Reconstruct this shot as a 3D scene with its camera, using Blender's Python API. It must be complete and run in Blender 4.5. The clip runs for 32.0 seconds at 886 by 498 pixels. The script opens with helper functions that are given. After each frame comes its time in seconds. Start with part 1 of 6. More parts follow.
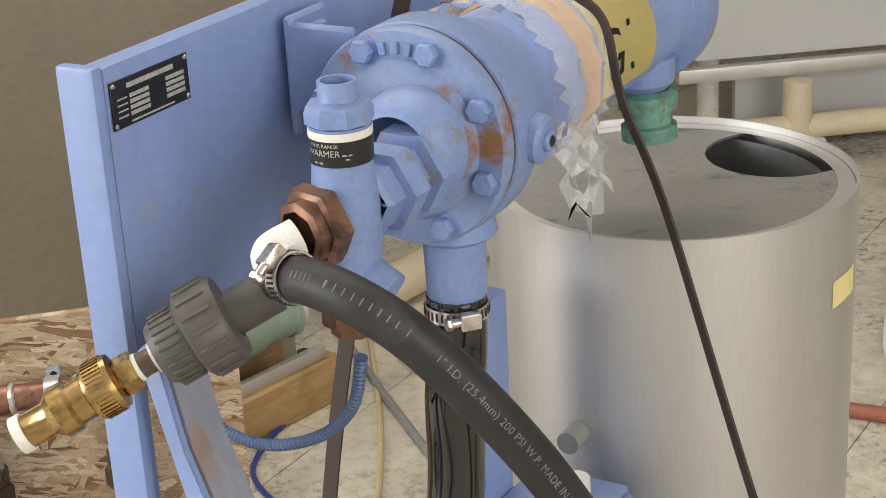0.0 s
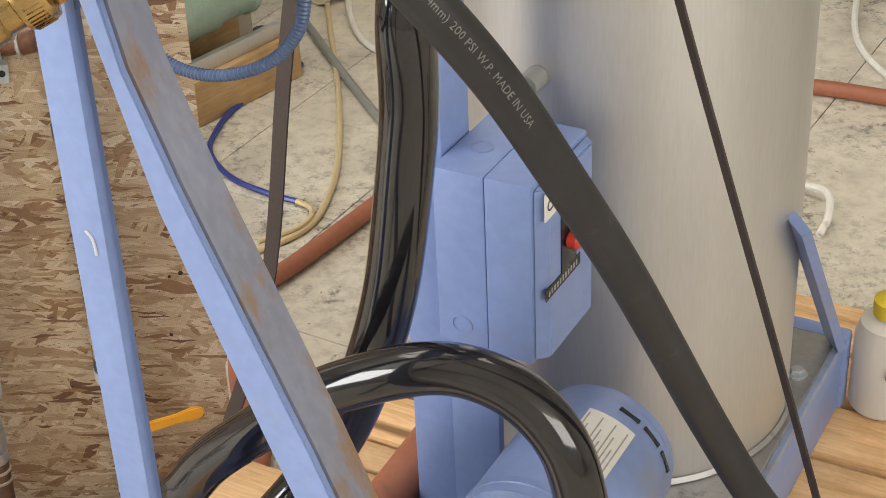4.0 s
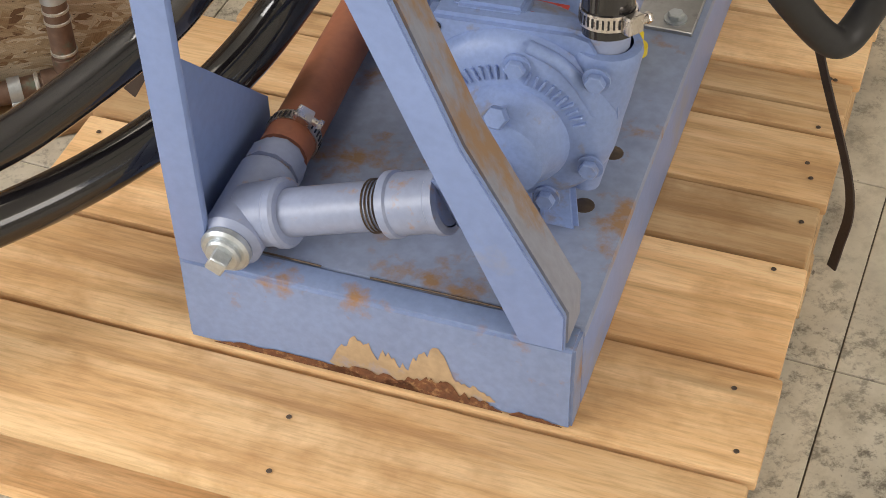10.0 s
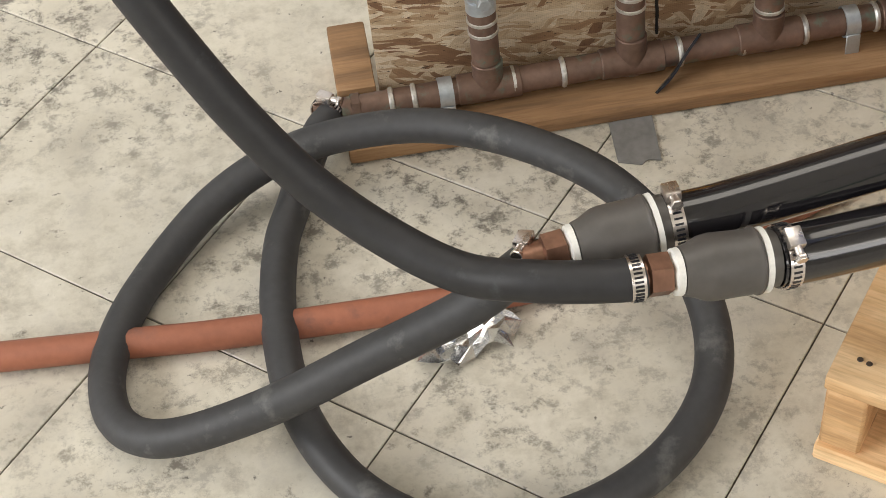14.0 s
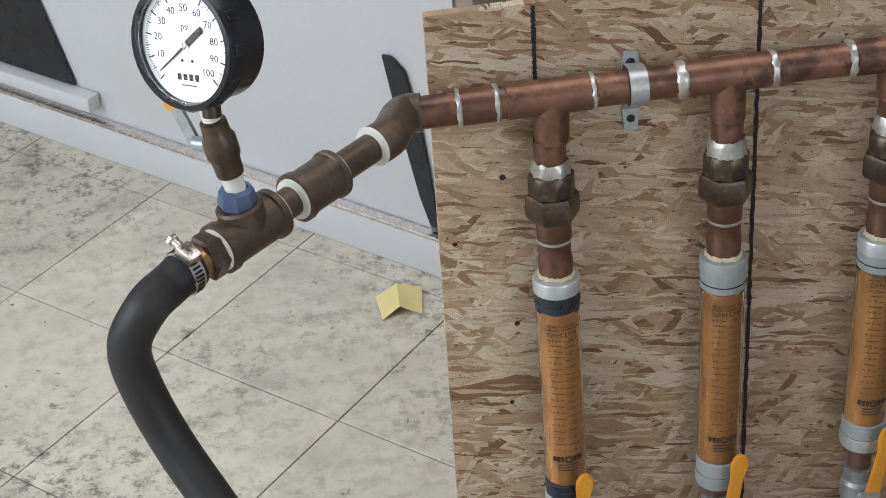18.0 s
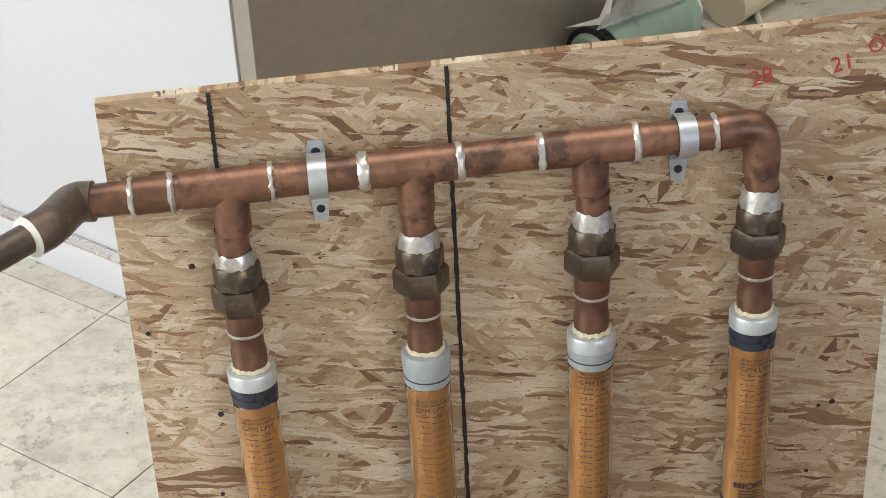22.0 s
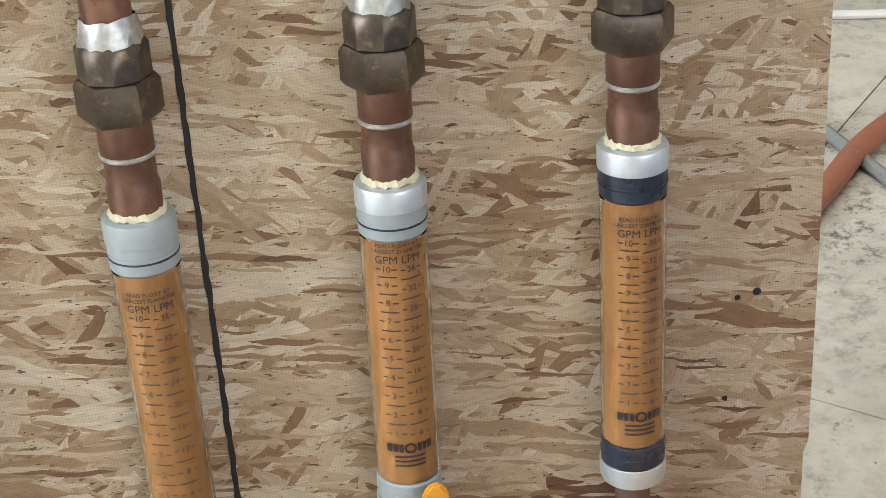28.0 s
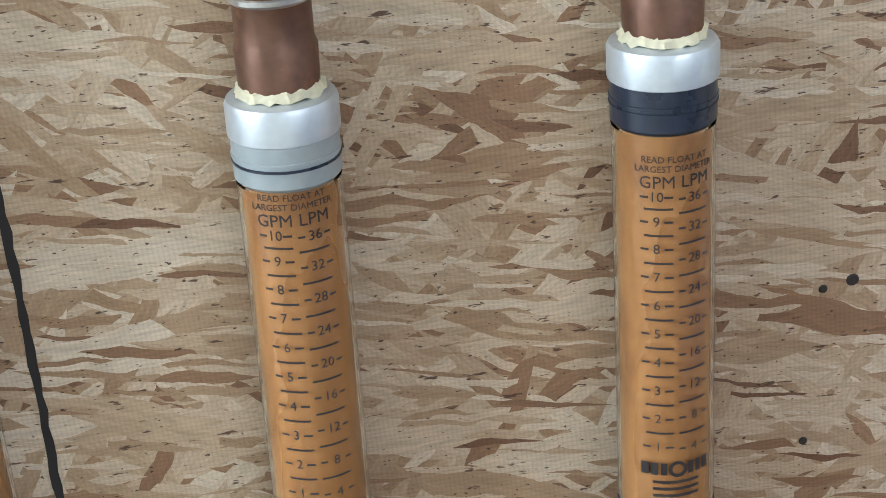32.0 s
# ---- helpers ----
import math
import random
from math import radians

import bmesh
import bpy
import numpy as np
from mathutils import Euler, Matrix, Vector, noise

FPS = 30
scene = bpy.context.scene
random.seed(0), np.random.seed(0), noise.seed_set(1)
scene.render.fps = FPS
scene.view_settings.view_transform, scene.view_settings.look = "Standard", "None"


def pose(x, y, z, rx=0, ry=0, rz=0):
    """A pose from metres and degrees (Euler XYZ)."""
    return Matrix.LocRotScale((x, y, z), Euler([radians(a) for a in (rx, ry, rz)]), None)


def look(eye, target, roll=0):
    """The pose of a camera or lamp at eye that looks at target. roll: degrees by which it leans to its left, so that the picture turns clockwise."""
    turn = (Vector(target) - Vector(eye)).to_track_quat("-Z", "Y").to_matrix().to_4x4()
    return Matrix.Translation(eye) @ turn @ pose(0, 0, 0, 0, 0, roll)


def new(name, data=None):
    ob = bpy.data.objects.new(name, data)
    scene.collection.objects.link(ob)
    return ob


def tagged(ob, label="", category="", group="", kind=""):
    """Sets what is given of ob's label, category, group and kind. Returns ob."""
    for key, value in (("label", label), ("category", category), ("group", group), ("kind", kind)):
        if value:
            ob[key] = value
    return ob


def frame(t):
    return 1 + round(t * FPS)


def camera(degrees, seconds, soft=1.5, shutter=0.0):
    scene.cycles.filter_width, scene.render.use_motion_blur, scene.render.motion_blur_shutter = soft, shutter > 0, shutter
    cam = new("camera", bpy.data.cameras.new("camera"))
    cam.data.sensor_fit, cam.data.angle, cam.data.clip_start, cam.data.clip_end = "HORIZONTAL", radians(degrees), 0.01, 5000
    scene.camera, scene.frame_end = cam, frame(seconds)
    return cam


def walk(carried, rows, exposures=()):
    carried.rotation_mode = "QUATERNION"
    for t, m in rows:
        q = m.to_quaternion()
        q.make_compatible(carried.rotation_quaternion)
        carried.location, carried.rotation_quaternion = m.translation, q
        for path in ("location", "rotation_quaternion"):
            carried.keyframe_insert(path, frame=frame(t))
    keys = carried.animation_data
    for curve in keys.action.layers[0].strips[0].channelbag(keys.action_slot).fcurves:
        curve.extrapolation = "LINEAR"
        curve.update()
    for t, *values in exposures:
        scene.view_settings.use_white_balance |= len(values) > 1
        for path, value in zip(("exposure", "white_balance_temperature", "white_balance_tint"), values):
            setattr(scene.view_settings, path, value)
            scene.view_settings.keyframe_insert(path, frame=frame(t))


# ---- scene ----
cam = camera(29.6, 32.0, soft=0.4)
PATH = [
    (0, (0.7571, -1.7636, 1.5604), (0.9915, 0.0753, 0.8097), -3.05),
    (0.5, (0.7624, -1.7457, 1.5436), (0.9870, 0.0791, 0.7565), -3.51),
    (1, (0.7638, -1.7473, 1.5355), (0.9832, 0.0605, 0.7088), -3.64),
    (1.5, (0.7646, -1.7488, 1.5242), (0.9836, 0.0425, 0.6621), -3.60),
    (2, (0.7644, -1.7507, 1.5157), (0.9874, 0.0208, 0.6145), -3.33),
    (2.5, (0.7628, -1.7537, 1.5054), (0.9900, -0.0053, 0.5613), -3.21),
    (3, (0.7657, -1.7541, 1.4930), (0.9946, -0.0279, 0.5092), -3.20),
    (3.5, (0.7678, -1.7498, 1.4827), (1.0007, -0.0446, 0.4639), -3.02),
    (5.5, (0.7659, -1.7405, 1.4362), (1.0082, -0.1296, 0.2759), -2.04),
    (6, (0.7642, -1.7470, 1.4265), (1.0069, -0.1574, 0.2372), -1.93),
    (6.5, (0.7632, -1.7495, 1.4133), (1.0021, -0.1844, 0.1912), -1.89),
    (7, (0.7633, -1.7485, 1.4097), (0.9992, -0.2038, 0.1615), -1.92),
    (7.5, (0.7600, -1.7523, 1.4010), (0.9961, -0.2155, 0.1430), -1.63),
    (8, (0.7612, -1.7537, 1.3932), (0.9954, -0.2318, 0.1170), -1.65),
    (8.5, (0.7598, -1.7544, 1.3804), (0.9872, -0.2628, 0.0676), -2.29),
    (9, (0.7274, -1.7635, 1.3725), (0.9549, -0.2960, 0.0328), -3.71),
    (9.5, (0.6445, -1.7659, 1.3636), (0.9665, -0.3453, -0.0068), -3.35),
    (10, (0.5436, -1.7493, 1.3583), (0.9608, -0.3861, -0.0444), -2.12),
    (10.5, (0.4440, -1.7314, 1.3631), (0.9326, -0.3825, -0.0303), -1.44),
    (11, (0.3765, -1.6896, 1.3784), (0.8179, -0.3123, -0.0030), -3.17),
    (11.5, (0.3142, -1.6331, 1.3700), (0.6359, -0.2429, -0.0313), -3.06),
    (12, (0.2805, -1.5535, 1.2969), (0.4870, -0.1080, -0.0698), -4.31),
    (12.5, (0.2438, -1.4538, 1.2756), (0.2885, -0.0525, -0.1507), -6.88),
    (13, (0.1595, -1.4057, 1.2737), (0.1600, -0.0394, -0.1868), -6.67),
    (13.5, (0.0155, -1.3897, 1.2749), (0.1006, -0.0642, -0.2204), -7.02),
    (15.5, (-0.1019, -1.3289, 1.3974), (-0.0118, 0.0909, -0.0082), -4.60),
    (16, (-0.1095, -1.3236, 1.4080), (-0.0255, 0.1431, 0.0509), -4.30),
    (16.5, (-0.1079, -1.3166, 1.4224), (-0.0321, 0.1950, 0.1151), -4.38),
    (17, (-0.1036, -1.3174, 1.4369), (-0.0205, 0.2544, 0.2031), -3.84),
    (17.5, (-0.0989, -1.3272, 1.4454), (0.0094, 0.2935, 0.2785), -3.60),
    (18, (-0.0987, -1.3308, 1.4510), (0.0248, 0.3204, 0.3293), -3.71),
    (18.5, (-0.0988, -1.3286, 1.4520), (0.0334, 0.3479, 0.3694), -3.85),
    (19, (-0.0939, -1.3278, 1.4519), (0.0506, 0.3631, 0.3935), -3.92),
    (19.5, (-0.0783, -1.3386, 1.4523), (0.1337, 0.3351, 0.3781), -3.27),
    (20, (-0.0425, -1.3346, 1.4543), (0.2006, 0.3251, 0.3652), -3.21),
    (20.5, (-0.0003, -1.3366, 1.4589), (0.2722, 0.3199, 0.3718), -3.06),
    (21, (0.0536, -1.3257, 1.4592), (0.3358, 0.3307, 0.3744), -2.93),
    (21.5, (0.1302, -1.3121, 1.4537), (0.3319, 0.3548, 0.3670), -2.95),
    (22, (0.2072, -1.2934, 1.4548), (0.3254, 0.3817, 0.3685), -2.90),
    (22.5, (0.2549, -1.2811, 1.4427), (0.3112, 0.3934, 0.3506), -2.42),
    (23, (0.2675, -1.2696, 1.4417), (0.3137, 0.3986, 0.3395), -1.89),
    (23.5, (0.2797, -1.2726, 1.4350), (0.3212, 0.3842, 0.3155), -3.38),
    (24, (0.2849, -1.2489, 1.4056), (0.3520, 0.4023, 0.2791), -3.60),
    (24.5, (0.2942, -1.1967, 1.3638), (0.3781, 0.4469, 0.2273), -3.62),
    (25, (0.2980, -1.1493, 1.3208), (0.4057, 0.4819, 0.1685), -3.68),
    (25.5, (0.2906, -1.1092, 1.2856), (0.4411, 0.5079, 0.1183), -3.14),
    (26, (0.3224, -1.0777, 1.2100), (0.4681, 0.5658, 0.0797), -3.16),
    (26.5, (0.3403, -1.0427, 1.1526), (0.4948, 0.6226, 0.0559), -3.21),
    (28.5, (0.3712, -0.9051, 0.9679), (0.5712, 0.8119, -0.0381), -3.61),
    (29, (0.3829, -0.8649, 0.9310), (0.5735, 0.8529, -0.0754), -4.05),
    (29.5, (0.3959, -0.8241, 0.9034), (0.5795, 0.8889, -0.1125), -3.77),
    (30, (0.4076, -0.7844, 0.8763), (0.5951, 0.9287, -0.1386), -3.65),
    (30.5, (0.4163, -0.7467, 0.8492), (0.6044, 0.9898, -0.1251), -3.60),
    (31, (0.4251, -0.7070, 0.8244), (0.6055, 1.0317, -0.1474), -3.56),
    (31.5, (0.4301, -0.6695, 0.8002), (0.6048, 1.0727, -0.1664), -3.73),
    (32, (0.4455, -0.6332, 0.7780), (0.5914, 1.1127, -0.1866), -4.24),
]
EXPOSURE = [(0, -0.08, 6800, 11), (6, 0.08, 7000, 12), (9, 0.05, 7150, 11), (10, -0.2, 7100, 12), (11, -0.25, 7100, 12), (12, -0.12, 6950, 12), (13.5, -0.25, 6800, 11), (15.5, -0.6, 6250, 10), (17, -0.75, 6000, 10), (19, -0.65, 6000, 10),
            (21, -0.28, 6250, 10), (23, -0.03, 6350, 11), (26, 0.3, 6300, 10), (29, 0.18, 5800, 7), (32, 0.24, 5500, 5)]
walk(cam, [(t, look(eye, target, roll)) for t, eye, target, roll in PATH], exposures=EXPOSURE)

# ---- world and light ----
world = bpy.data.worlds.new("daylight")
scene.world = world
world.use_nodes = True
wn = world.node_tree
sky = wn.nodes.new("ShaderNodeTexSky")
sky.sky_type, sky.sun_disc, sky.sun_elevation, sky.sun_rotation = "NISHITA", False, radians(40), radians(200)
wn.links.new(sky.outputs[0], wn.nodes["Background"].inputs[0])
wn.nodes["Background"].inputs[1].default_value = 0.1


def window_light(name, eye, target, w, h, power, colour):
    d = bpy.data.lights.new(name, "AREA")
    d.shape, d.size, d.size_y, d.energy, d.color = "RECTANGLE", w, h, power, colour
    ob = new(name, d)
    ob.matrix_world = look(eye, target)
    return ob


window_light("window_daylight", (-3.4, -1.2, 2.0), (0.3, -0.2, 0.3), 2.6, 1.7, 175, (0.96, 0.98, 1.0))
window_light("window_daylight", (2.6, -3.9, 2.2), (0.8, 0.0, 0.4), 2.6, 1.7, 85, (1.0, 0.97, 0.93))
# Added soft fill from above; no real fixture is known up there.
window_light("ceiling_tube_light", (0.4, 0.4, 2.86), (0.4, 0.4, 0), 2.4, 1.2, 34, (1.0, 0.95, 0.88))

# ---- materials ----


def nodes_of(name):
    m = bpy.data.materials.new(name)
    m.use_nodes = True
    return m, m.node_tree, m.node_tree.nodes["Principled BSDF"]


def add(nt, kind, **sets):
    n = nt.nodes.new(kind)
    for k, v in sets.items():
        if k.startswith("i_"):
            n.inputs[k[2:].replace("_", " ")].default_value = v
    return n


def coords(nt, scale=(1, 1, 1), rot=(0, 0, 0)):
    tc, mp = nt.nodes.new("ShaderNodeTexCoord"), nt.nodes.new("ShaderNodeMapping")
    nt.links.new(tc.outputs["Object"], mp.inputs[0])
    mp.inputs["Scale"].default_value, mp.inputs["Rotation"].default_value = scale, rot
    return mp.outputs[0]


def noise_tex(nt, vec, scale, detail=4, rough=0.55):
    n = add(nt, "ShaderNodeTexNoise", i_Scale=scale, i_Detail=detail, i_Roughness=rough)
    nt.links.new(vec, n.inputs["Vector"])
    return n.outputs["Fac"]


def ramp(nt, fac, stops):
    r = nt.nodes.new("ShaderNodeValToRGB")
    while len(r.color_ramp.elements) < len(stops):
        r.color_ramp.elements.new(0.5)
    for e, (p, c) in zip(r.color_ramp.elements, stops):
        e.position, e.color = p, (*c, 1) if len(c) == 3 else c
    nt.links.new(fac, r.inputs[0])
    return r.outputs[0]


def mix(nt, fac, a, b, how="MIX"):
    m = nt.nodes.new("ShaderNodeMix")
    m.data_type, m.blend_type = "RGBA", how
    for sock, v in ((m.inputs[0], fac), (m.inputs[6], a), (m.inputs[7], b)):
        if hasattr(v, "links"):
            nt.links.new(v, sock)
        else:
            sock.default_value = v if isinstance(v, float) else (*v, 1)
    return m.outputs[2]


def bump(nt, bsdf, fac, strength=0.2, dist=0.002):
    b = add(nt, "ShaderNodeBump", i_Strength=strength, i_Distance=dist)
    nt.links.new(fac, b.inputs["Height"])
    nt.links.new(b.outputs[0], bsdf.inputs["Normal"])


def surface(name, colour, rough=0.5, metal=0.0, vary=0.15, big=6, fine=120, stain=None, amount=0.0, relief=0.1, rvary=0.15, coat=0.0, stretch=(1, 1, 1), rand=0.0):
    """Paint, plastic or metal with wear at two scales; stain: a second colour in patches."""
    m, nt, b = nodes_of(name)
    v = coords(nt, stretch)
    f1, f2 = noise_tex(nt, v, big), noise_tex(nt, v, fine, 3)
    lo = tuple(c * (1 - vary) for c in colour)
    hi = tuple(min(1, c * (1 + vary)) for c in colour)
    col = ramp(nt, f1, [(0.3, lo), (0.7, hi)])
    col = mix(nt, 0.35, col, ramp(nt, f2, [(0.35, lo), (0.65, hi)]))
    if stain:
        f3 = noise_tex(nt, v, big * 1.7, 6, 0.65)
        col = mix(nt, ramp(nt, f3, [(0.62 - amount * 0.3, (0, 0, 0)), (0.72 - amount * 0.25, (1, 1, 1))]), col, stain)
    if rand:
        oi = nt.nodes.new("ShaderNodeObjectInfo")
        hsv = add(nt, "ShaderNodeHueSaturation")
        mr = nt.nodes.new("ShaderNodeMapRange")
        mr.inputs[3].default_value, mr.inputs[4].default_value = 1 - rand, 1 + rand
        nt.links.new(oi.outputs["Random"], mr.inputs[0])
        nt.links.new(mr.outputs[0], hsv.inputs["Value"])
        nt.links.new(col, hsv.inputs["Color"])
        col = hsv.outputs[0]
    nt.links.new(col, b.inputs["Base Color"])
    rr = nt.nodes.new("ShaderNodeMapRange")
    rr.inputs[3].default_value, rr.inputs[4].default_value = max(0.03, rough - rvary), min(1, rough + rvary)
    nt.links.new(f1, rr.inputs[0])
    nt.links.new(rr.outputs[0], b.inputs["Roughness"])
    b.inputs["Metallic"].default_value = metal
    b.inputs["Coat Weight"].default_value = coat
    if relief:
        bump(nt, b, f2, relief, 0.001)
    return m


def wood(name, pale, mid, dark, along="x", scale=1.0, rand=0.25):
    m, nt, b = nodes_of(name)
    st = {"x": (1.2, 14, 14), "y": (14, 1.2, 14), "z": (14, 14, 1.2)}[along]
    tc, oi = nt.nodes.new("ShaderNodeTexCoord"), nt.nodes.new("ShaderNodeObjectInfo")
    off, mp = nt.nodes.new("ShaderNodeVectorMath"), nt.nodes.new("ShaderNodeMapping")
    sc = nt.nodes.new("ShaderNodeMath")
    sc.operation, sc.inputs[1].default_value = "MULTIPLY", 37.0
    nt.links.new(oi.outputs["Random"], sc.inputs[0])
    nt.links.new(tc.outputs["Object"], off.inputs[0])
    nt.links.new(sc.outputs[0], off.inputs[1])
    nt.links.new(off.outputs[0], mp.inputs[0])
    mp.inputs["Scale"].default_value = [s * scale for s in st]
    v = mp.outputs[0]
    g1, g2, g3 = noise_tex(nt, v, 2.2, 6, 0.6), noise_tex(nt, v, 9, 4), noise_tex(nt, v, 0.5, 3)
    col = ramp(nt, g1, [(0.33, dark), (0.46, mid), (0.62, pale)])
    col = mix(nt, 0.35, col, ramp(nt, g2, [(0.3, mid), (0.7, pale)]))
    col = mix(nt, ramp(nt, g3, [(0.6, (0, 0, 0)), (0.75, (0.5, 0.5, 0.5))]), col, dark)
    vk = add(nt, "ShaderNodeTexVoronoi", i_Scale=0.9, i_Randomness=1.0)
    nt.links.new(v, vk.inputs["Vector"])
    col = mix(nt, ramp(nt, vk.outputs["Distance"], [(0.07, (0.85, 0.85, 0.85)), (0.16, (0, 0, 0))]), col, tuple(c * 0.45 for c in dark))
    blot = noise_tex(nt, off.outputs[0], 9, 5, 0.65)
    col = mix(nt, ramp(nt, blot, [(0.50, (0, 0, 0)), (0.70, (0.75, 0.75, 0.75))]), col, tuple(0.5 * a + 0.5 * c for a, c in zip(mid, dark)))
    pores = noise_tex(nt, v, 26, 2)
    col = mix(nt, 0.3, col, ramp(nt, pores, [(0.35, (0.55, 0.5, 0.45)), (0.55, (1, 1, 1))]), "MULTIPLY")
    hsv = add(nt, "ShaderNodeHueSaturation")
    mr = nt.nodes.new("ShaderNodeMapRange")
    mr.inputs[3].default_value, mr.inputs[4].default_value = 1 - rand, 1 + rand
    nt.links.new(oi.outputs["Random"], mr.inputs[0])
    nt.links.new(mr.outputs[0], hsv.inputs["Value"])
    nt.links.new(col, hsv.inputs["Color"])
    nt.links.new(hsv.outputs[0], b.inputs["Base Color"])
    b.inputs["Roughness"].default_value = 0.7
    bump(nt, b, g2, 0.25, 0.002)
    return m


def strand_board():
    """Pressed wood strands: stretched cells in several layers, each strand its own tone."""
    m, nt, b = nodes_of("strand_board")
    tones = [(0.0, (0.22, 0.115, 0.062)), (0.06, (0.36, 0.21, 0.115)), (0.2, (0.49, 0.335, 0.20)), (0.5, (0.62, 0.47, 0.31)), (0.78, (0.73, 0.59, 0.42)), (1.0, (0.83, 0.72, 0.56))]
    col, height = None, None
    for k, (deg, sx, sz, cut) in enumerate(((2, 13, 105, 0), (-13, 16, 140, 0.40), (17, 13, 105, 0.48), (-27, 18, 140, 0.56), (34, 15, 100, 0.62), (-44, 20, 120, 0.72), (58, 22, 100, 0.78), (5, 9, 62, 0.82), (-20, 9, 56, 0.86), (-8, 30, 260, 0.66))):
        tc = nt.nodes.new("ShaderNodeTexCoord")
        turn, mp = nt.nodes.new("ShaderNodeMapping"), nt.nodes.new("ShaderNodeMapping")
        turn.inputs["Rotation"].default_value = (0, radians(deg), 0)
        turn.inputs["Location"].default_value = (k * 1.37, 0, k * 2.11)
        warp = nt.nodes.new("ShaderNodeVectorMath")
        nz = add(nt, "ShaderNodeTexNoise", i_Scale=30.0, i_Detail=5.0)
        sc = nt.nodes.new("ShaderNodeVectorMath")
        sc.operation = "SCALE"
        sc.inputs["Scale"].default_value = 0.011
        nt.links.new(tc.outputs["Object"], turn.inputs[0])
        nt.links.new(turn.outputs[0], nz.inputs["Vector"])
        nt.links.new(nz.outputs["Color"], sc.inputs[0])
        nt.links.new(turn.outputs[0], warp.inputs[0])
        nt.links.new(sc.outputs[0], warp.inputs[1])
        nt.links.new(warp.outputs[0], mp.inputs[0])
        mp.inputs["Scale"].default_value = (sx, 3, sz)
        vo = add(nt, "ShaderNodeTexVoronoi", i_Scale=1.0, i_Randomness=0.95)
        nt.links.new(mp.outputs[0], vo.inputs["Vector"])
        sep = nt.nodes.new("ShaderNodeSeparateColor")
        nt.links.new(vo.outputs["Color"], sep.inputs[0])
        c = ramp(nt, sep.outputs[0], tones)
        grain = noise_tex(nt, mp.outputs[0], 4.5, 5, 0.75)
        c = mix(nt, 0.6, c, ramp(nt, grain, [(0.3, (0.42, 0.42, 0.42)), (0.65, (1.0, 1.0, 1.0))]), "MULTIPLY")
        if col is None:
            col, height = c, sep.outputs[1]
        else:
            g = nt.nodes.new("ShaderNodeMath")
            g.operation, g.inputs[1].default_value = "GREATER_THAN", cut
            nt.links.new(sep.outputs[1], g.inputs[0])
            col = mix(nt, g.outputs[0], col, c)
            mh = nt.nodes.new("ShaderNodeMix")
            nt.links.new(g.outputs[0], mh.inputs[0])
            nt.links.new(height, mh.inputs[2])
            nt.links.new(sep.outputs[2], mh.inputs[3])
            height = mh.outputs[0]
    specks = noise_tex(nt, coords(nt, (22, 5, 95), (0, radians(-6), 0)), 2.4, 3, 0.7)
    col = mix(nt, ramp(nt, specks, [(0.63, (0, 0, 0)), (0.67, (0.9, 0.9, 0.9))]), col, (0.075, 0.035, 0.018))
    dots = noise_tex(nt, coords(nt, (60, 9, 150), (0, radians(5), 0)), 3.0, 2, 0.6)
    col = mix(nt, ramp(nt, dots, [(0.665, (0, 0, 0)), (0.69, (0.9, 0.9, 0.9))]), col, (0.05, 0.025, 0.014))
    for turn_y in (0, 90):
        wv = add(nt, "ShaderNodeTexWave", i_Scale=140.0, i_Distortion=0.6)
        nt.links.new(coords(nt, (1, 0.01, 1), (0, radians(turn_y + 3), 0)), wv.inputs["Vector"])
        col = mix(nt, 0.16, col, ramp(nt, wv.outputs["Fac"], [(0.1, (0.55, 0.5, 0.45)), (0.5, (1, 1, 1))]), "MULTIPLY")
    broad = noise_tex(nt, coords(nt), 5, 3)
    col = mix(nt, 0.5, col, ramp(nt, broad, [(0.3, (0.8, 0.76, 0.7)), (0.7, (1, 1, 1))]), "MULTIPLY")
    nt.links.new(col, b.inputs["Base Color"])
    b.inputs["Roughness"].default_value = 0.62
    bump(nt, b, height, 0.35, 0.0012)
    return m


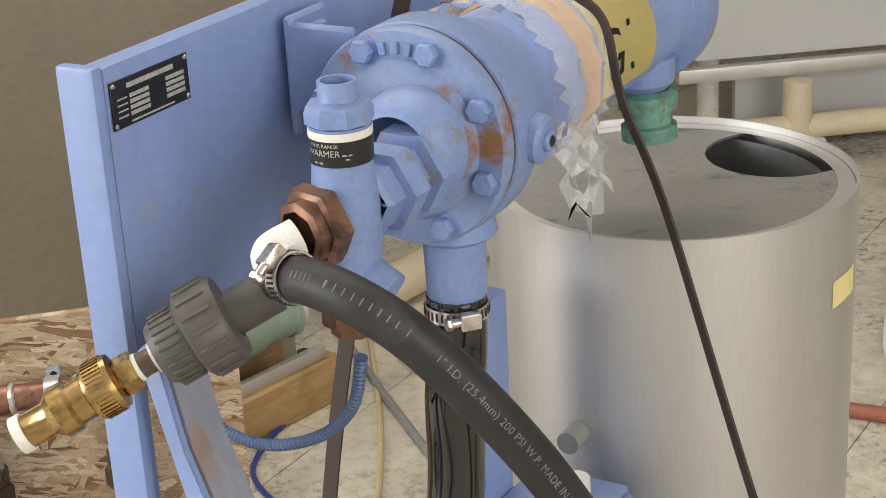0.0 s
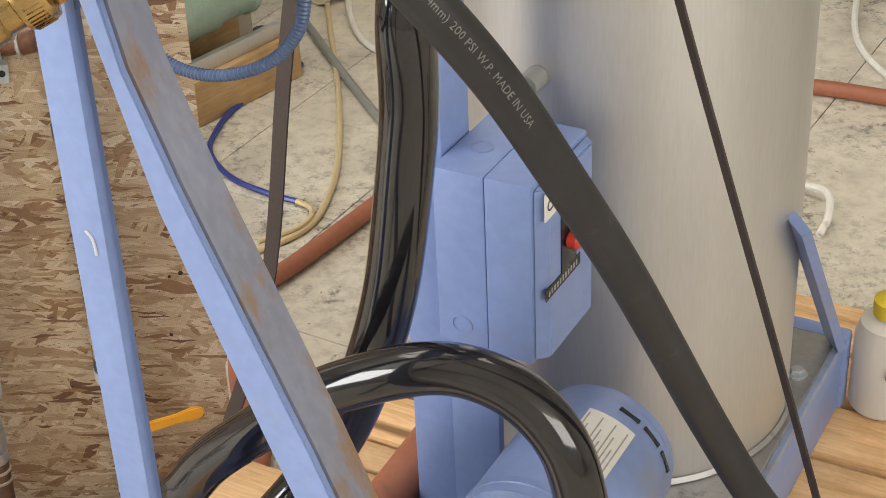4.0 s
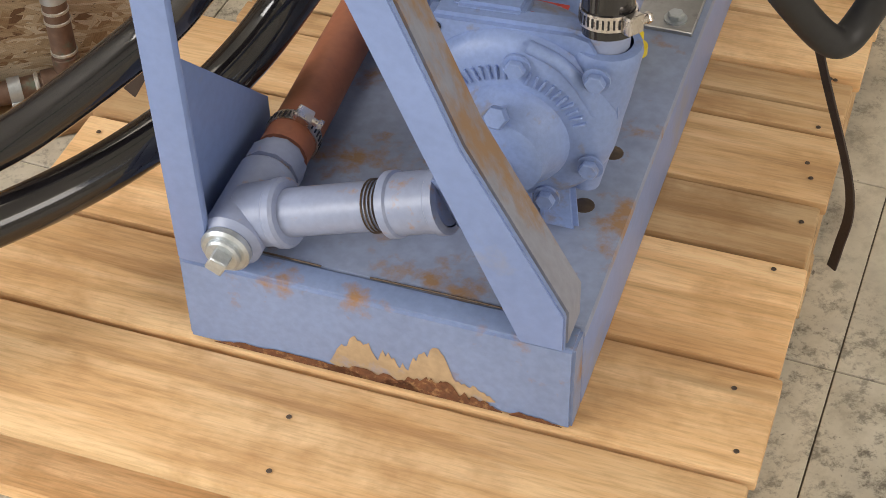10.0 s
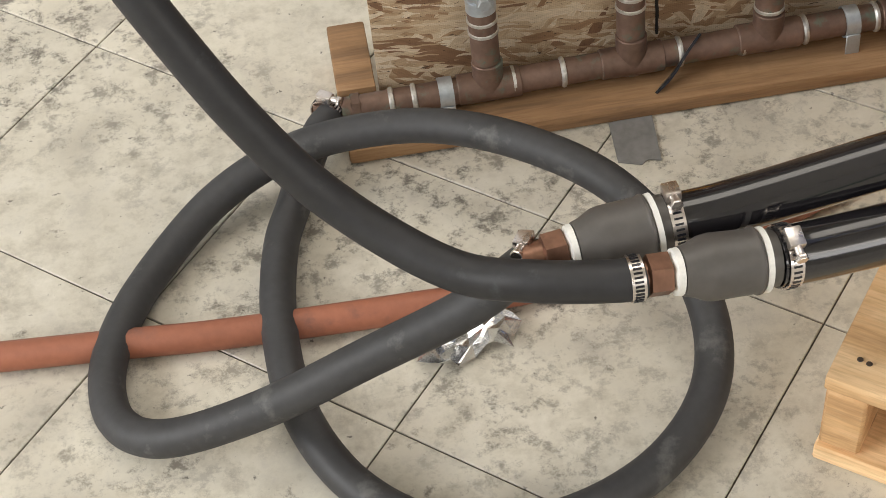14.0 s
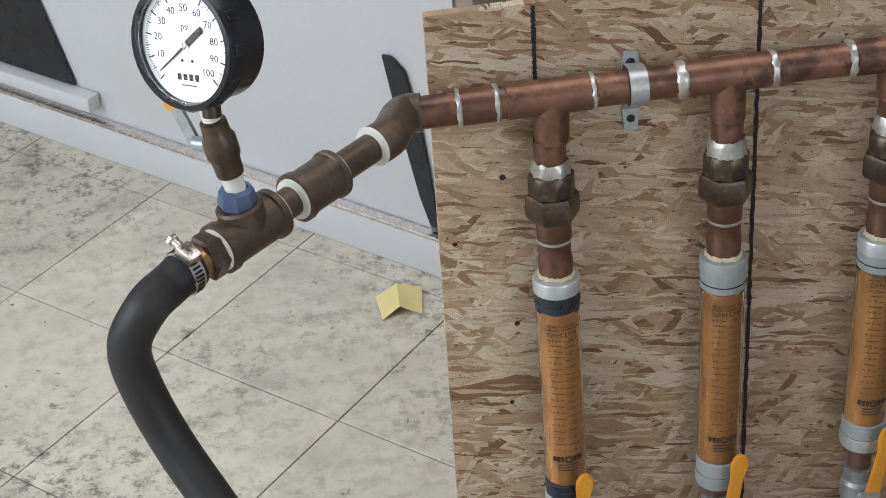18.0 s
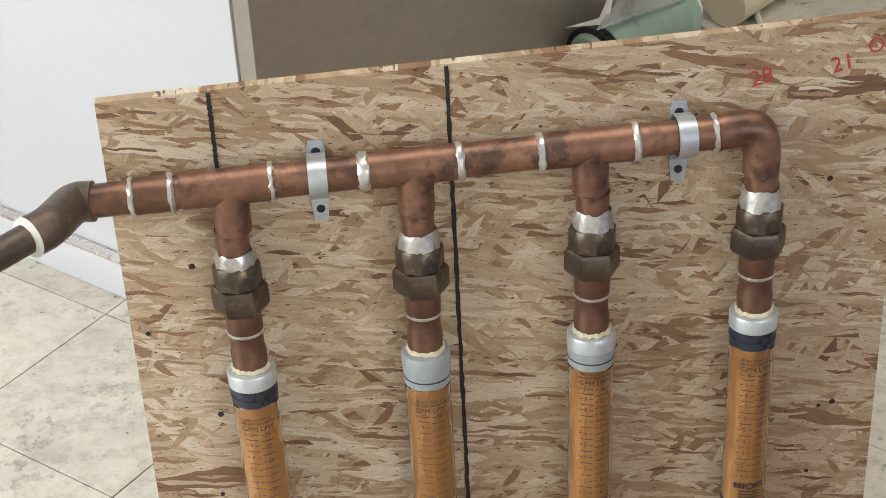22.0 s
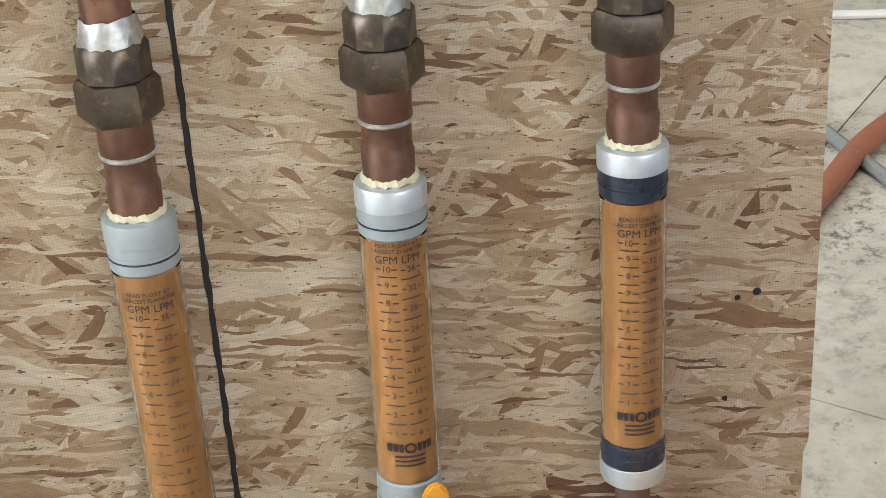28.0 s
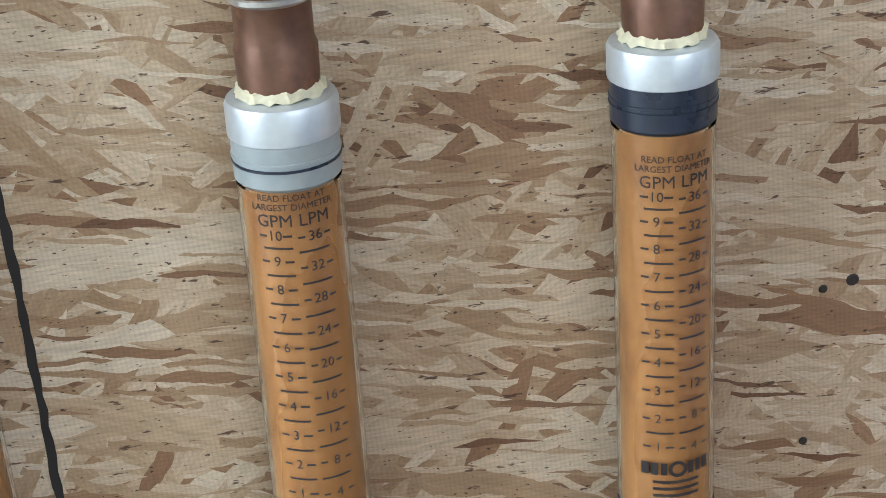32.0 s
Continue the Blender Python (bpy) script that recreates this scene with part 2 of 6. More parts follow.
def floor_tile():
    m, nt, b = nodes_of("vinyl_floor_tile")
    tc = nt.nodes.new("ShaderNodeTexCoord")
    geo = nt.nodes.new("ShaderNodeNewGeometry")
    v = geo.outputs["Position"]
    f1, f2, f3, f4 = noise_tex(nt, v, 3.0, 5), noise_tex(nt, v, 28, 6, 0.7), noise_tex(nt, v, 7, 7, 0.72), noise_tex(nt, v, 75, 3, 0.6)
    col = ramp(nt, f2, [(0.3, (0.42, 0.385, 0.315)), (0.5, (0.60, 0.565, 0.48)), (0.72, (0.72, 0.685, 0.60))])
    col = mix(nt, ramp(nt, f1, [(0.35, (0, 0, 0)), (0.7, (0.5, 0.5, 0.5))]), col, (0.68, 0.63, 0.52))
    col = mix(nt, ramp(nt, f3, [(0.53, (0, 0, 0)), (0.72, (0.75, 0.75, 0.75))]), col, (0.235, 0.21, 0.175))
    scuff, spots, where = noise_tex(nt, v, 34, 8, 0.8), noise_tex(nt, v, 13, 7, 0.75), noise_tex(nt, v, 2.1, 3)
    dirt = mix(nt, 1.0, ramp(nt, scuff, [(0.50, (0, 0, 0)), (0.60, (1, 1, 1))]), ramp(nt, where, [(0.42, (0.10, 0.10, 0.10)), (0.62, (0.9, 0.9, 0.9))]), "MULTIPLY")
    col = mix(nt, dirt, col, (0.13, 0.115, 0.095))
    col = mix(nt, ramp(nt, spots, [(0.61, (0, 0, 0)), (0.67, (0.75, 0.75, 0.75))]), col, (0.12, 0.10, 0.08))
    col = mix(nt, ramp(nt, f4, [(0.68, (0, 0, 0)), (0.73, (0.8, 0.8, 0.8))]), col, (0.07, 0.06, 0.05))
    oi = nt.nodes.new("ShaderNodeObjectInfo")
    hsv = add(nt, "ShaderNodeHueSaturation")
    mr = nt.nodes.new("ShaderNodeMapRange")
    mr.inputs[3].default_value, mr.inputs[4].default_value = 0.92, 1.06
    nt.links.new(oi.outputs["Random"], mr.inputs[0])
    nt.links.new(mr.outputs[0], hsv.inputs["Value"])
    nt.links.new(col, hsv.inputs["Color"])
    nt.links.new(hsv.outputs[0], b.inputs["Base Color"])
    rr = nt.nodes.new("ShaderNodeMapRange")
    rr.inputs[3].default_value, rr.inputs[4].default_value = 0.32, 0.6
    nt.links.new(f3, rr.inputs[0])
    nt.links.new(rr.outputs[0], b.inputs["Roughness"])
    bump(nt, b, f2, 0.06, 0.001)
    return m


def clear(name, colour, rough, trans, ior=1.4):
    m, nt, b = nodes_of(name)
    b.inputs["Base Color"].default_value = (*colour, 1)
    b.inputs["Roughness"].default_value = rough
    b.inputs["Transmission Weight"].default_value = trans
    b.inputs["IOR"].default_value = ior
    bump(nt, b, noise_tex(nt, coords(nt), 40), 0.03, 0.001)
    return m


def rusted_blue():
    """Blue machine enamel with rust blooms and scuffs."""
    return surface("rust_stained_blue_enamel", (0.22, 0.30, 0.51), 0.45, vary=0.14, big=7, stain=(0.33, 0.19, 0.10), amount=0.10, relief=0.1)


BLUE = surface("blue_enamel", (0.21, 0.295, 0.55), 0.4, vary=0.10, big=5, fine=90, stain=(0.25, 0.29, 0.42), amount=0.10, relief=0.06)
BLUE_DIRTY = rusted_blue()
DECK = surface("dirty_rusted_deck_paint", (0.25, 0.305, 0.45), 0.5, vary=0.22, big=8, fine=70, stain=(0.30, 0.18, 0.10), amount=0.26, relief=0.12)
CAST = surface("blue_painted_casting", (0.20, 0.285, 0.53), 0.45, vary=0.15, big=14, fine=220, stain=(0.22, 0.21, 0.24), amount=0.12, relief=0.3)
RUSTY_CAST = surface("rusty_blue_casting", (0.20, 0.28, 0.49), 0.5, vary=0.15, big=12, fine=200, stain=(0.24, 0.12, 0.06), amount=0.22, relief=0.3)
PALE_BLUE = surface("worn_pale_blue_pipe_paint", (0.27, 0.32, 0.47), 0.4, vary=0.12, big=18, stain=(0.36, 0.22, 0.13), amount=0.10, relief=0.12)
STEEL = surface("brushed_stainless", (0.64, 0.635, 0.63), 0.50, 1.0, vary=0.07, big=2.2, fine=60, relief=0.03, rvary=0.08, stretch=(6, 6, 0.6))
DULL_STEEL = surface("grey_stainless_lid", (0.40, 0.40, 0.40), 0.45, 0.85, vary=0.15, big=9, stain=(0.2, 0.2, 0.2), amount=0.12, relief=0.05)
CLAMP = surface("clamp_steel", (0.70, 0.65, 0.62), 0.28, 1.0, vary=0.12, big=60, fine=300, relief=0.1)
ZINC = surface("galvanised_steel", (0.50, 0.54, 0.57), 0.4, 0.7, vary=0.18, big=40, fine=200, relief=0.12)
RUBBER = surface("dull_black_rubber", (0.020, 0.020, 0.022), 0.55, vary=0.3, big=14, fine=90, stain=(0.045, 0.047, 0.05), amount=0.12, relief=0.15)
GREY_RUBBER = surface("dusty_grey_rubber", (0.042, 0.042, 0.044), 0.6, vary=0.25, big=12, fine=100, stain=(0.10, 0.10, 0.097), amount=0.14, relief=0.15)
GLOSS_BLACK = surface("glossy_black_hose", (0.012, 0.011, 0.013), 0.12, vary=0.3, big=10, fine=60, relief=0.05, rvary=0.06, coat=0.5)
TERRACOTTA = surface("red_brown_rubber_hose", (0.32, 0.115, 0.065), 0.55, vary=0.16, big=9, stain=(0.22, 0.09, 0.06), amount=0.1, relief=0.1)
COPPER = surface("tarnished_copper", (0.255, 0.135, 0.09), 0.42, 0.7, vary=0.35, big=18, fine=90, stain=(0.11, 0.065, 0.05), amount=0.42, relief=0.06)
DARK_COPPER = surface("oxidised_copper", (0.20, 0.11, 0.075), 0.45, 0.75, vary=0.3, big=30, fine=140, stain=(0.33, 0.17, 0.09), amount=0.15, relief=0.1)
OLD_COPPER = surface("dull_old_copper", (0.20, 0.13, 0.10), 0.5, 0.6, vary=0.3, big=20, fine=120, stain=(0.16, 0.20, 0.16), amount=0.14, relief=0.15)
BRONZE = surface("dark_bronze_nut", (0.11, 0.085, 0.066), 0.36, 0.75, vary=0.3, big=40, fine=160, stain=(0.24, 0.17, 0.10), amount=0.2, relief=0.12)
BRASS = surface("yellow_brass", (0.47, 0.32, 0.14), 0.27, 1.0, vary=0.2, big=35, fine=160, stain=(0.26, 0.15, 0.05), amount=0.14, relief=0.12)
IRON = surface("brown_black_iron_fitting", (0.115, 0.085, 0.065), 0.45, 0.55, vary=0.3, big=26, fine=150, stain=(0.20, 0.14, 0.10), amount=0.16, relief=0.25)
SOLDER = surface("solder", (0.62, 0.61, 0.58), 0.35, 0.8, vary=0.25, big=60, fine=240, relief=0.25)
PUTTY = surface("cream_thread_sealant", (0.70, 0.64, 0.44), 0.6, vary=0.2, big=70, fine=300, relief=0.5)
WHITE_TAPE = surface("white_thread_tape", (0.78, 0.77, 0.73), 0.55, vary=0.1, big=50, fine=300, relief=0.4)
ALU = surface("silver_cap", (0.62, 0.66, 0.68), 0.38, 0.55, vary=0.12, big=30, fine=200, relief=0.08)
GREY_CAP = surface("grey_plastic_cap", (0.34, 0.375, 0.375), 0.4, vary=0.12, big=30, fine=150, relief=0.08)
BLUE_BLACK = surface("blue_black_seal", (0.025, 0.032, 0.05), 0.3, vary=0.3, big=40, relief=0.05)
GREY_PVC = surface("dark_grey_pvc", (0.085, 0.078, 0.072), 0.45, vary=0.15, big=16, fine=120, relief=0.06)
ORANGE = surface("orange_yellow_vinyl", (0.78, 0.36, 0.03), 0.4, vary=0.08, big=25, relief=0.05)
YELLOW = surface("yellow_plastic", (0.80, 0.62, 0.04), 0.4, vary=0.1, big=25, relief=0.05)
PAPER_Y = surface("yellow_paper", (0.76, 0.66, 0.30), 0.8, vary=0.06, big=20, relief=0.1)
WHITE = surface("white_painted_sheet", (0.62, 0.63, 0.65), 0.35, vary=0.04, big=2.5, stain=(0.62, 0.62, 0.60), amount=0.05, relief=0.02)
TAUPE = surface("taupe_stainless_side", (0.36, 0.32, 0.27), 0.42, 0.35, vary=0.12, big=1.2, fine=40, relief=0.02, stretch=(1, 1, 2))
BLACK = surface("black_enamel", (0.012, 0.013, 0.018), 0.28, vary=0.3, big=25, relief=0.05)
INK = surface("black_ink", (0.025, 0.02, 0.02), 0.6, vary=0.3, big=90, relief=0)
MARKER = surface("black_marker_line", (0.02, 0.018, 0.018), 0.7, vary=0.3, big=200, relief=0.1)
RED_INK = surface("red_pencil", (0.45, 0.06, 0.04), 0.6, vary=0.2, big=90, relief=0)
DIAL = surface("white_dial", (0.80, 0.82, 0.82), 0.5, vary=0.03, big=8, relief=0)
PALE_INK = surface("grey_white_print", (0.36, 0.36, 0.34), 0.6, vary=0.3, big=200, relief=0)
PLATE = surface("black_nameplate", (0.02, 0.02, 0.022), 0.35, 0.2, vary=0.2, big=30, relief=0.02)
LABEL_W = surface("white_label", (0.74, 0.73, 0.69), 0.55, vary=0.08, big=20, stain=(0.5, 0.46, 0.38), amount=0.08, relief=0.03)
RED = surface("red_plastic", (0.55, 0.04, 0.02), 0.4, vary=0.15, big=30, relief=0.02)
GREEN_B = surface("green_button", (0.02, 0.22, 0.09), 0.4, vary=0.15, big=30, relief=0.02)
STRAP = surface("brown_black_webbing", (0.05, 0.035, 0.03), 0.75, vary=0.25, big=30, fine=400, relief=0.5)
GREEN_HOSE = surface("green_corrugated_hose", (0.03, 0.17, 0.105), 0.4, vary=0.15, big=14, relief=0.08)
SAGE = surface("sage_green_pump_paint", (0.30, 0.41, 0.34), 0.4, vary=0.12, big=12, stain=(0.2, 0.25, 0.2), amount=0.08, relief=0.1)
VERDIGRIS = surface("verdigris_fitting", (0.13, 0.30, 0.25), 0.6, 0.2, vary=0.3, big=30, stain=(0.16, 0.12, 0.08), amount=0.25, relief=0.4)
FOIL = surface("crumpled_foil", (0.72, 0.73, 0.74), 0.2, 1.0, vary=0.15, big=40, relief=0.3)
DUCT = surface("grey_duct_tape", (0.22, 0.215, 0.21), 0.45, vary=0.2, big=30, relief=0.15)
TAN_BAND = surface("tan_packing_band", (0.52, 0.31, 0.16), 0.55, vary=0.12, big=15, relief=0.1)
WRAP = clear("crinkled_clear_wrap", (0.9, 0.92, 0.94), 0.22, 0.75, 1.25)
BOTTLE = clear("milky_bottle_plastic", (0.86, 0.85, 0.80), 0.45, 0.35)
TUBE_CLEAR = clear("clear_tube_wall", (0.97, 0.96, 0.93), 0.06, 1.0, 1.12)
AMBER = surface("amber_stained_tube", (0.265, 0.130, 0.044), 0.25, vary=0.3, big=9, fine=60, stain=(0.17, 0.078, 0.028), amount=0.24, relief=0.0, stretch=(1, 1, 0.35), rand=0.12)
WALL = surface("painted_wall", (0.70, 0.68, 0.63), 0.8, vary=0.05, big=1.5, relief=0.1)
PINE = wood("pallet_pine", (0.84, 0.60, 0.35), (0.66, 0.40, 0.19), (0.34, 0.165, 0.06), "x", rand=0.30)
LUMBER = wood("weathered_lumber", (0.40, 0.245, 0.13), (0.27, 0.15, 0.07), (0.11, 0.06, 0.03), "x")
CRATE = wood("crate_lumber", (0.55, 0.38, 0.20), (0.43, 0.27, 0.12), (0.25, 0.14, 0.06), "x")
OSB = strand_board()
TILE = floor_tile()
GROUT = surface("dark_floor_joint", (0.10, 0.085, 0.065), 0.8, vary=0.3, big=20, relief=0.2)
TAN_TUBE = surface("tan_vinyl_tube", (0.58, 0.47, 0.27), 0.35, vary=0.1, big=15, relief=0.02)
BLUE_TUBE = surface("dark_blue_tube", (0.03, 0.05, 0.24), 0.35, vary=0.1, big=15, relief=0.02)
GREY_TUBE = surface("grey_cable", (0.24, 0.25, 0.24), 0.5, vary=0.1, big=15, relief=0.02)
CONDUIT = surface("blue_grey_flexible_conduit", (0.10, 0.15, 0.27), 0.4, 0.2, vary=0.15, big=30, relief=0.1)

# ---- shape helpers ----
POSE = {}


def thing(name, label, category, at=None, group="", kind=""):
    ob = new(name)
    ob.matrix_world = at or Matrix()
    POSE[ob] = at or Matrix()
    return tagged(ob, label, category, group, kind)


def part(name, bm, material, parent=None, label="", smooth=True):
    me = bpy.data.meshes.new(name)
    bm.normal_update()
    bm.to_mesh(me)
    bm.free()
    me.materials.append(material)
    if smooth:
        me.shade_smooth()
        me.set_sharp_from_angle(angle=radians(38))
    ob = new(name, me)
    ob.parent = parent
    POSE[ob] = POSE.get(parent, Matrix())
    return tagged(ob, label)


def inside(bm, parent):
    """Shapes made in world places, brought into the parent's own space."""
    bm.transform(POSE[parent].inverted())
    return bm


def base_at(p):
    return Matrix.Translation(p)


def box(x0, x1, y0, y1, z0, z1, bevel=0.0, seg=2, m=None):
    bm = bmesh.new()
    bmesh.ops.create_cube(bm, size=1)
    bm.transform(Matrix.Translation(((x0 + x1) / 2, (y0 + y1) / 2, (z0 + z1) / 2)) @ Matrix.Diagonal((x1 - x0, y1 - y0, z1 - z0, 1)))
    if bevel:
        bmesh.ops.bevel(bm, geom=bm.edges[:], offset=bevel, segments=seg, affect="EDGES", profile=0.6)
    if m is not None:
        bm.transform(m)
    return bm


def prism(outline, y0, y1, bevel=0.0, m=None):
    """An outline of (x, z), given depth along y."""
    bm = bmesh.new()
    a = [bm.verts.new((x, y0, z)) for x, z in outline]
    b = [bm.verts.new((x, y1, z)) for x, z in outline]
    bm.faces.new(a), bm.faces.new(b[::-1])
    for i in range(len(a)):
        j = (i + 1) % len(a)
        bm.faces.new((a[j], a[i], b[i], b[j]))
    bmesh.ops.recalc_face_normals(bm, faces=bm.faces[:])
    if bevel:
        bmesh.ops.bevel(bm, geom=bm.edges[:], offset=bevel, segments=2, affect="EDGES")
    if m is not None:
        bm.transform(m)
    return bm


def axis_pose(p, way):
    q = Vector(way).to_track_quat("Z", "Y")
    return Matrix.Translation(p) @ q.to_matrix().to_4x4()


def lathe(profile, seg=24, m=None, bm=None):
    """A turned shape about z: (radius, height) pairs from one end to the other."""
    own = bmesh.new()
    loops = []
    for r, h in profile:
        if r < 1e-6:
            loops.append([own.verts.new((0, 0, h))])
        else:
            loops.append([own.verts.new((r * math.cos(2 * math.pi * k / seg), r * math.sin(2 * math.pi * k / seg), h)) for k in range(seg)])
    for a, b in zip(loops, loops[1:]):
        for k in range(seg):
            j = (k + 1) % seg
            f = [a[k % len(a)], a[j % len(a)], b[j % len(b)], b[k % len(b)]]
            f = list(dict.fromkeys(f))
            if len(f) > 2:
                own.faces.new(f)
    bmesh.ops.recalc_face_normals(own, faces=own.faces[:])
    if m is not None:
        own.transform(m)
    return own


def rod(p0, p1, r, seg=20, r1=None, bevel=0.0):
    d = Vector(p1) - Vector(p0)
    h, r1, e = d.length, r if r1 is None else r1, bevel
    prof = [(0, 0), (r - e, 0), (r, e), (r1, h - e), (r1 - e, h), (0, h)] if e else [(0, 0), (r, 0), (r1, h), (0, h)]
    return lathe(prof, seg, axis_pose(p0, d))


def hexagon(p, way, r, h, chamfer=0.12):
    bm = lathe([(0, 0), (r * (1 - chamfer), 0), (r, h * 0.15), (r, h * 0.85), (r * (1 - chamfer), h), (0, h)], 6, axis_pose(p, way))
    return bm


def merge(*bms):
    out = bmesh.new()
    for b in bms:
        me = bpy.data.meshes.new("tmp")
        b.to_mesh(me)
        b.free()
        out.from_mesh(me)
        bpy.data.meshes.remove(me)
    return out


def spline(pts, sub=8):
    p = [Vector(q) for q in pts]
    p = [2 * p[0] - p[1]] + p + [2 * p[-1] - p[-2]]
    out = []
    for i in range(1, len(p) - 2):
        for k in range(sub):
            t = k / sub
            a, b, c, d = p[i - 1], p[i], p[i + 1], p[i + 2]
            out.append(0.5 * (2 * b + (c - a) * t + (2 * a - 5 * b + 4 * c - d) * t * t + (3 * b - a - 3 * c + d) * t**3))
    return out + [p[-2]]


def smooth_path(pts, rounds=2):
    p = [Vector(q) for q in pts]
    for _ in range(rounds):
        p = [p[0]] + [(p[i - 1] + 2 * p[i] + p[i + 1]) / 4 for i in range(1, len(p) - 1)] + [p[-1]]
    return p


def tube(pts, r, seg=14, sub=8, ribs=0.0, pitch=2, flat=None):
    """A hose along a smooth line through pts. ribs: how far each second ring stands in; flat: (width, thickness) of a band."""
    line = smooth_path(spline(pts, sub))
    bm = bmesh.new()
    loops, up = [], None
    for i, p in enumerate(line):
        t = (line[min(i + 1, len(line) - 1)] - line[max(i - 1, 0)]).normalized()
        if up is None:
            up = t.orthogonal().normalized()
        up = (up - t * up.dot(t)).normalized()
        side = t.cross(up)
        rr = r - (ribs if (i // max(1, pitch // 2)) % 2 else 0)
        if flat:
            w, h = flat
            cs = [(w, h), (-w, h), (-w, -h), (w, -h)]
            loops.append([bm.verts.new(p + side * a / 2 + up * b / 2) for a, b in cs])
        else:
            loops.append([bm.verts.new(p + rr * (math.cos(2 * math.pi * k / seg) * up + math.sin(2 * math.pi * k / seg) * side)) for k in range(seg)])
    n = len(loops[0])
    for a, b in zip(loops, loops[1:]):
        for k in range(n):
            bm.faces.new((a[k], a[(k + 1) % n], b[(k + 1) % n], b[k]))
    bm.faces.new(loops[0][::-1]), bm.faces.new(loops[-1])
    bmesh.ops.recalc_face_normals(bm, faces=bm.faces[:])
    return bm


def lettering(text, size, m, depth=0.0004, align="CENTER", bend=0.0, space=1.0, arc=0.0):
    """Words as a mesh in the x-y plane of m; bend: wraps them round a cylinder of that radius whose axis is y; arc: sets them on a circle of that radius."""
    cu = bpy.data.curves.new("words", "FONT")
    cu.body, cu.size, cu.extrude, cu.align_x, cu.align_y, cu.space_character, cu.resolution_u = text, size, depth, align, "CENTER", space, 2
    ob = bpy.data.objects.new("words", cu)
    me = bpy.data.meshes.new_from_object(ob)
    bm = bmesh.new()
    bm.from_mesh(me)
    bpy.data.objects.remove(ob), bpy.data.curves.remove(cu), bpy.data.meshes.remove(me)
    for v in bm.verts:
        if arc:
            a, r = v.co.x / arc, arc + v.co.y
            v.co = Vector((r * math.sin(a), r * math.cos(a), v.co.z))
        if bend:
            a, r = v.co.x / bend, bend + v.co.z
            v.co = Vector((r * math.sin(a), v.co.y, r * math.cos(a)))
    bm.transform(m)
    return bm


def hose_clamp(parent, p, way, r, screw=(0, 0, 1), width=0.012):
    """A worm-drive clamp: slotted band, housing and screw."""
    way, p = Vector(way).normalized(), Vector(p)
    c = part("hose_clamp", inside(lathe([(r, -width / 2), (r + 0.0014, -width / 2), (r + 0.0014, width / 2), (r, width / 2), (r, -width / 2)], 28, axis_pose(p, way)), parent), CLAMP, parent, "bright steel worm-drive hose clamp")
    s = Vector(screw)
    s = (s - way * s.dot(way)).normalized()
    t = way.cross(s)
    hp = p + s * (r + 0.005)
    m = Matrix((( *t, ), (*way,), (*s,))).transposed().to_4x4()
    m.translation = hp
    part("housing", inside(box(-0.009, 0.009, -width * 0.6, width * 0.6, -0.004, 0.005, 0.002, 2, m), parent), CLAMP, c)
    part("screw", inside(merge(rod(hp + t * 0.008, hp + t * 0.016, 0.004, 10), hexagon(hp + t * 0.016, t, 0.0055, 0.005)), parent), CLAMP, c)
    slots = [box(-0.0009, 0.0009, -width * 0.3, width * 0.3, r + 0.0012, r + 0.0019, 0, 1, axis_pose(p, way) @ Matrix.Rotation(a, 4, "Z") @ Matrix(((0, 0, 1, 0), (1, 0, 0, 0), (0, 1, 0, 0), (0, 0, 0, 1)))) for a in np.linspace(0, 2 * math.pi, 34)[:-1]]
    part("slots", inside(merge(*slots), parent), BLACK, c)
    return c

# ---- setting: room, floor ----
LEAN = 0.0611
BOARD = Matrix.Translation((0, -0.0033, 0)) @ Matrix.Rotation(-LEAN, 4, "X")          # x along the board, -y out of it, z up its face
SKID = Matrix.Translation((0.6357, -0.5775, 0)) @ Matrix.Rotation(radians(-37.7), 4, "Z")   # x across the skid, y along it
GRID = Matrix.Translation((-0.124, 0.423, 0)) @ Matrix.Rotation(radians(-39.8), 4, "Z")


def W(u, v, z):
    return SKID @ Vector((u, v, z))


def setting(name, bm, material, label, category):
    ob = part(name, bm, material, None, label, smooth=False)
    return tagged(ob, label, category, kind="structure")


floor = setting("floor", box(-3.6, 5.2, -4.2, 4.6, -0.12, -0.003), GROUT, "worn cream vinyl tile floor with dark joints", "floor")
setting("wall_north", box(-3.6, 5.2, 4.6, 4.75, -0.12, 3.0), WALL, "plain off-white workshop wall", "wall")
setting("wall_east", box(5.2, 5.35, -4.2, 4.75, -0.12, 3.0), WALL, "plain off-white workshop wall", "wall")
for n, (x0, x1, z0, z1) in enumerate(((-3.6, 1.2, -0.12, 3.0), (4.0, 5.35, -0.12, 3.0), (1.2, 4.0, -0.12, 1.2), (1.2, 4.0, 2.75, 3.0))):
    setting("wall_south_%d" % (n + 1), box(x0, x1, -4.35, -4.2, z0, z1), WALL, "off-white workshop wall round a window opening", "wall")
for n, (y0, y1, z0, z1) in enumerate(((-4.35, -2.6, -0.12, 3.0), (0.2, 4.75, -0.12, 3.0), (-2.6, 0.2, -0.12, 1.0), (-2.6, 0.2, 2.75, 3.0))):
    setting("wall_west_%d" % (n + 1), box(-3.75, -3.6, y0, y1, z0, z1), WALL, "off-white workshop wall round a window opening", "wall")
setting("ceiling", box(-3.75, 5.35, -4.35, 4.75, 3.0, 3.12), WALL, "plain white workshop ceiling", "ceiling")

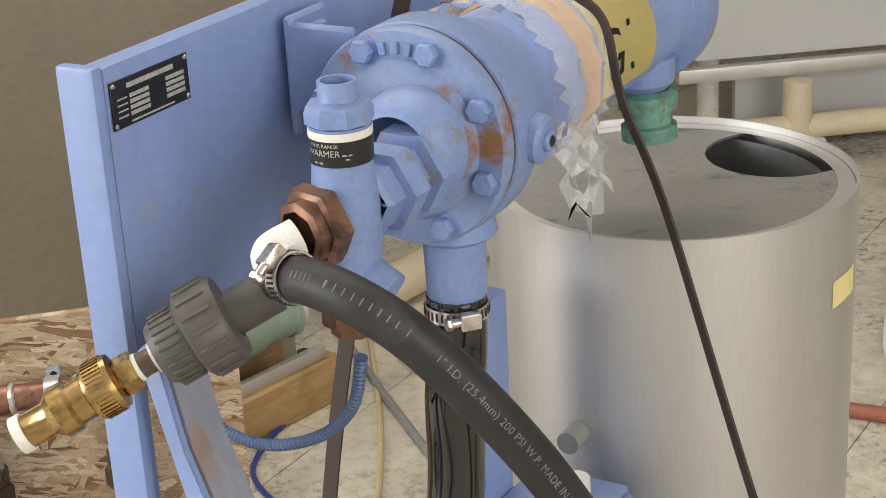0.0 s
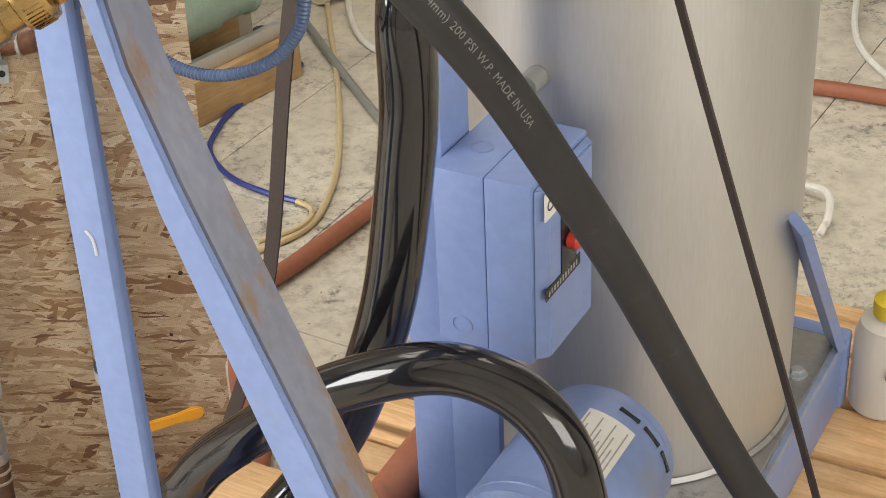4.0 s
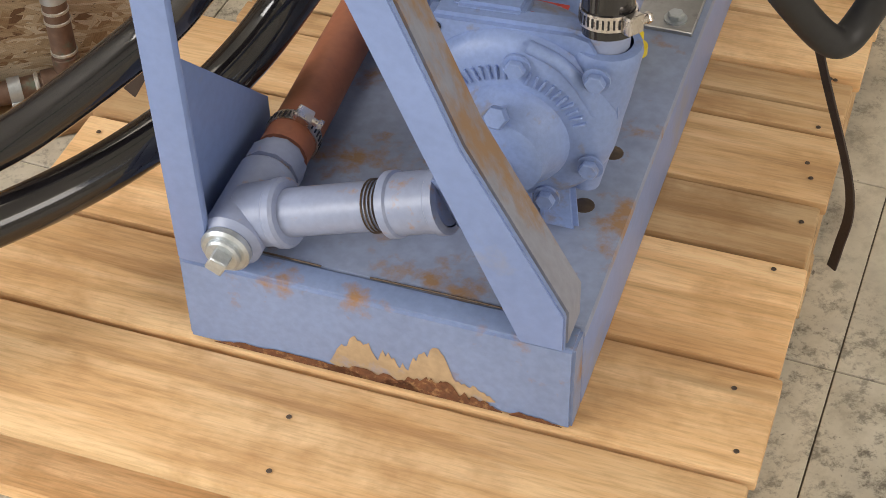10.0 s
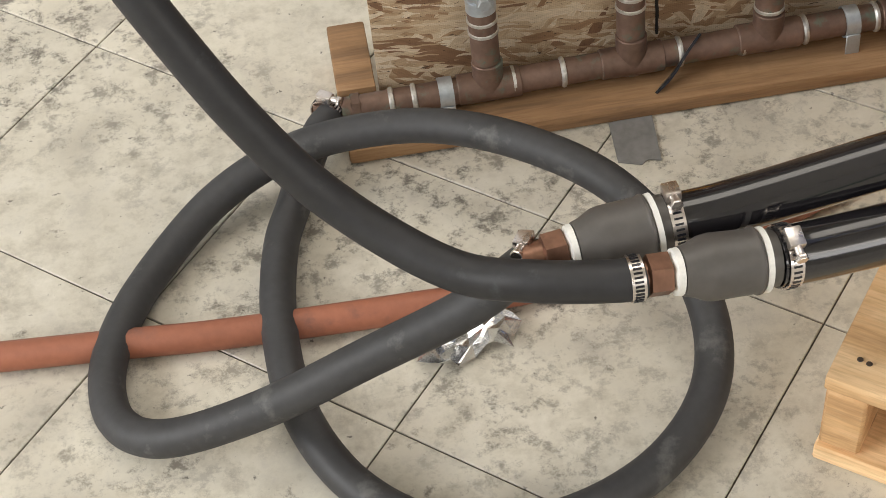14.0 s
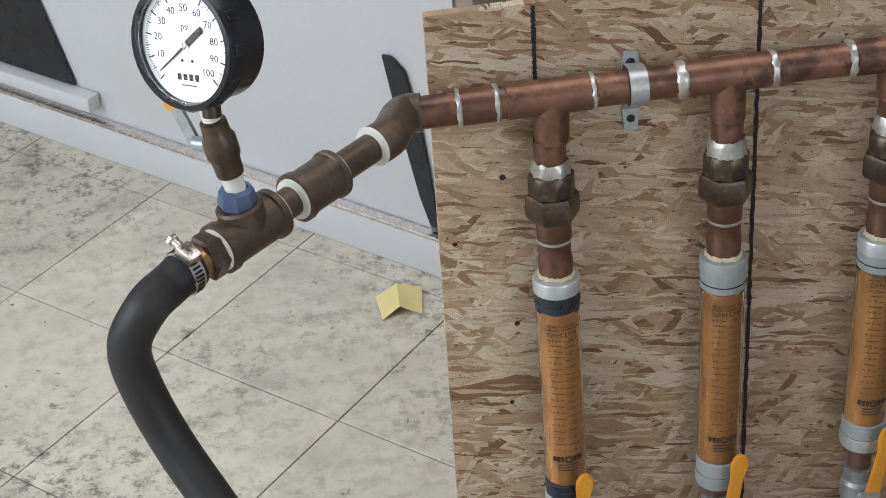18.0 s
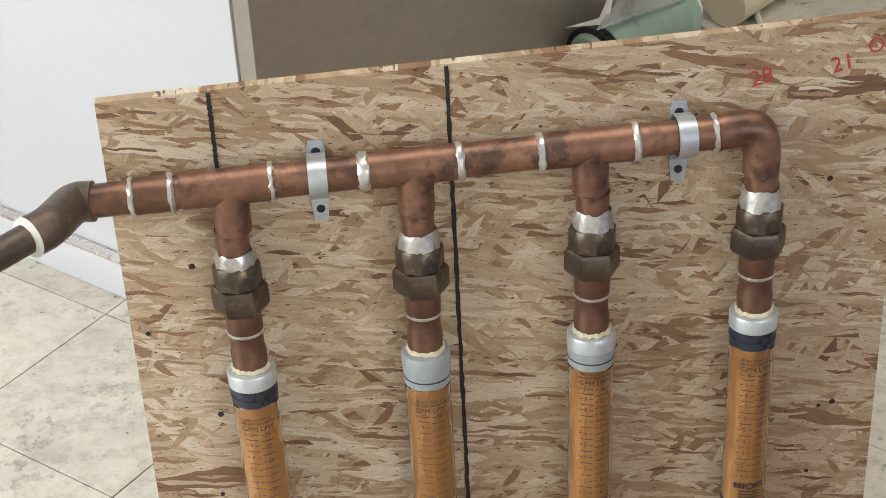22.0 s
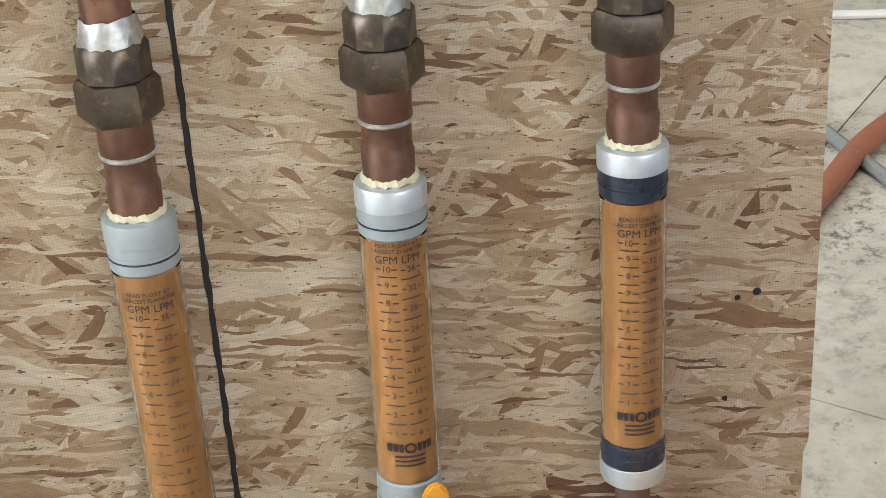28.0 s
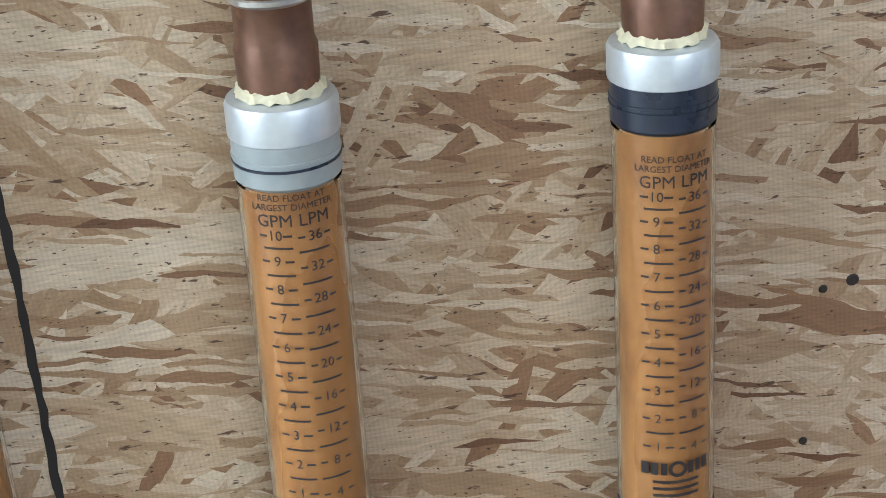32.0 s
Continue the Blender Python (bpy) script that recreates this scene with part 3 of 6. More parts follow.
# ---- white machine behind the board ----
MACH = Matrix.Translation((0.09, 0.715, 0)) @ Matrix.Rotation(radians(-41), 4, "Z")
mach = thing("machine_cabinet", "white sheet-metal machine cabinet with a bare taupe end panel", "machine", MACH)
part("front_panel", box(-2.2, -0.002, 0.0, 0.03, 0.0, 1.5, 0.004), WHITE, mach)
part("end_panel", box(0.0, 0.03, 0.002, 1.12, 0.0, 1.5, 0.004), TAUPE, mach, "dull taupe stainless end panel")
part("back_panel", box(-2.2, -0.002, 1.09, 1.12, 0.0, 1.5, 0.004), WHITE, mach)
part("top_panel", box(-2.2, 0.03, 0.0, 1.12, 1.502, 1.53, 0.004), WHITE, mach)
part("skirt", box(-2.2, 0.002, -0.018, -0.002, 0.0, 0.066, 0.004), WHITE, mach, "white skirt rail along the floor")
part("chrome_strip", box(-2.2, 0.002, -0.020, -0.002, 0.0665, 0.0735, 0.002), CLAMP, mach)
# Black sheets on the unbroken panel stand in for shade inside two openings.
part("cutout", prism([(-0.125, 0.351), (-0.110, 0.350), (-0.089, 0.333), (-0.068, 0.259), (-0.051, 0.137), (-0.046, 0.076), (-0.056, 0.076), (-0.075, 0.129), (-0.104, 0.248)], -0.008, -0.003), BLACK, mach, "black sheet painting the shade inside a slanted opening")
part("opening", prism([(-1.6, 0.50), (-0.92, 0.50), (-0.79, 0.125), (-1.6, 0.125)], -0.008, -0.003), BLACK, mach, "black sheet painting the shade inside an opening with white tubing")
part("sill", box(-1.6, -0.74, -0.03, -0.002, 0.095, 0.122, 0.004), WHITE, mach)
for k in range(3):
    part("white_tube", tube([(-1.5, -0.016, 0.40 - k * 0.025), (-1.25, -0.02, 0.36 - k * 0.03), (-1.0, -0.018, 0.30 - k * 0.02)], 0.009, 8), WHITE, mach)
part("rating_label", box(-0.21, -0.12, -0.003, -0.0005, 0.70, 0.72), PLATE, mach)

# ---- strand board stand ----
stand = thing("strand_board_panel", "upright oriented strand board panel with black marker lines", "board", BOARD)
part("panel", prism([(0.0, 0.022), (0.727, 0.022), (0.729, 0.236), (0.7325, 0.246), (0.738, 0.797), (0.0, 0.774)], 0.0, 0.012), OSB, stand, "coarse brown and tan wood strands", smooth=False)
for x, z0, z1 in ((0.1, 0.684, 0.775), (0.3125, 0.05, 0.782)):
    bm = bmesh.new()
    rng = random.Random(int(x * 100))
    n = 90
    va = [(bm.verts.new((x - 0.0013 - rng.random() * 0.0014, -0.0008, z0 + (z1 - z0) * k / n)), bm.verts.new((x + 0.0013 + rng.random() * 0.0014, -0.0008, z0 + (z1 - z0) * k / n))) for k in range(n + 1)]
    for a, b in zip(va, va[1:]):
        bm.faces.new((a[0], a[1], b[1], b[0]))
    part("marker_line", bm, MARKER, stand, "thick uneven black marker line")
for x, s, z in ((0.065, 0.601, 0.0032), (0.015, 0.532, 0.0025), (0.073, 0.432, 0.003), (0.064, 0.335, 0.0025), (0.671, 0.635, 0.003), (0.676, 0.374, 0.0022), (0.690, 0.377, 0.0032), (0.668, 0.292, 0.0022)):
    part("nail_hole", lathe([(0, 0), (z, 0), (z * 0.8, 0.0008), (0, 0.0008)], 10, Matrix.Translation((x, -0.0002, s)) @ Matrix.Rotation(radians(90), 4, "X")), INK, stand)
for text, x, s in (("28", 0.60, 0.745), ("21", 0.675, 0.752)):
    part("pencil_number", lettering(text, 0.022, Matrix.Translation((x, -0.0006, s)) @ Matrix.Rotation(radians(90), 4, "X") @ Matrix.Rotation(radians(12), 4, "Z"), 0.0002), RED_INK, stand)
part("pencil_ring", lathe([(0.0055, 0), (0.0072, 0), (0.0072, 0.0006), (0.0055, 0.0006), (0.0055, 0)], 16, Matrix.Translation((0.705, -0.0002, 0.768)) @ Matrix.Rotation(radians(90), 4, "X")), RED_INK, stand)

plank = thing("base_plank", "weathered lumber plank lying along the foot of the board", "plank", base_at((0.33, -0.04, 0)))
part("plank", inside(box(-0.045, 0.80, -0.078, -0.006, 0.001, 0.0205, 0.004), plank), LUMBER, plank)
foot = thing("wood_block", "short lumber block across the end of the base plank", "wood block", base_at((-0.02, 0.03, 0)))
part("block", inside(box(-0.047, -0.004, -0.012, 0.10, 0.001, 0.050, 0.003), foot), LUMBER, foot)

# ---- copper manifolds and flow meters ----
FX = [0.110, 0.277, 0.437, 0.5955]
FOOT = [0.118, 0.277, 0.430, 0.591]   # where the risers stand on the lower pipe
DP = 0.028
METER = [(-0.248, -0.065, -0.201, 0.004), (-0.246, -0.065, -0.201, 0.006), (-0.222, -0.055, -0.180, 0.020), (-0.223, -0.063, -0.185, 0.020)]   # foot of tube, first and last mark, gap below


def bpt(x, s, d=DP):
    return BOARD @ Vector((x, -d, s))


def bm_part(name, bm, material, parent, label=""):
    return part(name, inside(bm, parent), material, parent, label)


def along(x):
    return 0.692 + 0.016 * (x + 0.01) / 0.6


top = thing("copper_manifold", "tarnished copper pipe manifold soldered with four tees", "pipe manifold", base_at(bpt(0.3, 0.70)))
R = 0.0155
bm_part("pipe", rod(bpt(-0.012, along(-0.012)), bpt(0.575, along(0.575)), R, 28), COPPER, top)
for k, x in enumerate(FX[:3]):
    s = along(x)
    bm_part("tee", merge(rod(bpt(x - 0.042, along(x - 0.042)), bpt(x + 0.042, along(x + 0.042)), R + 0.0016, 28, bevel=0.0008), rod(bpt(x, s), bpt(x, s - 0.045), R + 0.0014, 28, bevel=0.0008)), COPPER, top, "copper tee fitting with a brighter heat-stained middle")
x = FX[3]
s = along(x)
bm_part("elbow", tube([bpt(x - 0.042, along(x - 0.042)), bpt(x - 0.022, s + 0.001), bpt(x - 0.006, s - 0.002), bpt(x, s - 0.018), bpt(x, s - 0.045)], R + 0.0016, 24), COPPER, top, "copper elbow turning down at the end")
bm_part("coupling", rod(bpt(0.024, along(0.024)), bpt(0.060, along(0.06)), R + 0.0016, 28, bevel=0.0008), DARK_COPPER, top)
rng = random.Random(4)
for x in (0.0245, 0.0595, 0.149, 0.232, 0.318, 0.392, 0.478, 0.551):
    w = rng.choice((0.003, 0.004, 0.006))
    pr = [(R + 0.0005, -w), (R + 0.0026, -w * 0.5), (R + 0.0028, w * 0.4), (R + 0.0005, w)]
    bm = lathe(pr, 28, axis_pose(bpt(x, along(x)), BOARD.to_3x3() @ Vector((1, 0, 0.027))))
    for v in bm.verts:
        v.co += Vector((rng.uniform(-1, 1), 0, rng.uniform(-1, 1))) * 0.0009
    bm_part("solder_joint", bm, SOLDER, top, "rough silver solder ring")
for x, lift in ((0.190, 0.0), (0.524, 0.0)):
    s = along(x)
    for dz in (0.0125, -0.046):
        bm_part("strap_screw", lathe([(0, 0), (0.0045, 0), (0.0035, 0.002), (0, 0.0015)], 12, BOARD @ Matrix.Translation((x, -0.0022, s + dz)) @ Matrix.Rotation(radians(90), 4, "X")), BLACK, top)
    path = [(-0.058, -0.0012), (-0.036, -0.0012), (-0.030, -0.006), (-0.0200, -0.021)] + [(-0.0185 * math.cos(a), -DP - 0.0185 * math.sin(a)) for a in np.linspace(-0.1, math.pi + 0.3, 12)] + [(0.0150, -0.010), (0.0050, -0.0012), (0.0135, -0.0008), (0.0240, -0.0012)]
    bm = bmesh.new()
    n = 0.0085
    vs = []
    for i, (z, y) in enumerate(path):
        hw = n * (0.75 if i in (0, len(path) - 1) else 1)
        vs.append([bm.verts.new(BOARD @ Vector((x + a, y - b, s + z))) for a, b in ((-hw, 0), (hw, 0), (hw, 0.0016), (-hw, 0.0016))])
    for a, b in zip(vs, vs[1:]):
        for k in range(4):
            bm.faces.new((a[k], a[(k + 1) % 4], b[(k + 1) % 4], b[k]))
    bm.faces.new(vs[0]), bm.faces.new(vs[-1][::-1])
    bmesh.ops.recalc_face_normals(bm, faces=bm.faces[:])
    bm_part("pipe_strap", bm, ZINC, top, "galvanised two-hole pipe strap")


def flow_meter(cap, seal, drop, label, end, head, foot, gap):
    """The meter's own space: z along its axis, 0 at the top of its upper cap; -y faces out. end: foot of the tube; head, foot: first and last mark."""
    t = thing("flow_meter", label, "flow meter", Matrix(), group="flow meters on the board")
    up = lambda prof, seg=32: lathe(prof, seg)
    r = 0.0222
    part("upper_cap", up([(0.012, 0.0), (0.019, 0.0002), (0.0225, -0.001), (0.0235, -0.003), (0.0235, -0.016), (0.0228, -0.0165)]), cap, t)
    part("upper_seal", up([(0.0215, -0.0162), (0.0226, -0.0165), (0.0226, -0.0235), (0.0230, -0.0237), (0.0230, -0.0250), (0.0226, -0.0252), (0.0226, -0.0345), (0.0205, -0.0365)]), seal, t)
    part("seal_line", up([(0.0224, -0.0262), (0.0231, -0.0264), (0.0231, -0.0274), (0.0224, -0.0276)]), BLUE_BLACK, t)
    part("amber_core", up([(0, -0.0367), (0.0203, -0.0367), (0.0203, end), (0, end)]), AMBER, t, "amber-stained inner tube")
    wall = part("clear_tube", up([(0.0207, -0.0367), (0.0222, -0.0367), (0.0222, end), (0.0207, end), (0.0207, -0.0367)]), TUBE_CLEAR, t, "clear plastic tube wall")
    wall.visible_shadow = False
    part("lower_seal", up([(0.0205, end - 0.0002), (0.0226, end - 0.002), (0.0226, end - 0.01), (0.0230, end - 0.0102), (0.0230, end - 0.0115), (0.0226, end - 0.0117), (0.0226, end - 0.018), (0.0215, end - 0.0182)]), seal, t)
    part("lower_cap", up([(0.0228, end - 0.0185), (0.0235, end - 0.019), (0.0235, end - 0.031), (0.0225, end - 0.034), (0.012, end - 0.0342)]), cap, t)
    rng = random.Random(int(drop * 1000))
    bm = lathe([(0.0150, -0.0005), (0.0185, 0.0004), (0.0178, 0.0035), (0.0152, 0.0055)], 40)
    for v in bm.verts:
        v.co += Vector((rng.uniform(-1, 1), rng.uniform(-1, 1), rng.uniform(-0.5, 1.2))) * 0.0011
    part("sealant", bm, PUTTY, t, "lumpy cream thread sealant")
    # the printed scale
    face = Matrix.Rotation(radians(90), 4, "X")
    rb = 0.02235
    def put(text, size, x, z):
        bm = lettering(text, size, Matrix(), 0.0001)
        for v in bm.verts:
            a, rr = (v.co.x + x) / rb, rb + v.co.z
            v.co = Vector((rr * math.sin(a), -rr * math.cos(a), v.co.y + z))
        return bm
    def dash(x0, x1, z, h=0.0005):
        bm = bmesh.new()
        vs = [[bm.verts.new((rb * math.sin(x / rb), -rb * math.cos(x / rb), z + s)) for s in (-h, h)] for x in np.linspace(x0, x1, 5)]
        for a, b in zip(vs, vs[1:]):
            bm.faces.new((a[0], b[0], b[1], a[1]))
        return bm
    part("caption", merge(put("READ FLOAT AT", 0.0040, 0.0, head + 0.0168), put("LARGEST DIAMETER", 0.0040, 0.0, head + 0.0126)), INK, t)
    part("unit_caption", merge(put("GPM LPM", 0.0078, 0.0, head + 0.0065)), INK, t)
    marks = []
    for g in range(19):
        z = head + (foot - head) * (g / 18.0) ** 1.08
        if g % 2 == 0:
            marks += [dash(-0.0155, -0.0118, z), dash(-0.0050, -0.0012, z), put(str(10 - g // 2), 0.0064, -0.0083, z)]
        else:
            marks.append(dash(-0.0138, -0.0012, z))
    for k in range(17):
        z = head - 0.001 + (foot - head) * (k / 16.0) ** 1.06
        if k % 2 == 0:
            marks += [dash(0.0012, 0.0042, z), dash(0.0128, 0.0160, z), put(str(36 - 2 * k), 0.0064, 0.0086, z)]
        else:
            marks.append(dash(0.0012, 0.0148, z))
    part("scale", merge(*marks), INK, t, "printed black flow scale")
    z = foot - 0.0115
    for x0, x1 in ((-0.0165, -0.0128), (-0.0116, -0.0084), (-0.0072, -0.0044), (0.0054, 0.0082), (0.0092, 0.0118), (0.0126, 0.0165)):
        part("maker_bar", dash(x0, x1, z, 0.0032), INK, t)
    part("maker_ring", lathe([(0.0026, 0), (0.0042, 0), (0.0042, 0.0003), (0.0026, 0.0003), (0.0026, 0)], 20, Matrix.Translation((0.0005, -rb, z)) @ face), INK, t)
    part("small_print", merge(*(dash(-0.011, 0.011, z - 0.0070 - 0.0036 * k, 0.0008) for k in range(3))), INK, t)
    # fittings above the upper cap
    part("adapter", up([(0.0150, 0.003), (0.0168, 0.004), (0.0172, 0.020), (0.0160, 0.023), (0.0160, 0.040), (0.0172, 0.042), (0.0172, 0.070)]), DARK_COPPER, t, "dark copper adapter stub")
    part("solder_band", up([(0.0160, 0.039), (0.0178, 0.0405), (0.0180, 0.0425), (0.0160, 0.044)]), SOLDER, t)
    part("union_nut", lathe([(0.016, 0.064), (0.0235, 0.065), (0.0265, 0.069), (0.0265, 0.088), (0.024, 0.0915), (0.018, 0.092)], 6), BRONZE, t, "dark bronze hexagonal union nut")
    part("union_tail", lathe([(0.018, 0.092), (0.0225, 0.0925), (0.0225, 0.112), (0.020, 0.115), (0.017, 0.1155)], 8), BRONZE, t)
    rng = random.Random(int(drop * 777))
    bm = lathe([(0.0160, 0.112), (0.0195, 0.114), (0.0188, 0.122), (0.0165, drop)], 26)
    for v in bm.verts:
        v.co += Vector((rng.uniform(-1, 1), rng.uniform(-1, 1), rng.uniform(-1, 1))) * 0.0012
    part("solder_collar", bm, SOLDER, t, "smeared silver solder")
    part("riser", up([(0.0155, 0.11), (0.0155, 0.150)]), COPPER, t)
    # fittings and ball valve below the lower cap
    b = end - 0.034
    part("lower_sealant", lathe([(0.013, b), (0.0165, b - 0.001), (0.0155, b - 0.005)], 24), PUTTY, t)
    part("nipple", up([(0.0125, b), (0.0125, b - gap - 0.012), (0.0135, b - gap - 0.0125)]), OLD_COPPER, t)
    b -= gap
    part("valve_end", lathe([(0.010, b - 0.010), (0.0165, b - 0.011), (0.0165, b - 0.026), (0.0150, b - 0.028)], 8), ZINC, t, "nickel hexagon valve end")
    part("valve_body", up([(0.0140, b - 0.028), (0.0175, b - 0.032), (0.0180, b - 0.050), (0.0165, b - 0.056), (0.0140, b - 0.058), (0.0165, b - 0.059), (0.0165, b - 0.074), (0.0150, b - 0.075)]), ZINC, t, "grey nickel ball valve body")
    part("lower_pipe", up([(0.0155, b - 0.072), (0.0155, -0.515 + 0.04)]), OLD_COPPER, t)
    for z in (b - 0.085, b - 0.10, b - 0.145):
        part("solder_band", up([(0.0150, z), (0.0168, z - 0.001), (0.0168, z - 0.004), (0.0150, z - 0.005)]), SOLDER, t)
    return t, b - 0.042


def lever(t, z, side):
    """The valve's stem, nut and orange lever; side: the lever lies across instead of up."""
    turn = Matrix.Translation((0.0, 0.0, z)) @ Matrix.Rotation(radians(74 if side else 4), 4, "Y")
    st = part("stem", merge(rod((0, -0.012, z), (0, -0.036, z), 0.006, 12), hexagon((0, -0.036, z), (0, -1, 0), 0.0075, 0.005)), ZINC, t)
    bm = prism([(-0.008, -0.008), (0.010, -0.008), (0.013, 0.014), (0.009, 0.034), (-0.002, 0.034), (-0.006, 0.014)], -0.034, -0.031, 0.0006, turn)
    part("lever_plate", bm, ZINC, t)
    out = [(-0.006, 0.022), (0.010, 0.022), (0.0125, 0.075), (0.0165, 0.090), (0.0160, 0.100), (0.0105, 0.107), (0.0040, 0.107), (-0.0015, 0.100), (-0.0025, 0.090), (-0.0010, 0.075)]
    part("lever_grip", prism(out, -0.040, -0.0345, 0.0018, turn), ORANGE, t, "orange-yellow vinyl lever grip")


for k, (x, top_s, cap, seal, side, label) in enumerate(((FX[0], 0.503, ALU, BLUE_BLACK, False, "amber acrylic flow meter with silver caps and dark seals"), (FX[1], 0.505, GREY_CAP, GREY_CAP, False, "amber acrylic flow meter with grey plastic caps"), (FX[2], 0.509, ALU, GREY_CAP, False, "faded amber flow meter with a silver cap and grey seal"), (FX[3], 0.515, ALU, BLUE_BLACK, True, "clearly printed amber flow meter with its valve lever sideways"))):
    t, z = flow_meter(cap, seal, 0.128 + 0.002 * k, label, *METER[k])
    lever(t, z, side)
    t.matrix_world = BOARD @ Matrix.Translation((x, -DP, top_s)) @ Matrix.Rotation((x - FOOT[k]) / 0.45, 4, "Y")

low = thing("lower_manifold", "dull old copper pipe manifold along the foot of the board", "pipe manifold", base_at(bpt(0.3, 0.03)))
DL = 0.030


def low_s(x):
    return 0.0375 + 0.022 * x


bm_part("pipe", rod(bpt(-0.045, low_s(-0.045), DL), bpt(0.61, low_s(0.61), DL), 0.0150, 24), OLD_COPPER, low)
for x in FOOT:
    bm_part("tee", merge(rod(bpt(x - 0.035, low_s(x), DL), bpt(x + 0.035, low_s(x), DL), 0.0172, 24, bevel=0.001), rod(bpt(x, low_s(x), DL), bpt(x, low_s(x) + 0.035, DL), 0.0172, 24, bevel=0.001)), OLD_COPPER, low)
for x in (0.01, 0.035, 0.145, 0.20, 0.33, 0.40, 0.47, 0.55):
    bm_part("solder_joint", lathe([(0.0150, -0.003), (0.0172, -0.001), (0.0170, 0.002), (0.0150, 0.003)], 24, axis_pose(bpt(x, low_s(x), DL), (1, 0, 0))), SOLDER, low)
for x in (0.070, 0.522):
    bm_part("pipe_strap", lathe([(0.0160, -0.008), (0.0178, -0.008), (0.0178, 0.008), (0.0160, 0.008), (0.0160, -0.008)], 24, axis_pose(bpt(x, low_s(x), DL), (1, 0, 0))), ZINC, low, "galvanised pipe strap")
    bm_part("strap_ear", box(x - 0.008, x + 0.008, -DL - 0.0185, -DL - 0.0165, low_s(x) - 0.032, low_s(x) - 0.006, 0.0008, 1, BOARD), ZINC, low)
bm_part("end_fitting", merge(rod(bpt(-0.075, low_s(-0.07), DL), bpt(-0.040, low_s(-0.04), DL), 0.0135, 16), hexagon(bpt(-0.035, low_s(-0.04), DL), (1, 0, 0), 0.018, 0.012)), OLD_COPPER, low)
bm_part("black_tape", tube([bpt(0.300, 0.014, 0.055), bpt(0.318, 0.032, 0.053), bpt(0.335, 0.052, 0.044), bpt(0.352, 0.062, 0.030)], 0.006, flat=(0.016, 0.003)), BLACK, low, "torn black tape round the pipe")

# ---- pressure gauge arm ----
arm = thing("pipe_fitting", "brown iron pipe arm with a tee for the gauge", "pipe fitting", base_at((-0.12, -0.12, 0.72)))
P0 = bpt(-0.010, along(-0.01))
P1 = Vector((-0.0502, -0.0462, 0.7006))
HEAD = Vector((-0.2206, -0.2078, 0.6943))
WAY = (HEAD - P1).normalized()
UPW = Vector((-0.16, 0.0, 1)).normalized()
bm_part("elbow", tube([P0, P0 + Vector((-0.018, -0.002, 0.0)), P1 + WAY * -0.010, P1 + WAY * 0.012], 0.0185, 20), IRON, arm)
bm_part("pipe", rod(P1, P1 + WAY * 0.150, 0.0135, 20), IRON, arm)
a = P1 + WAY * 0.062
bm_part("coupling", lathe([(0.0135, 0), (0.0225, 0.001), (0.0225, 0.006), (0.0205, 0.007), (0.0205, 0.042), (0.0225, 0.043), (0.0225, 0.049), (0.0135, 0.050)], 24, axis_pose(a, WAY)), IRON, arm)
b = a + WAY * 0.073
bm_part("tee", merge(lathe([(0.0135, 0), (0.0225, 0.001), (0.0225, 0.007), (0.0205, 0.008), (0.0205, 0.058), (0.0225, 0.059), (0.0225, 0.066), (0.0135, 0.067)], 24, axis_pose(b, WAY)), rod(b + WAY * 0.033, b + WAY * 0.033 + UPW * 0.027, 0.0200, 20, bevel=0.002)), IRON, arm)
for q in (P1 + WAY * 0.012, a - WAY * 0.001, a + WAY * 0.050, b - WAY * 0.001, b + WAY * 0.0675):
    bm = lathe([(0.0135, -0.003), (0.0190, -0.001), (0.0185, 0.002), (0.0135, 0.003)], 24, axis_pose(q, WAY))
    bm_part("thread_tape", bm, WHITE_TAPE, arm, "frayed white thread tape")
c = b + WAY * 0.068
bm_part("hex_bushing", hexagon(c, WAY, 0.0205, 0.016), BRONZE, arm)
bm_part("barb", rod(c + WAY * 0.016, c + WAY * 0.044, 0.0145, 20), BRASS, arm)
HOSE0 = c + WAY * 0.025
TEE = b + WAY * 0.033 + UPW * 0.027
bm_part("reducer", lathe([(0.0155, 0), (0.0165, 0.004), (0.0145, 0.014), (0.010, 0.016)], 8, axis_pose(TEE, (0, 0, 1))), CONDUIT, arm, "blue-painted reducing bushing")
gv = thing("gauge_valve", "small nickel ball valve with a yellow lever", "valve", base_at(TEE + Vector((0, 0, 0.016))))
g0 = TEE + Vector((0, 0, 0.014))
bm_part("stem_tape", rod(g0, g0 + UPW * 0.016, 0.009, 14), WHITE_TAPE, gv)
bm_part("body", lathe([(0.008, 0.014), (0.0115, 0.016), (0.0120, 0.030), (0.0140, 0.034), (0.0140, 0.050), (0.0115, 0.055), (0.0110, 0.066), (0.008, 0.068)], 14, axis_pose(g0, UPW)), BRONZE, gv)
bm_part("neck_tape", rod(g0 + UPW * 0.066, g0 + UPW * 0.082, 0.008, 14), WHITE_TAPE, gv)
LV = Vector((-0.80, 0.25, 0.45)).normalized()
lv0 = g0 + UPW * 0.042
bm_part("stem", rod(lv0, lv0 + Vector((-0.022, 0.01, 0)), 0.006, 10), ZINC, gv)
bm_part("lever", tube([lv0 + Vector((-0.020, 0.012, -0.006)), lv0 + Vector((-0.026, 0.018, 0.010)), lv0 + Vector((-0.034, 0.026, 0.028))], 0.005, flat=(0.014, 0.003)), ZINC, gv)
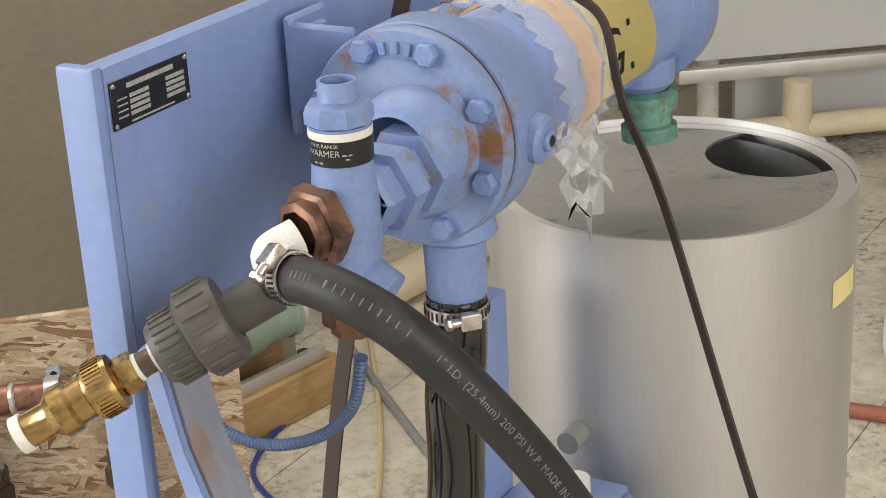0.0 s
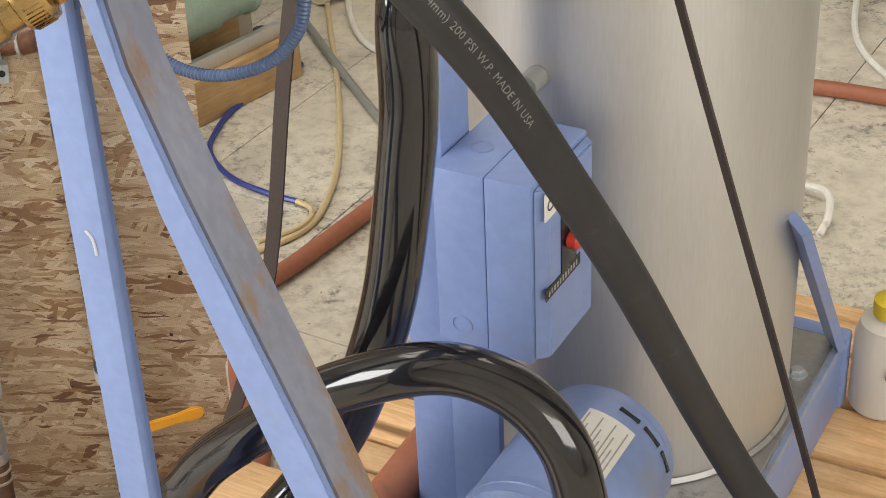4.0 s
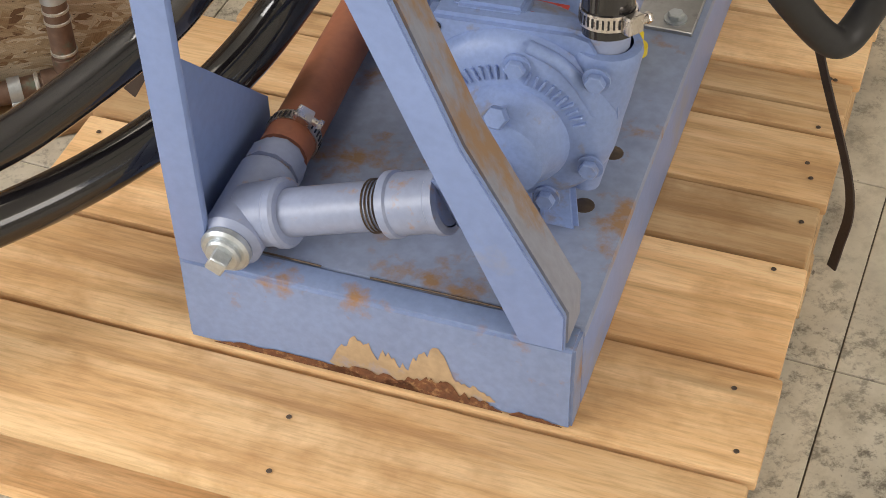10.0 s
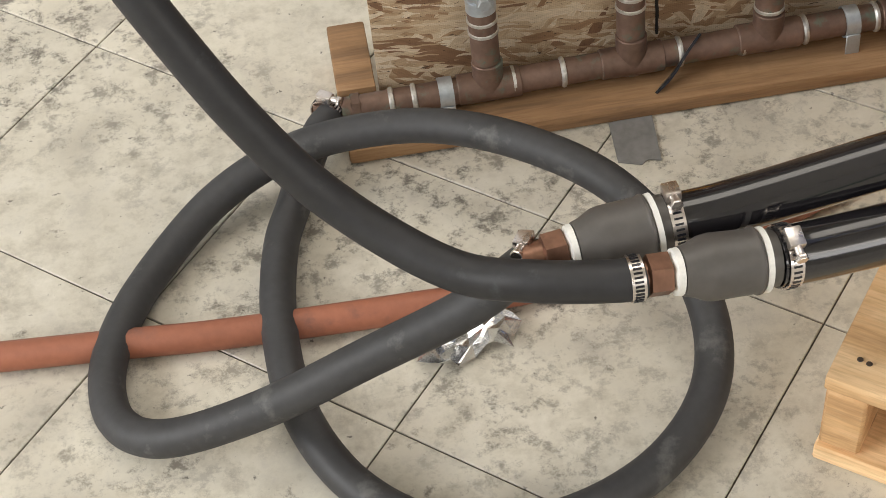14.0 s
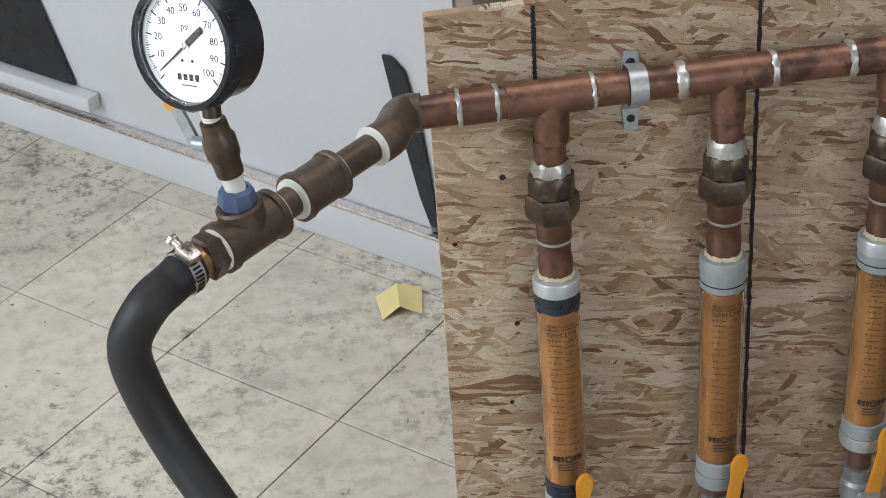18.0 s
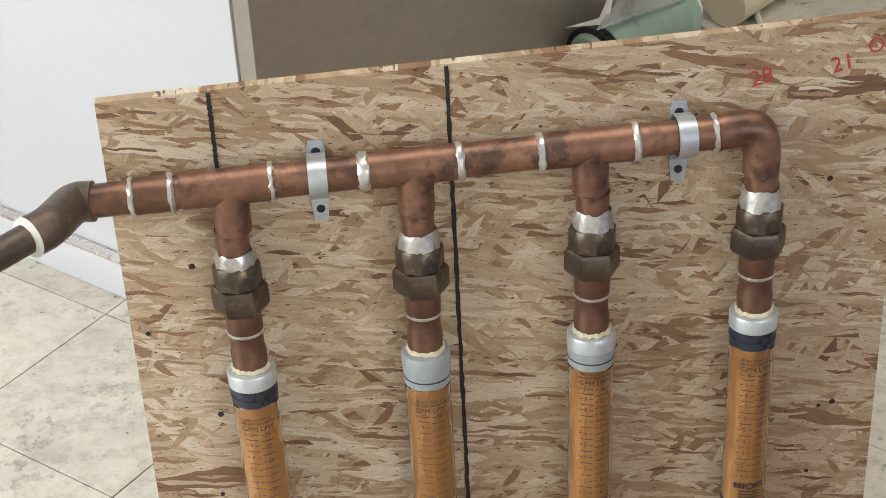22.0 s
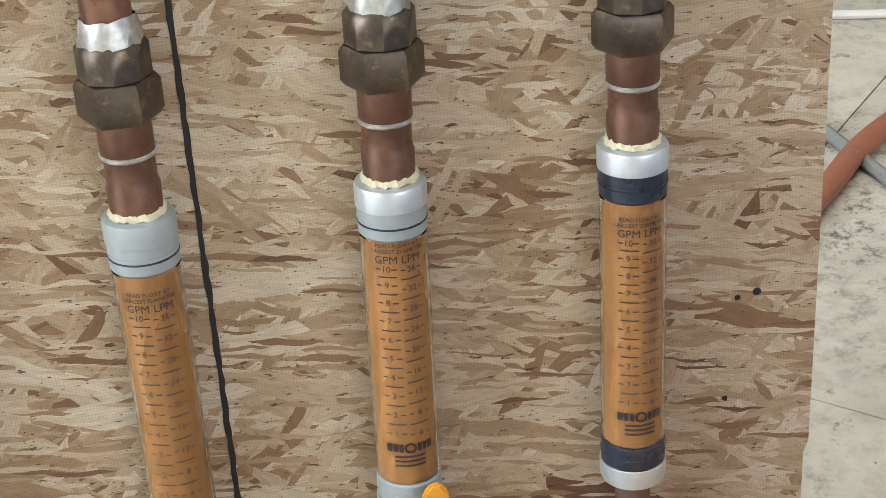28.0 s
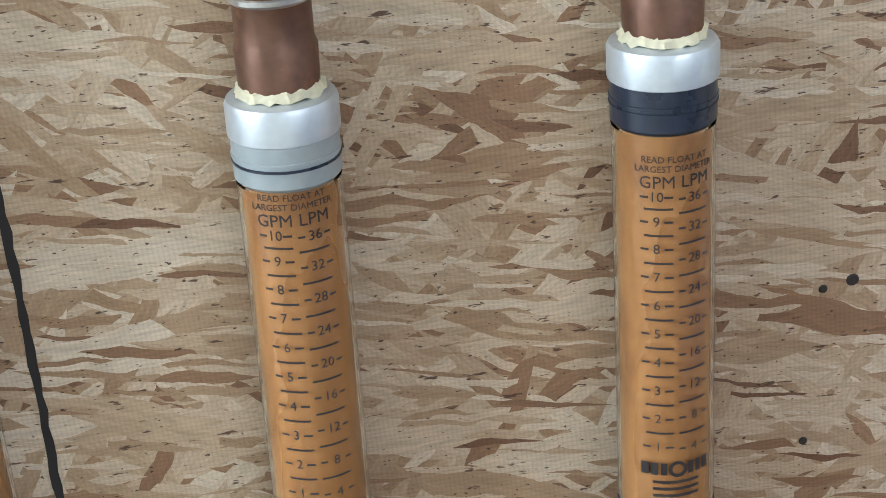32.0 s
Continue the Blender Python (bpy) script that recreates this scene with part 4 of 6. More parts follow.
bm_part("grip", tube([lv0 + Vector((-0.033, 0.025, 0.025)), lv0 + Vector((-0.040, 0.032, 0.046)), lv0 + Vector((-0.040, 0.036, 0.066))], 0.008, flat=(0.018, 0.006)), ORANGE, gv)

GC = g0 + UPW * 0.082 + Vector((0.0, 0.0, 0.054))
GF = Vector((-0.62, -0.74, 0.24)).normalized()
gz = GF
gu = (Vector((-0.17, 0.0, 1)) - gz * gz.dot(Vector((-0.17, 0.0, 1)))).normalized()
gx = gu.cross(gz)
GM = Matrix((gx, gu, gz)).transposed().to_4x4()
GM.translation = GC
GM = GM @ Matrix.Scale(0.85, 4)
gauge = thing("pressure_gauge", "round black pressure gauge with a white psi dial", "gauge", GM)
part("case", lathe([(0, -0.030), (0.052, -0.030), (0.056, -0.026), (0.056, 0.004), (0.060, 0.006), (0.060, 0.020), (0.058, 0.024), (0.0535, 0.0245), (0.0525, 0.018), (0.0525, 0.0145), (0, 0.0140)], 48), BLACK, gauge)
for k in range(12):
    part("rim_notch", box(-0.005, 0.005, 0.0585, 0.0612, 0.008, 0.018, 0.001, 1, Matrix.Rotation(2 * math.pi * k / 12, 4, "Z")), BLACK, gauge)
part("dial", lathe([(0, 0.0142), (0.0524, 0.0142), (0.0524, 0.0148), (0, 0.0148)], 48), DIAL, gauge)
ticks, nums = [], []
for k in range(101):
    a = radians(225 - 2.7 * k)
    r0, w = (0.041, 0.0007) if k % 10 == 0 else (0.0435, 0.0005) if k % 5 == 0 else (0.0455, 0.00028)
    m = Matrix.Rotation(a, 4, "Z")
    ticks.append(box(r0, 0.0485, -w, w, 0.0148, 0.0151, 0, 1, m))
    if k % 10 == 0 and k:
        nums.append(lettering(str(k), 0.0098, Matrix.Translation((0.0335 * math.cos(a), 0.0335 * math.sin(a), 0.015)), 0.0001))
part("tick_marks", merge(*ticks), INK, gauge)
part("dial_numbers", merge(*nums, lettering("psi", 0.009, Matrix.Translation((0, 0.0165, 0.015)), 0.0001)), INK, gauge)
part("maker_bars", merge(*(box(-0.013 + k * 0.007, -0.0085 + k * 0.007, -0.0325, -0.0265, 0.0148, 0.0151) for k in range(4)), box(-0.009, 0.009, -0.0375, -0.0365, 0.0148, 0.0151)), INK, gauge)
na = Matrix.Rotation(radians(225 - 2.7 * 2.5), 4, "Z")
part("needle", merge(prism([(-0.001, -0.0012), (-0.001, 0.0012), (0.042, 0.0004), (0.042, -0.0004)], -0.0164, -0.0158, 0, na @ Matrix.Rotation(radians(-90), 4, "X")), box(-0.026, 0.0, -0.003, 0.003, 0.0158, 0.0164, 0.0004, 1, na)), INK, gauge)
part("needle_hub", lathe([(0, 0.0148), (0.004, 0.0148), (0.0035, 0.0180), (0, 0.0182)], 16), CLAMP, gauge)
part("dial_screws", merge(*(lathe([(0, 0.0148), (0.0016, 0.0148), (0.0014, 0.0154), (0, 0.0155)], 10, Matrix.Translation((x, -0.0145, 0))) for x in (-0.006, 0.006))), INK, gauge)
lens = part("lens", lathe([(0, 0.0205), (0.0526, 0.0195), (0.0526, 0.0205), (0, 0.0215)], 40), clear("gauge_lens", (1, 1, 1), 0.02, 1.0, 1.3), gauge, "clear domed gauge lens")
lens.visible_shadow = False
part("socket", rod((0, -0.054, -0.012), (0, -0.072, -0.012), 0.009, 12), BRONZE, gauge)

# ---- pallet ----
PAL = SKID @ Matrix.Translation((0.15, 0.42, 0))
pallet = thing("pallet", "pale pine shipping pallet with gapped deck boards", "pallet", PAL)
rng = random.Random(11)
v = -0.160
for w, gap in ((0.150, 0.008), (0.128, 0.008), (0.149, 0.008), (0.088, 0.008), (0.111, 0.005), (0.037, 0.009), (0.049, 0.008), (0.09, 0.012), (0.10, 0.014), (0.10, 0.010), (0.10, 0.012), (0.11, 0.01)):
    j = rng.uniform(-0.006, 0.006)
    part("deck_board", box((-0.415 if v < 0.40 else -0.325) + j, 0.418 + j, v - 0.42, v + w - 0.42, 0.099, 0.1192 - rng.random() * 0.004, 0.0030, 2), PINE, pallet)
    v += w + gap
for u, ya, yb in ((-0.413, -0.58, 0.0), (-0.323, 0.005, 0.80), (-0.02, -0.58, 0.80), (0.375, -0.58, 0.80)):
    part("stringer", box(u, u + 0.038, ya, yb, 0.021, 0.0985, 0.003, 1), PINE, pallet)
for y in (-0.585, -0.1, 0.35, 0.70):
    part("bottom_board", box(-0.415 if y < 0 else -0.325, 0.415, y, y + 0.09, 0.001, 0.0205, 0.002, 1), PINE, pallet)
for k in range(46):
    u, y = rng.choice((-0.395 if k < 16 else -0.305, -0.005, 0.392)) + rng.uniform(-0.012, 0.012), -0.57 + 1.3 * (k // 3) / 16 + rng.uniform(0, 0.03)
    part("nail_head", lathe([(0, 0.1184), (0.003, 0.1184), (0.0026, 0.1189), (0, 0.119)], 8, Matrix.Translation((u, y, 0))), IRON, pallet)

# ---- skid frame ----
skid = thing("skid_frame", "blue enamelled steel skid with rust-stained front sill", "skid frame", SKID)
part("deck", box(0.004, 0.3965, 0.0345, 0.91, 0.212, 0.2280, 0.004), DECK, skid, "blue deck plate with rust patches")
part("front_sill", prism([(0.0, 0.1195), (0.034, 0.1195), (0.034, 0.2275), (0.010, 0.2285), (0.003, 0.226)], -0.002, 0.395, 0.003, Matrix(((0, 1, 0, 0), (1, 0, 0, 0), (0, 0, 1, 0), (0, 0, 0, 1)))), BLUE_DIRTY, skid, "front sill with flaking rust along its foot")
part("side_rail", box(0.3745, 0.395, 0.0345, 0.91, 0.1195, 0.2115, 0.002), BLUE, skid)
part("side_rail", box(-0.002, 0.020, 0.036, 0.91, 0.1195, 0.211, 0.005), BLUE, skid)
part("rear_sill", box(0.0, 0.400, 0.912, 0.94, 0.1195, 0.231, 0.005), BLUE, skid)
RUST = surface("flaking_rust", (0.16, 0.065, 0.03), 0.85, vary=0.4, big=60, fine=260, stain=(0.34, 0.18, 0.08), amount=0.3, relief=0.6)
HALO = surface("tan_bare_primer", (0.44, 0.32, 0.20), 0.7, vary=0.22, big=16, fine=120, stain=(0.33, 0.30, 0.33), amount=0.24, relief=0.2)
rng = random.Random(5)
for cx, n, w, z0, h0, mat, words, lift in ((0.235, 60, 0.085, 0.133, 0.055, HALO, "tan patch of bare primer", 0.0006), (0.265, 52, 0.062, 0.121, 0.024, RUST, "flaking brown rust", 0.0012), (0.195, 36, 0.050, 0.121, 0.014, RUST, "flaking brown rust", 0.0012), (0.11, 40, 0.085, 0.121, 0.009, RUST, "flaking brown rust", 0.0012), (0.36, 16, 0.026, 0.121, 0.008, RUST, "flaking brown rust", 0.0012)):
    bm = bmesh.new()
    top_v, low_v, wob = [], [], 0.6
    for k in range(n + 1):
        wob = min(1.0, max(0.25, wob + rng.uniform(-0.22, 0.22)))
        s = (k / n - 0.5) * 2
        h = h0 * max(0, 1 - s ** 4) * wob + 0.0012
        top_v.append(bm.verts.new((cx + s * w, 0.003 * (z0 + h - 0.1195) / 0.1065 - lift, z0 + h)))
        low_v.append(bm.verts.new((cx + s * w, 0.003 * (z0 - 0.1195) / 0.1065 - lift, z0 - (h * 0.25 if mat is HALO else 0))))
    for k in range(n):
        bm.faces.new((low_v[k], low_v[k + 1], top_v[k + 1], top_v[k]))
    part("rust_flake", bm, mat, skid, words)


part("front_post", box(0.0, 0.035, 0.0, 0.012, 0.2295, 1.247, 0.004), BLUE, skid, "upright blue angle post")
part("post_web", box(0.001, 0.009, 0.013, 0.045, 0.2300, 1.0, 0.002), BLUE, skid)
part("panel_plate", box(0.012, 0.034, 0.0125, 0.50, 0.985, 1.245, 0.006), BLUE, skid, "blue side panel carrying a nameplate")
part("gusset", prism([(0.036, 0.226), (0.036, 0.452), (0.205, 0.272), (0.205, 0.226)], 0.004, 0.010, 0, Matrix(((0, 1, 0, 0), (1, 0, 0, 0), (0, 0, 1, 0), (0, 0, 0, 1)))), BLUE, skid, "triangular blue gusset plate")
EDGE = ((0.3875, 0.235), (0.3875, 0.275), (0.294, 0.447), (0.213, 0.647), (0.118, 0.862), (0.082, 0.955), (0.066, 1.03))   # outer edge of the brace
part("diagonal_brace", prism([(0.344, 0.2295), (0.386, 0.2295)] + [(u - 0.0015, z - 0.001) for u, z in EDGE[1:]] + [(0.062, 1.045), (0.044, 1.03), (0.095, 0.84), (0.167, 0.653), (0.258, 0.43)], -0.003, 0.004, 0.0015), BLUE, skid, "diagonal blue angle brace")
bm = bmesh.new()
vs = [[bm.verts.new((u, y, z)) for y in (0.0045, 0.044)] for u, z in EDGE]
ws = [[bm.verts.new((u - 0.007, y, z - 0.002)) for y in (0.0045, 0.044)] for u, z in EDGE]
for a, b, c, d in zip(vs, vs[1:], ws, ws[1:]):
    bm.faces.new((a[0], a[1], b[1], b[0])), bm.faces.new((c[1], c[0], d[0], d[1]))
    bm.faces.new((a[1], c[1], d[1], b[1])), bm.faces.new((c[0], a[0], b[0], d[0]))
bmesh.ops.recalc_face_normals(bm, faces=bm.faces[:])
part("brace_flange", bm, surface("scuffed_blue_flange", (0.24, 0.26, 0.33), 0.55, vary=0.22, big=9, stain=(0.27, 0.17, 0.10), amount=0.34, relief=0.15, stretch=(1, 1, 0.3)), skid, "scuffed brace flange with brown rust streaks")
part("scratch", tube([(0.017, -0.0006, 0.803), (0.023, -0.0008, 0.796), (0.0245, -0.0006, 0.782)], 0.0012, 6), WHITE, skid)
part("column", box(0.076, 0.126, 0.377, 0.437, 0.227, 0.92, 0.006), BLUE, skid, "blue column that carries the starter box")
part("column_web", box(0.1265, 0.182, 0.372, 0.384, 0.227, 0.70, 0.003), BLUE, skid)
part("rear_brace", tube([(0.390, 0.895, 0.236), (0.390, 0.789, 0.381), (0.390, 0.683, 0.526)], 0.02, 8, 4, flat=(0.03, 0.012)), BLUE, skid, "slanted blue brace beside the tank")
for u, y in ((0.357, 0.275), (0.350, 0.191)):
    part("bolt_hole", lathe([(0, 0.2282), (0.011, 0.2282), (0.0095, 0.2288), (0, 0.2288)], 16, Matrix.Translation((u, y, 0))), IRON, skid, "rust-ringed bolt hole")
for u0, u1 in ((0.03, 0.135), (0.185, 0.335)):
    part("weld_line", tube([(u0, 0.0335, 0.2282), ((u0 + u1) / 2, 0.034, 0.2286), (u1, 0.0335, 0.2282)], 0.0011, 6), IRON, skid, "thin rusty weld line")
part("drain_plug", lathe([(0, 0.226), (0.006, 0.226), (0.006, 0.236), (0.0125, 0.2365), (0.0125, 0.246), (0.007, 0.248), (0.0075, 0.262), (0.005, 0.266), (0, 0.2665)], 14, Matrix.Translation((0.341, 0.427, 0.004))), YELLOW, skid, "yellow plastic plug")
# nameplate
NP = Matrix(((0, 0, 1, 0.0), (1, 0, 0, 0), (0, 1, 0, 0), (0, 0, 0, 1)))
y0, y1, z0, z1 = 0.016, 0.106, 1.196, 1.232
ux = 0.0342
part("nameplate", box(ux, ux + 0.0015, y0, y1, z0, z1, 0.0004, 1), PLATE, skid, "black riveted nameplate with white print")
bars = [box(ux + 0.0012, ux + 0.0018, y0 + 0.018, y1 - 0.018, z1 - 0.0078, z1 - 0.0040)]
for k in range(4):
    bars.append(box(ux + 0.0012, ux + 0.0018, y0 + 0.020, y0 + 0.042, z1 - 0.0155 - k * 0.0045, z1 - 0.0125 - k * 0.0045))
    bars.append(box(ux + 0.0012, ux + 0.0018, y1 - 0.028, y1 - 0.006, z1 - 0.0145 - k * 0.0045, z1 - 0.0115 - k * 0.0045))
    bars.append(box(ux + 0.0012, ux + 0.0018, y0 + 0.006, y0 + 0.017, z1 - 0.0147 - k * 0.0045, z1 - 0.0135 - k * 0.0045))
bars.append(box(ux + 0.0012, ux + 0.0018, y0 + 0.020, y1 - 0.020, z0 + 0.0022, z0 + 0.0036))
part("plate_print", merge(*bars), PALE_INK, skid)
for y in (y0 + 0.003, y1 - 0.003):
    for z in (z0 + 0.003, z1 - 0.003):
        part("rivet", lathe([(0, 0), (0.0022, 0), (0.0015, 0.0014), (0, 0.0016)], 10, axis_pose((ux + 0.0014, y, z), (1, 0, 0))), CLAMP, skid)

# ---- pump and motor ----
PC = Vector((0.303, 0.130, 0.389))
pump = thing("centrifugal_pump", "blue cast centrifugal pump with a long round motor", "pump", SKID @ Matrix.Translation((0.275, 0.2, 0.227)))


def sk(name, bm, material, parent=None, label=""):
    """A part given in the skid's space."""
    bm.transform(SKID)
    own = parent or pump
    root = own
    while root.parent:
        root = root.parent
    bm.transform(POSE[root].inverted())
    return part(name, bm, material, own, label)


FRONT = Matrix(((1, 0, 0, 0), (0, 0, 1, 0), (0, 1, 0, 0), (0, 0, 0, 1)))   # turned shapes face along y
T = Matrix.Translation(PC)
arc = [(-0.006 + 0.093 * math.cos(a), -0.010 + 0.093 * math.sin(a)) for a in np.linspace(radians(-20), radians(-215), 22)]
out = [(-0.094, 0.076), (-0.086, 0.085), (0.045, 0.092), (0.062, 0.088), (0.086, 0.05), (0.088, 0.0)] + arc
sk("volute", merge(lathe([(0.0935, 0.030), (0.0945, 0.012), (0.092, 0.0), (0.085, -0.008), (0.074, -0.0115), (0.058, -0.013), (0.0, -0.014)], 64, T @ Matrix.Translation((-0.006, 0, -0.010)) @ FRONT), lathe([(0.088, 0.028), (0.080, 0.055), (0.060, 0.075)], 40, T @ FRONT)), CAST, None, "blue cast pump casing")
sk("back_plate", merge(prism(out, 0.004, 0.030, 0.005, T), prism([(-0.075, 0.078), (-0.066, 0.091), (-0.004, 0.094), (0.0, 0.082)], 0.018, 0.046, 0.004, T)), CAST)
sk("hub", lathe([(0.058, 0.0), (0.054, 0.012), (0.044, 0.024), (0.041, 0.040), (0.036, 0.043), (0.0, 0.043)], 32, T @ Matrix.Translation((-0.006, -0.008, -0.022)) @ Matrix.Rotation(radians(90), 4, "X")), CAST)
sk("face_rib", tube([PC + Vector((0.008, -0.006, 0.076)), PC + Vector((0.036, -0.007, 0.066)), PC + Vector((0.056, -0.007, 0.046)), PC + Vector((0.070, -0.004, 0.016))], 0.0065, 10), CAST)
sk("discharge_boss", lathe([(0.006, -0.15), (0.014, -0.145), (0.022, -0.09), (0.029, -0.04), (0.033, 0.0), (0.034, 0.012), (0.032, 0.018), (0.024, 0.019)], 28, axis_pose(PC + Vector((0.067, 0.030, 0.052)), (0.07, 0.05, 1))), CAST, None, "tapering round discharge boss")
# raised maker letters become plain raised bars along an arc
for k in range(11):
    if k == 5:
        continue
    a = radians(54 - 11.8 * k)
    m = T @ Matrix.Translation((-0.006 + 0.070 * -math.sin(a), -0.0135, -0.022 + 0.070 * math.cos(a))) @ Matrix.Rotation(-a, 4, "Y")
    sk("raised_bar", merge(box(-0.0052, -0.0028, -0.002, 0.002, -0.007, 0.007, 0.0006, 1, m), box(0.0024, 0.0048, -0.002, 0.002, -0.007, 0.007, 0.0006, 1, m)), CAST)
for u, z in ((0.000, 0.058), (0.072, 0.060), (0.070, -0.040), (-0.076, 0.018), (0.030, -0.088), (-0.070, -0.062), (-0.03, -0.092)):
    p = PC + Vector((u, -0.012, z))
    sk("bolt", merge(lathe([(0, 0), (0.0125, 0), (0.0125, 0.003), (0, 0.003)], 16, axis_pose(p, (0, -1, 0))), hexagon(p + Vector((0, -0.003, 0)), (0, -1, 0), 0.0095, 0.008)), CAST)
sk("vent_plug", hexagon(PC + Vector((-0.008, -0.040, 0.020)), (0, -0.8, 0.5), 0.011, 0.014), CAST)
sk("corner_hole", lathe([(0, 0), (0.005, 0), (0.005, 0.001), (0, 0.001)], 12, axis_pose(PC + Vector((-0.080, 0.0035, 0.072)), (0, -1, 0))), BLACK)
sk("foot", merge(prism([(0.014, -0.1605), (0.052, -0.1605), (0.046, -0.095), (0.010, -0.095)], 0.020, 0.032, 0.005, T), prism([(-0.06, -0.1605), (0.005, -0.1605), (0.0, -0.09), (-0.045, -0.09)], 0.02, 0.034, 0.004, T)), CAST)
MC = Vector((0.285, 0.130, 0.385))
sk("adapter_bracket", lathe([(0.060, 0.04), (0.066, 0.045), (0.068, 0.085), (0.078, 0.092)], 32, Matrix.Translation(MC) @ FRONT), CAST)
sk("warning_label", box(-0.040, 0.040, 0.050, 0.078, 0.0660, 0.0675, 0.0004, 1, Matrix.Translation(MC)), RED, None, "red and white warning label")
sk("label_stripes", merge(*(box(-0.037 + k * 0.004, 0.034, 0.053 + k * 0.008, 0.057 + k * 0.008, 0.0676, 0.0680, 0, 1, Matrix.Translation(MC)) for k in range(3))), LABEL_W)
sk("motor_shell", lathe([(0.060, 0.092), (0.076, 0.094), (0.079, 0.102), (0.079, 0.262), (0.077, 0.266), (0.076, 0.267), (0.074, 0.280), (0.058, 0.288), (0.0, 0.290)], 48, Matrix.Translation(MC) @ FRONT), BLUE, None, "round blue motor shell")
sk("shell_seam", lathe([(0.0788, 0.103), (0.0802, 0.104), (0.0802, 0.112), (0.0788, 0.113)], 48, Matrix.Translation(MC) @ FRONT), BLUE)
rows = []
for k in range(-6, 7):
    a = k * 0.055 + 0.35
    rows.append((math.sin(a) * 0.0797, math.cos(a) * 0.0797))
bm = bmesh.new()
vs = [[bm.verts.new((x, y, z)) for y in (0.160, 0.235)] for x, z in rows]
for a, b in zip(vs, vs[1:]):
    bm.faces.new((a[0], b[0], b[1], a[1]))
bm.transform(Matrix.Translation(MC))
sk("rating_label", bm, LABEL_W, None, "white rating label with fine print")
prints = []
for k in range(10):
    a = -6 * 0.055 + 0.38 + 0.06 * k
    bm = bmesh.new()
    q = [bm.verts.new((math.sin(t) * 0.0800, y, math.cos(t) * 0.0800)) for t, y in ((a, 0.165), (a + 0.022, 0.165), (a + 0.022, 0.228 - 0.016 * (k % 3)), (a, 0.228 - 0.016 * (k % 3)))]
    bm.faces.new(q)
    prints.append(bm)
bm = merge(*prints)
bm.transform(Matrix.Translation(MC))
sk("label_print", bm, PALE_INK)
sk("vent_slot", merge(*(box(0.0765, 0.0800, y, y + 0.005, -0.012, 0.012, 0.0005, 1, Matrix.Translation(MC) @ Matrix.Rotation(radians(-18 - 22 * k), 4, "Y")) for k in range(3) for y in (0.250,))), BLACK)
sk("motor_base", box(-0.05, 0.05, 0.12, 0.25, -0.1575, -0.060, 0.006, 2, Matrix.Translation(MC)), BLUE)
sk("discharge_stub", rod(PC + Vector((0.067, 0.030, 0.066)), PC + Vector((0.067, 0.030, 0.122)), 0.0225, 24, bevel=0.002), PALE_BLUE, None, "pale blue discharge pipe stub")

# ---- suction pipe with elbow ----
suction = thing("suction_pipe", "worn pale blue suction pipe with a plugged elbow", "pipe", SKID @ Matrix.Translation((0.1, 0.02, 0.254)))
sk("pipe", rod((0.065, 0.045, 0.265), (0.262, 0.045, 0.34), 0.0235, 28), PALE_BLUE, suction)
sk("coupling", lathe([(0.0245, 0), (0.0315, 0.002), (0.0315, 0.010), (0.029, 0.012), (0.029, 0.05), (0.0315, 0.052), (0.0315, 0.06), (0.0245, 0.062)], 28, axis_pose((0.205, 0.045, 0.318), (0.197, 0, 0.075))), PALE_BLUE, suction)
sk("threads", merge(*(lathe([(0.0245, 0), (0.0258, 0.001), (0.0245, 0.002)], 24, axis_pose((0.189 + k * 0.0038, 0.045, 0.312 + k * 0.0015), (0.197, 0, 0.075))) for k in range(4))), IRON, suction)
sk("hub_nipple", rod((0.268, 0.035, 0.344), (0.288, 0.100, 0.358), 0.030, 24), CAST, suction)
sk("tee_body", merge(rod((0.055, 0.005, 0.259), (0.055, 0.105, 0.263), 0.031, 28, bevel=0.006), rod((0.055, 0.045, 0.262), (0.098, 0.045, 0.278), 0.0315, 28, bevel=0.004)), PALE_BLUE, suction, "grey-blue pipe tee")
sk("collar", rod((0.090, 0.045, 0.2745), (0.103, 0.045, 0.2795), 0.034, 28, bevel=0.003), PALE_BLUE, suction)
sk("plug", merge(rod((0.055, -0.006, 0.259), (0.055, 0.006, 0.259), 0.025, 24, bevel=0.003), rod((0.055, -0.012, 0.259), (0.055, -0.004, 0.259), 0.018, 20, bevel=0.002), box(-0.009, 0.009, -0.026, -0.010, -0.009, 0.009, 0.0015, 1, Matrix.Translation((0.055, 0, 0.259)) @ Matrix.Rotation(radians(30), 4, "Y"))), ZINC, suction, "square-headed pipe plug")
sk("barb_hex", lathe([(0.024, 0), (0.030, 0.001), (0.030, 0.022), (0.024, 0.024), (0.0235, 0.045)], 10, axis_pose((0.055, 0.104, 0.263), (0, 1, 0.0))), PALE_BLUE, suction)
red_hose = thing("suction_hose", "red-brown rubber suction hose clamped to the elbow", "hose", SKID @ Matrix.Translation((0.05, 0.3, 0.264)))
sk("hose", tube([(0.055, 0.135, 0.264), (0.054, 0.20, 0.264), (0.048, 0.30, 0.262), (0.042, 0.42, 0.259), (0.03, 0.60, 0.252), (0.02, 0.80, 0.244)], 0.0265, 18), TERRACOTTA, red_hose)
hose_clamp(red_hose, W(0.0545, 0.165, 0.264), SKID.to_3x3() @ Vector((-0.02, 1, 0)), 0.0268, (0.3, -0.4, 1), 0.014)

# ---- starter box ----
BX = Matrix.Translation((0.033, 0, 0.0953)) @ Matrix.Diagonal((1, 1, 0.869, 1))   # the box stands off the column
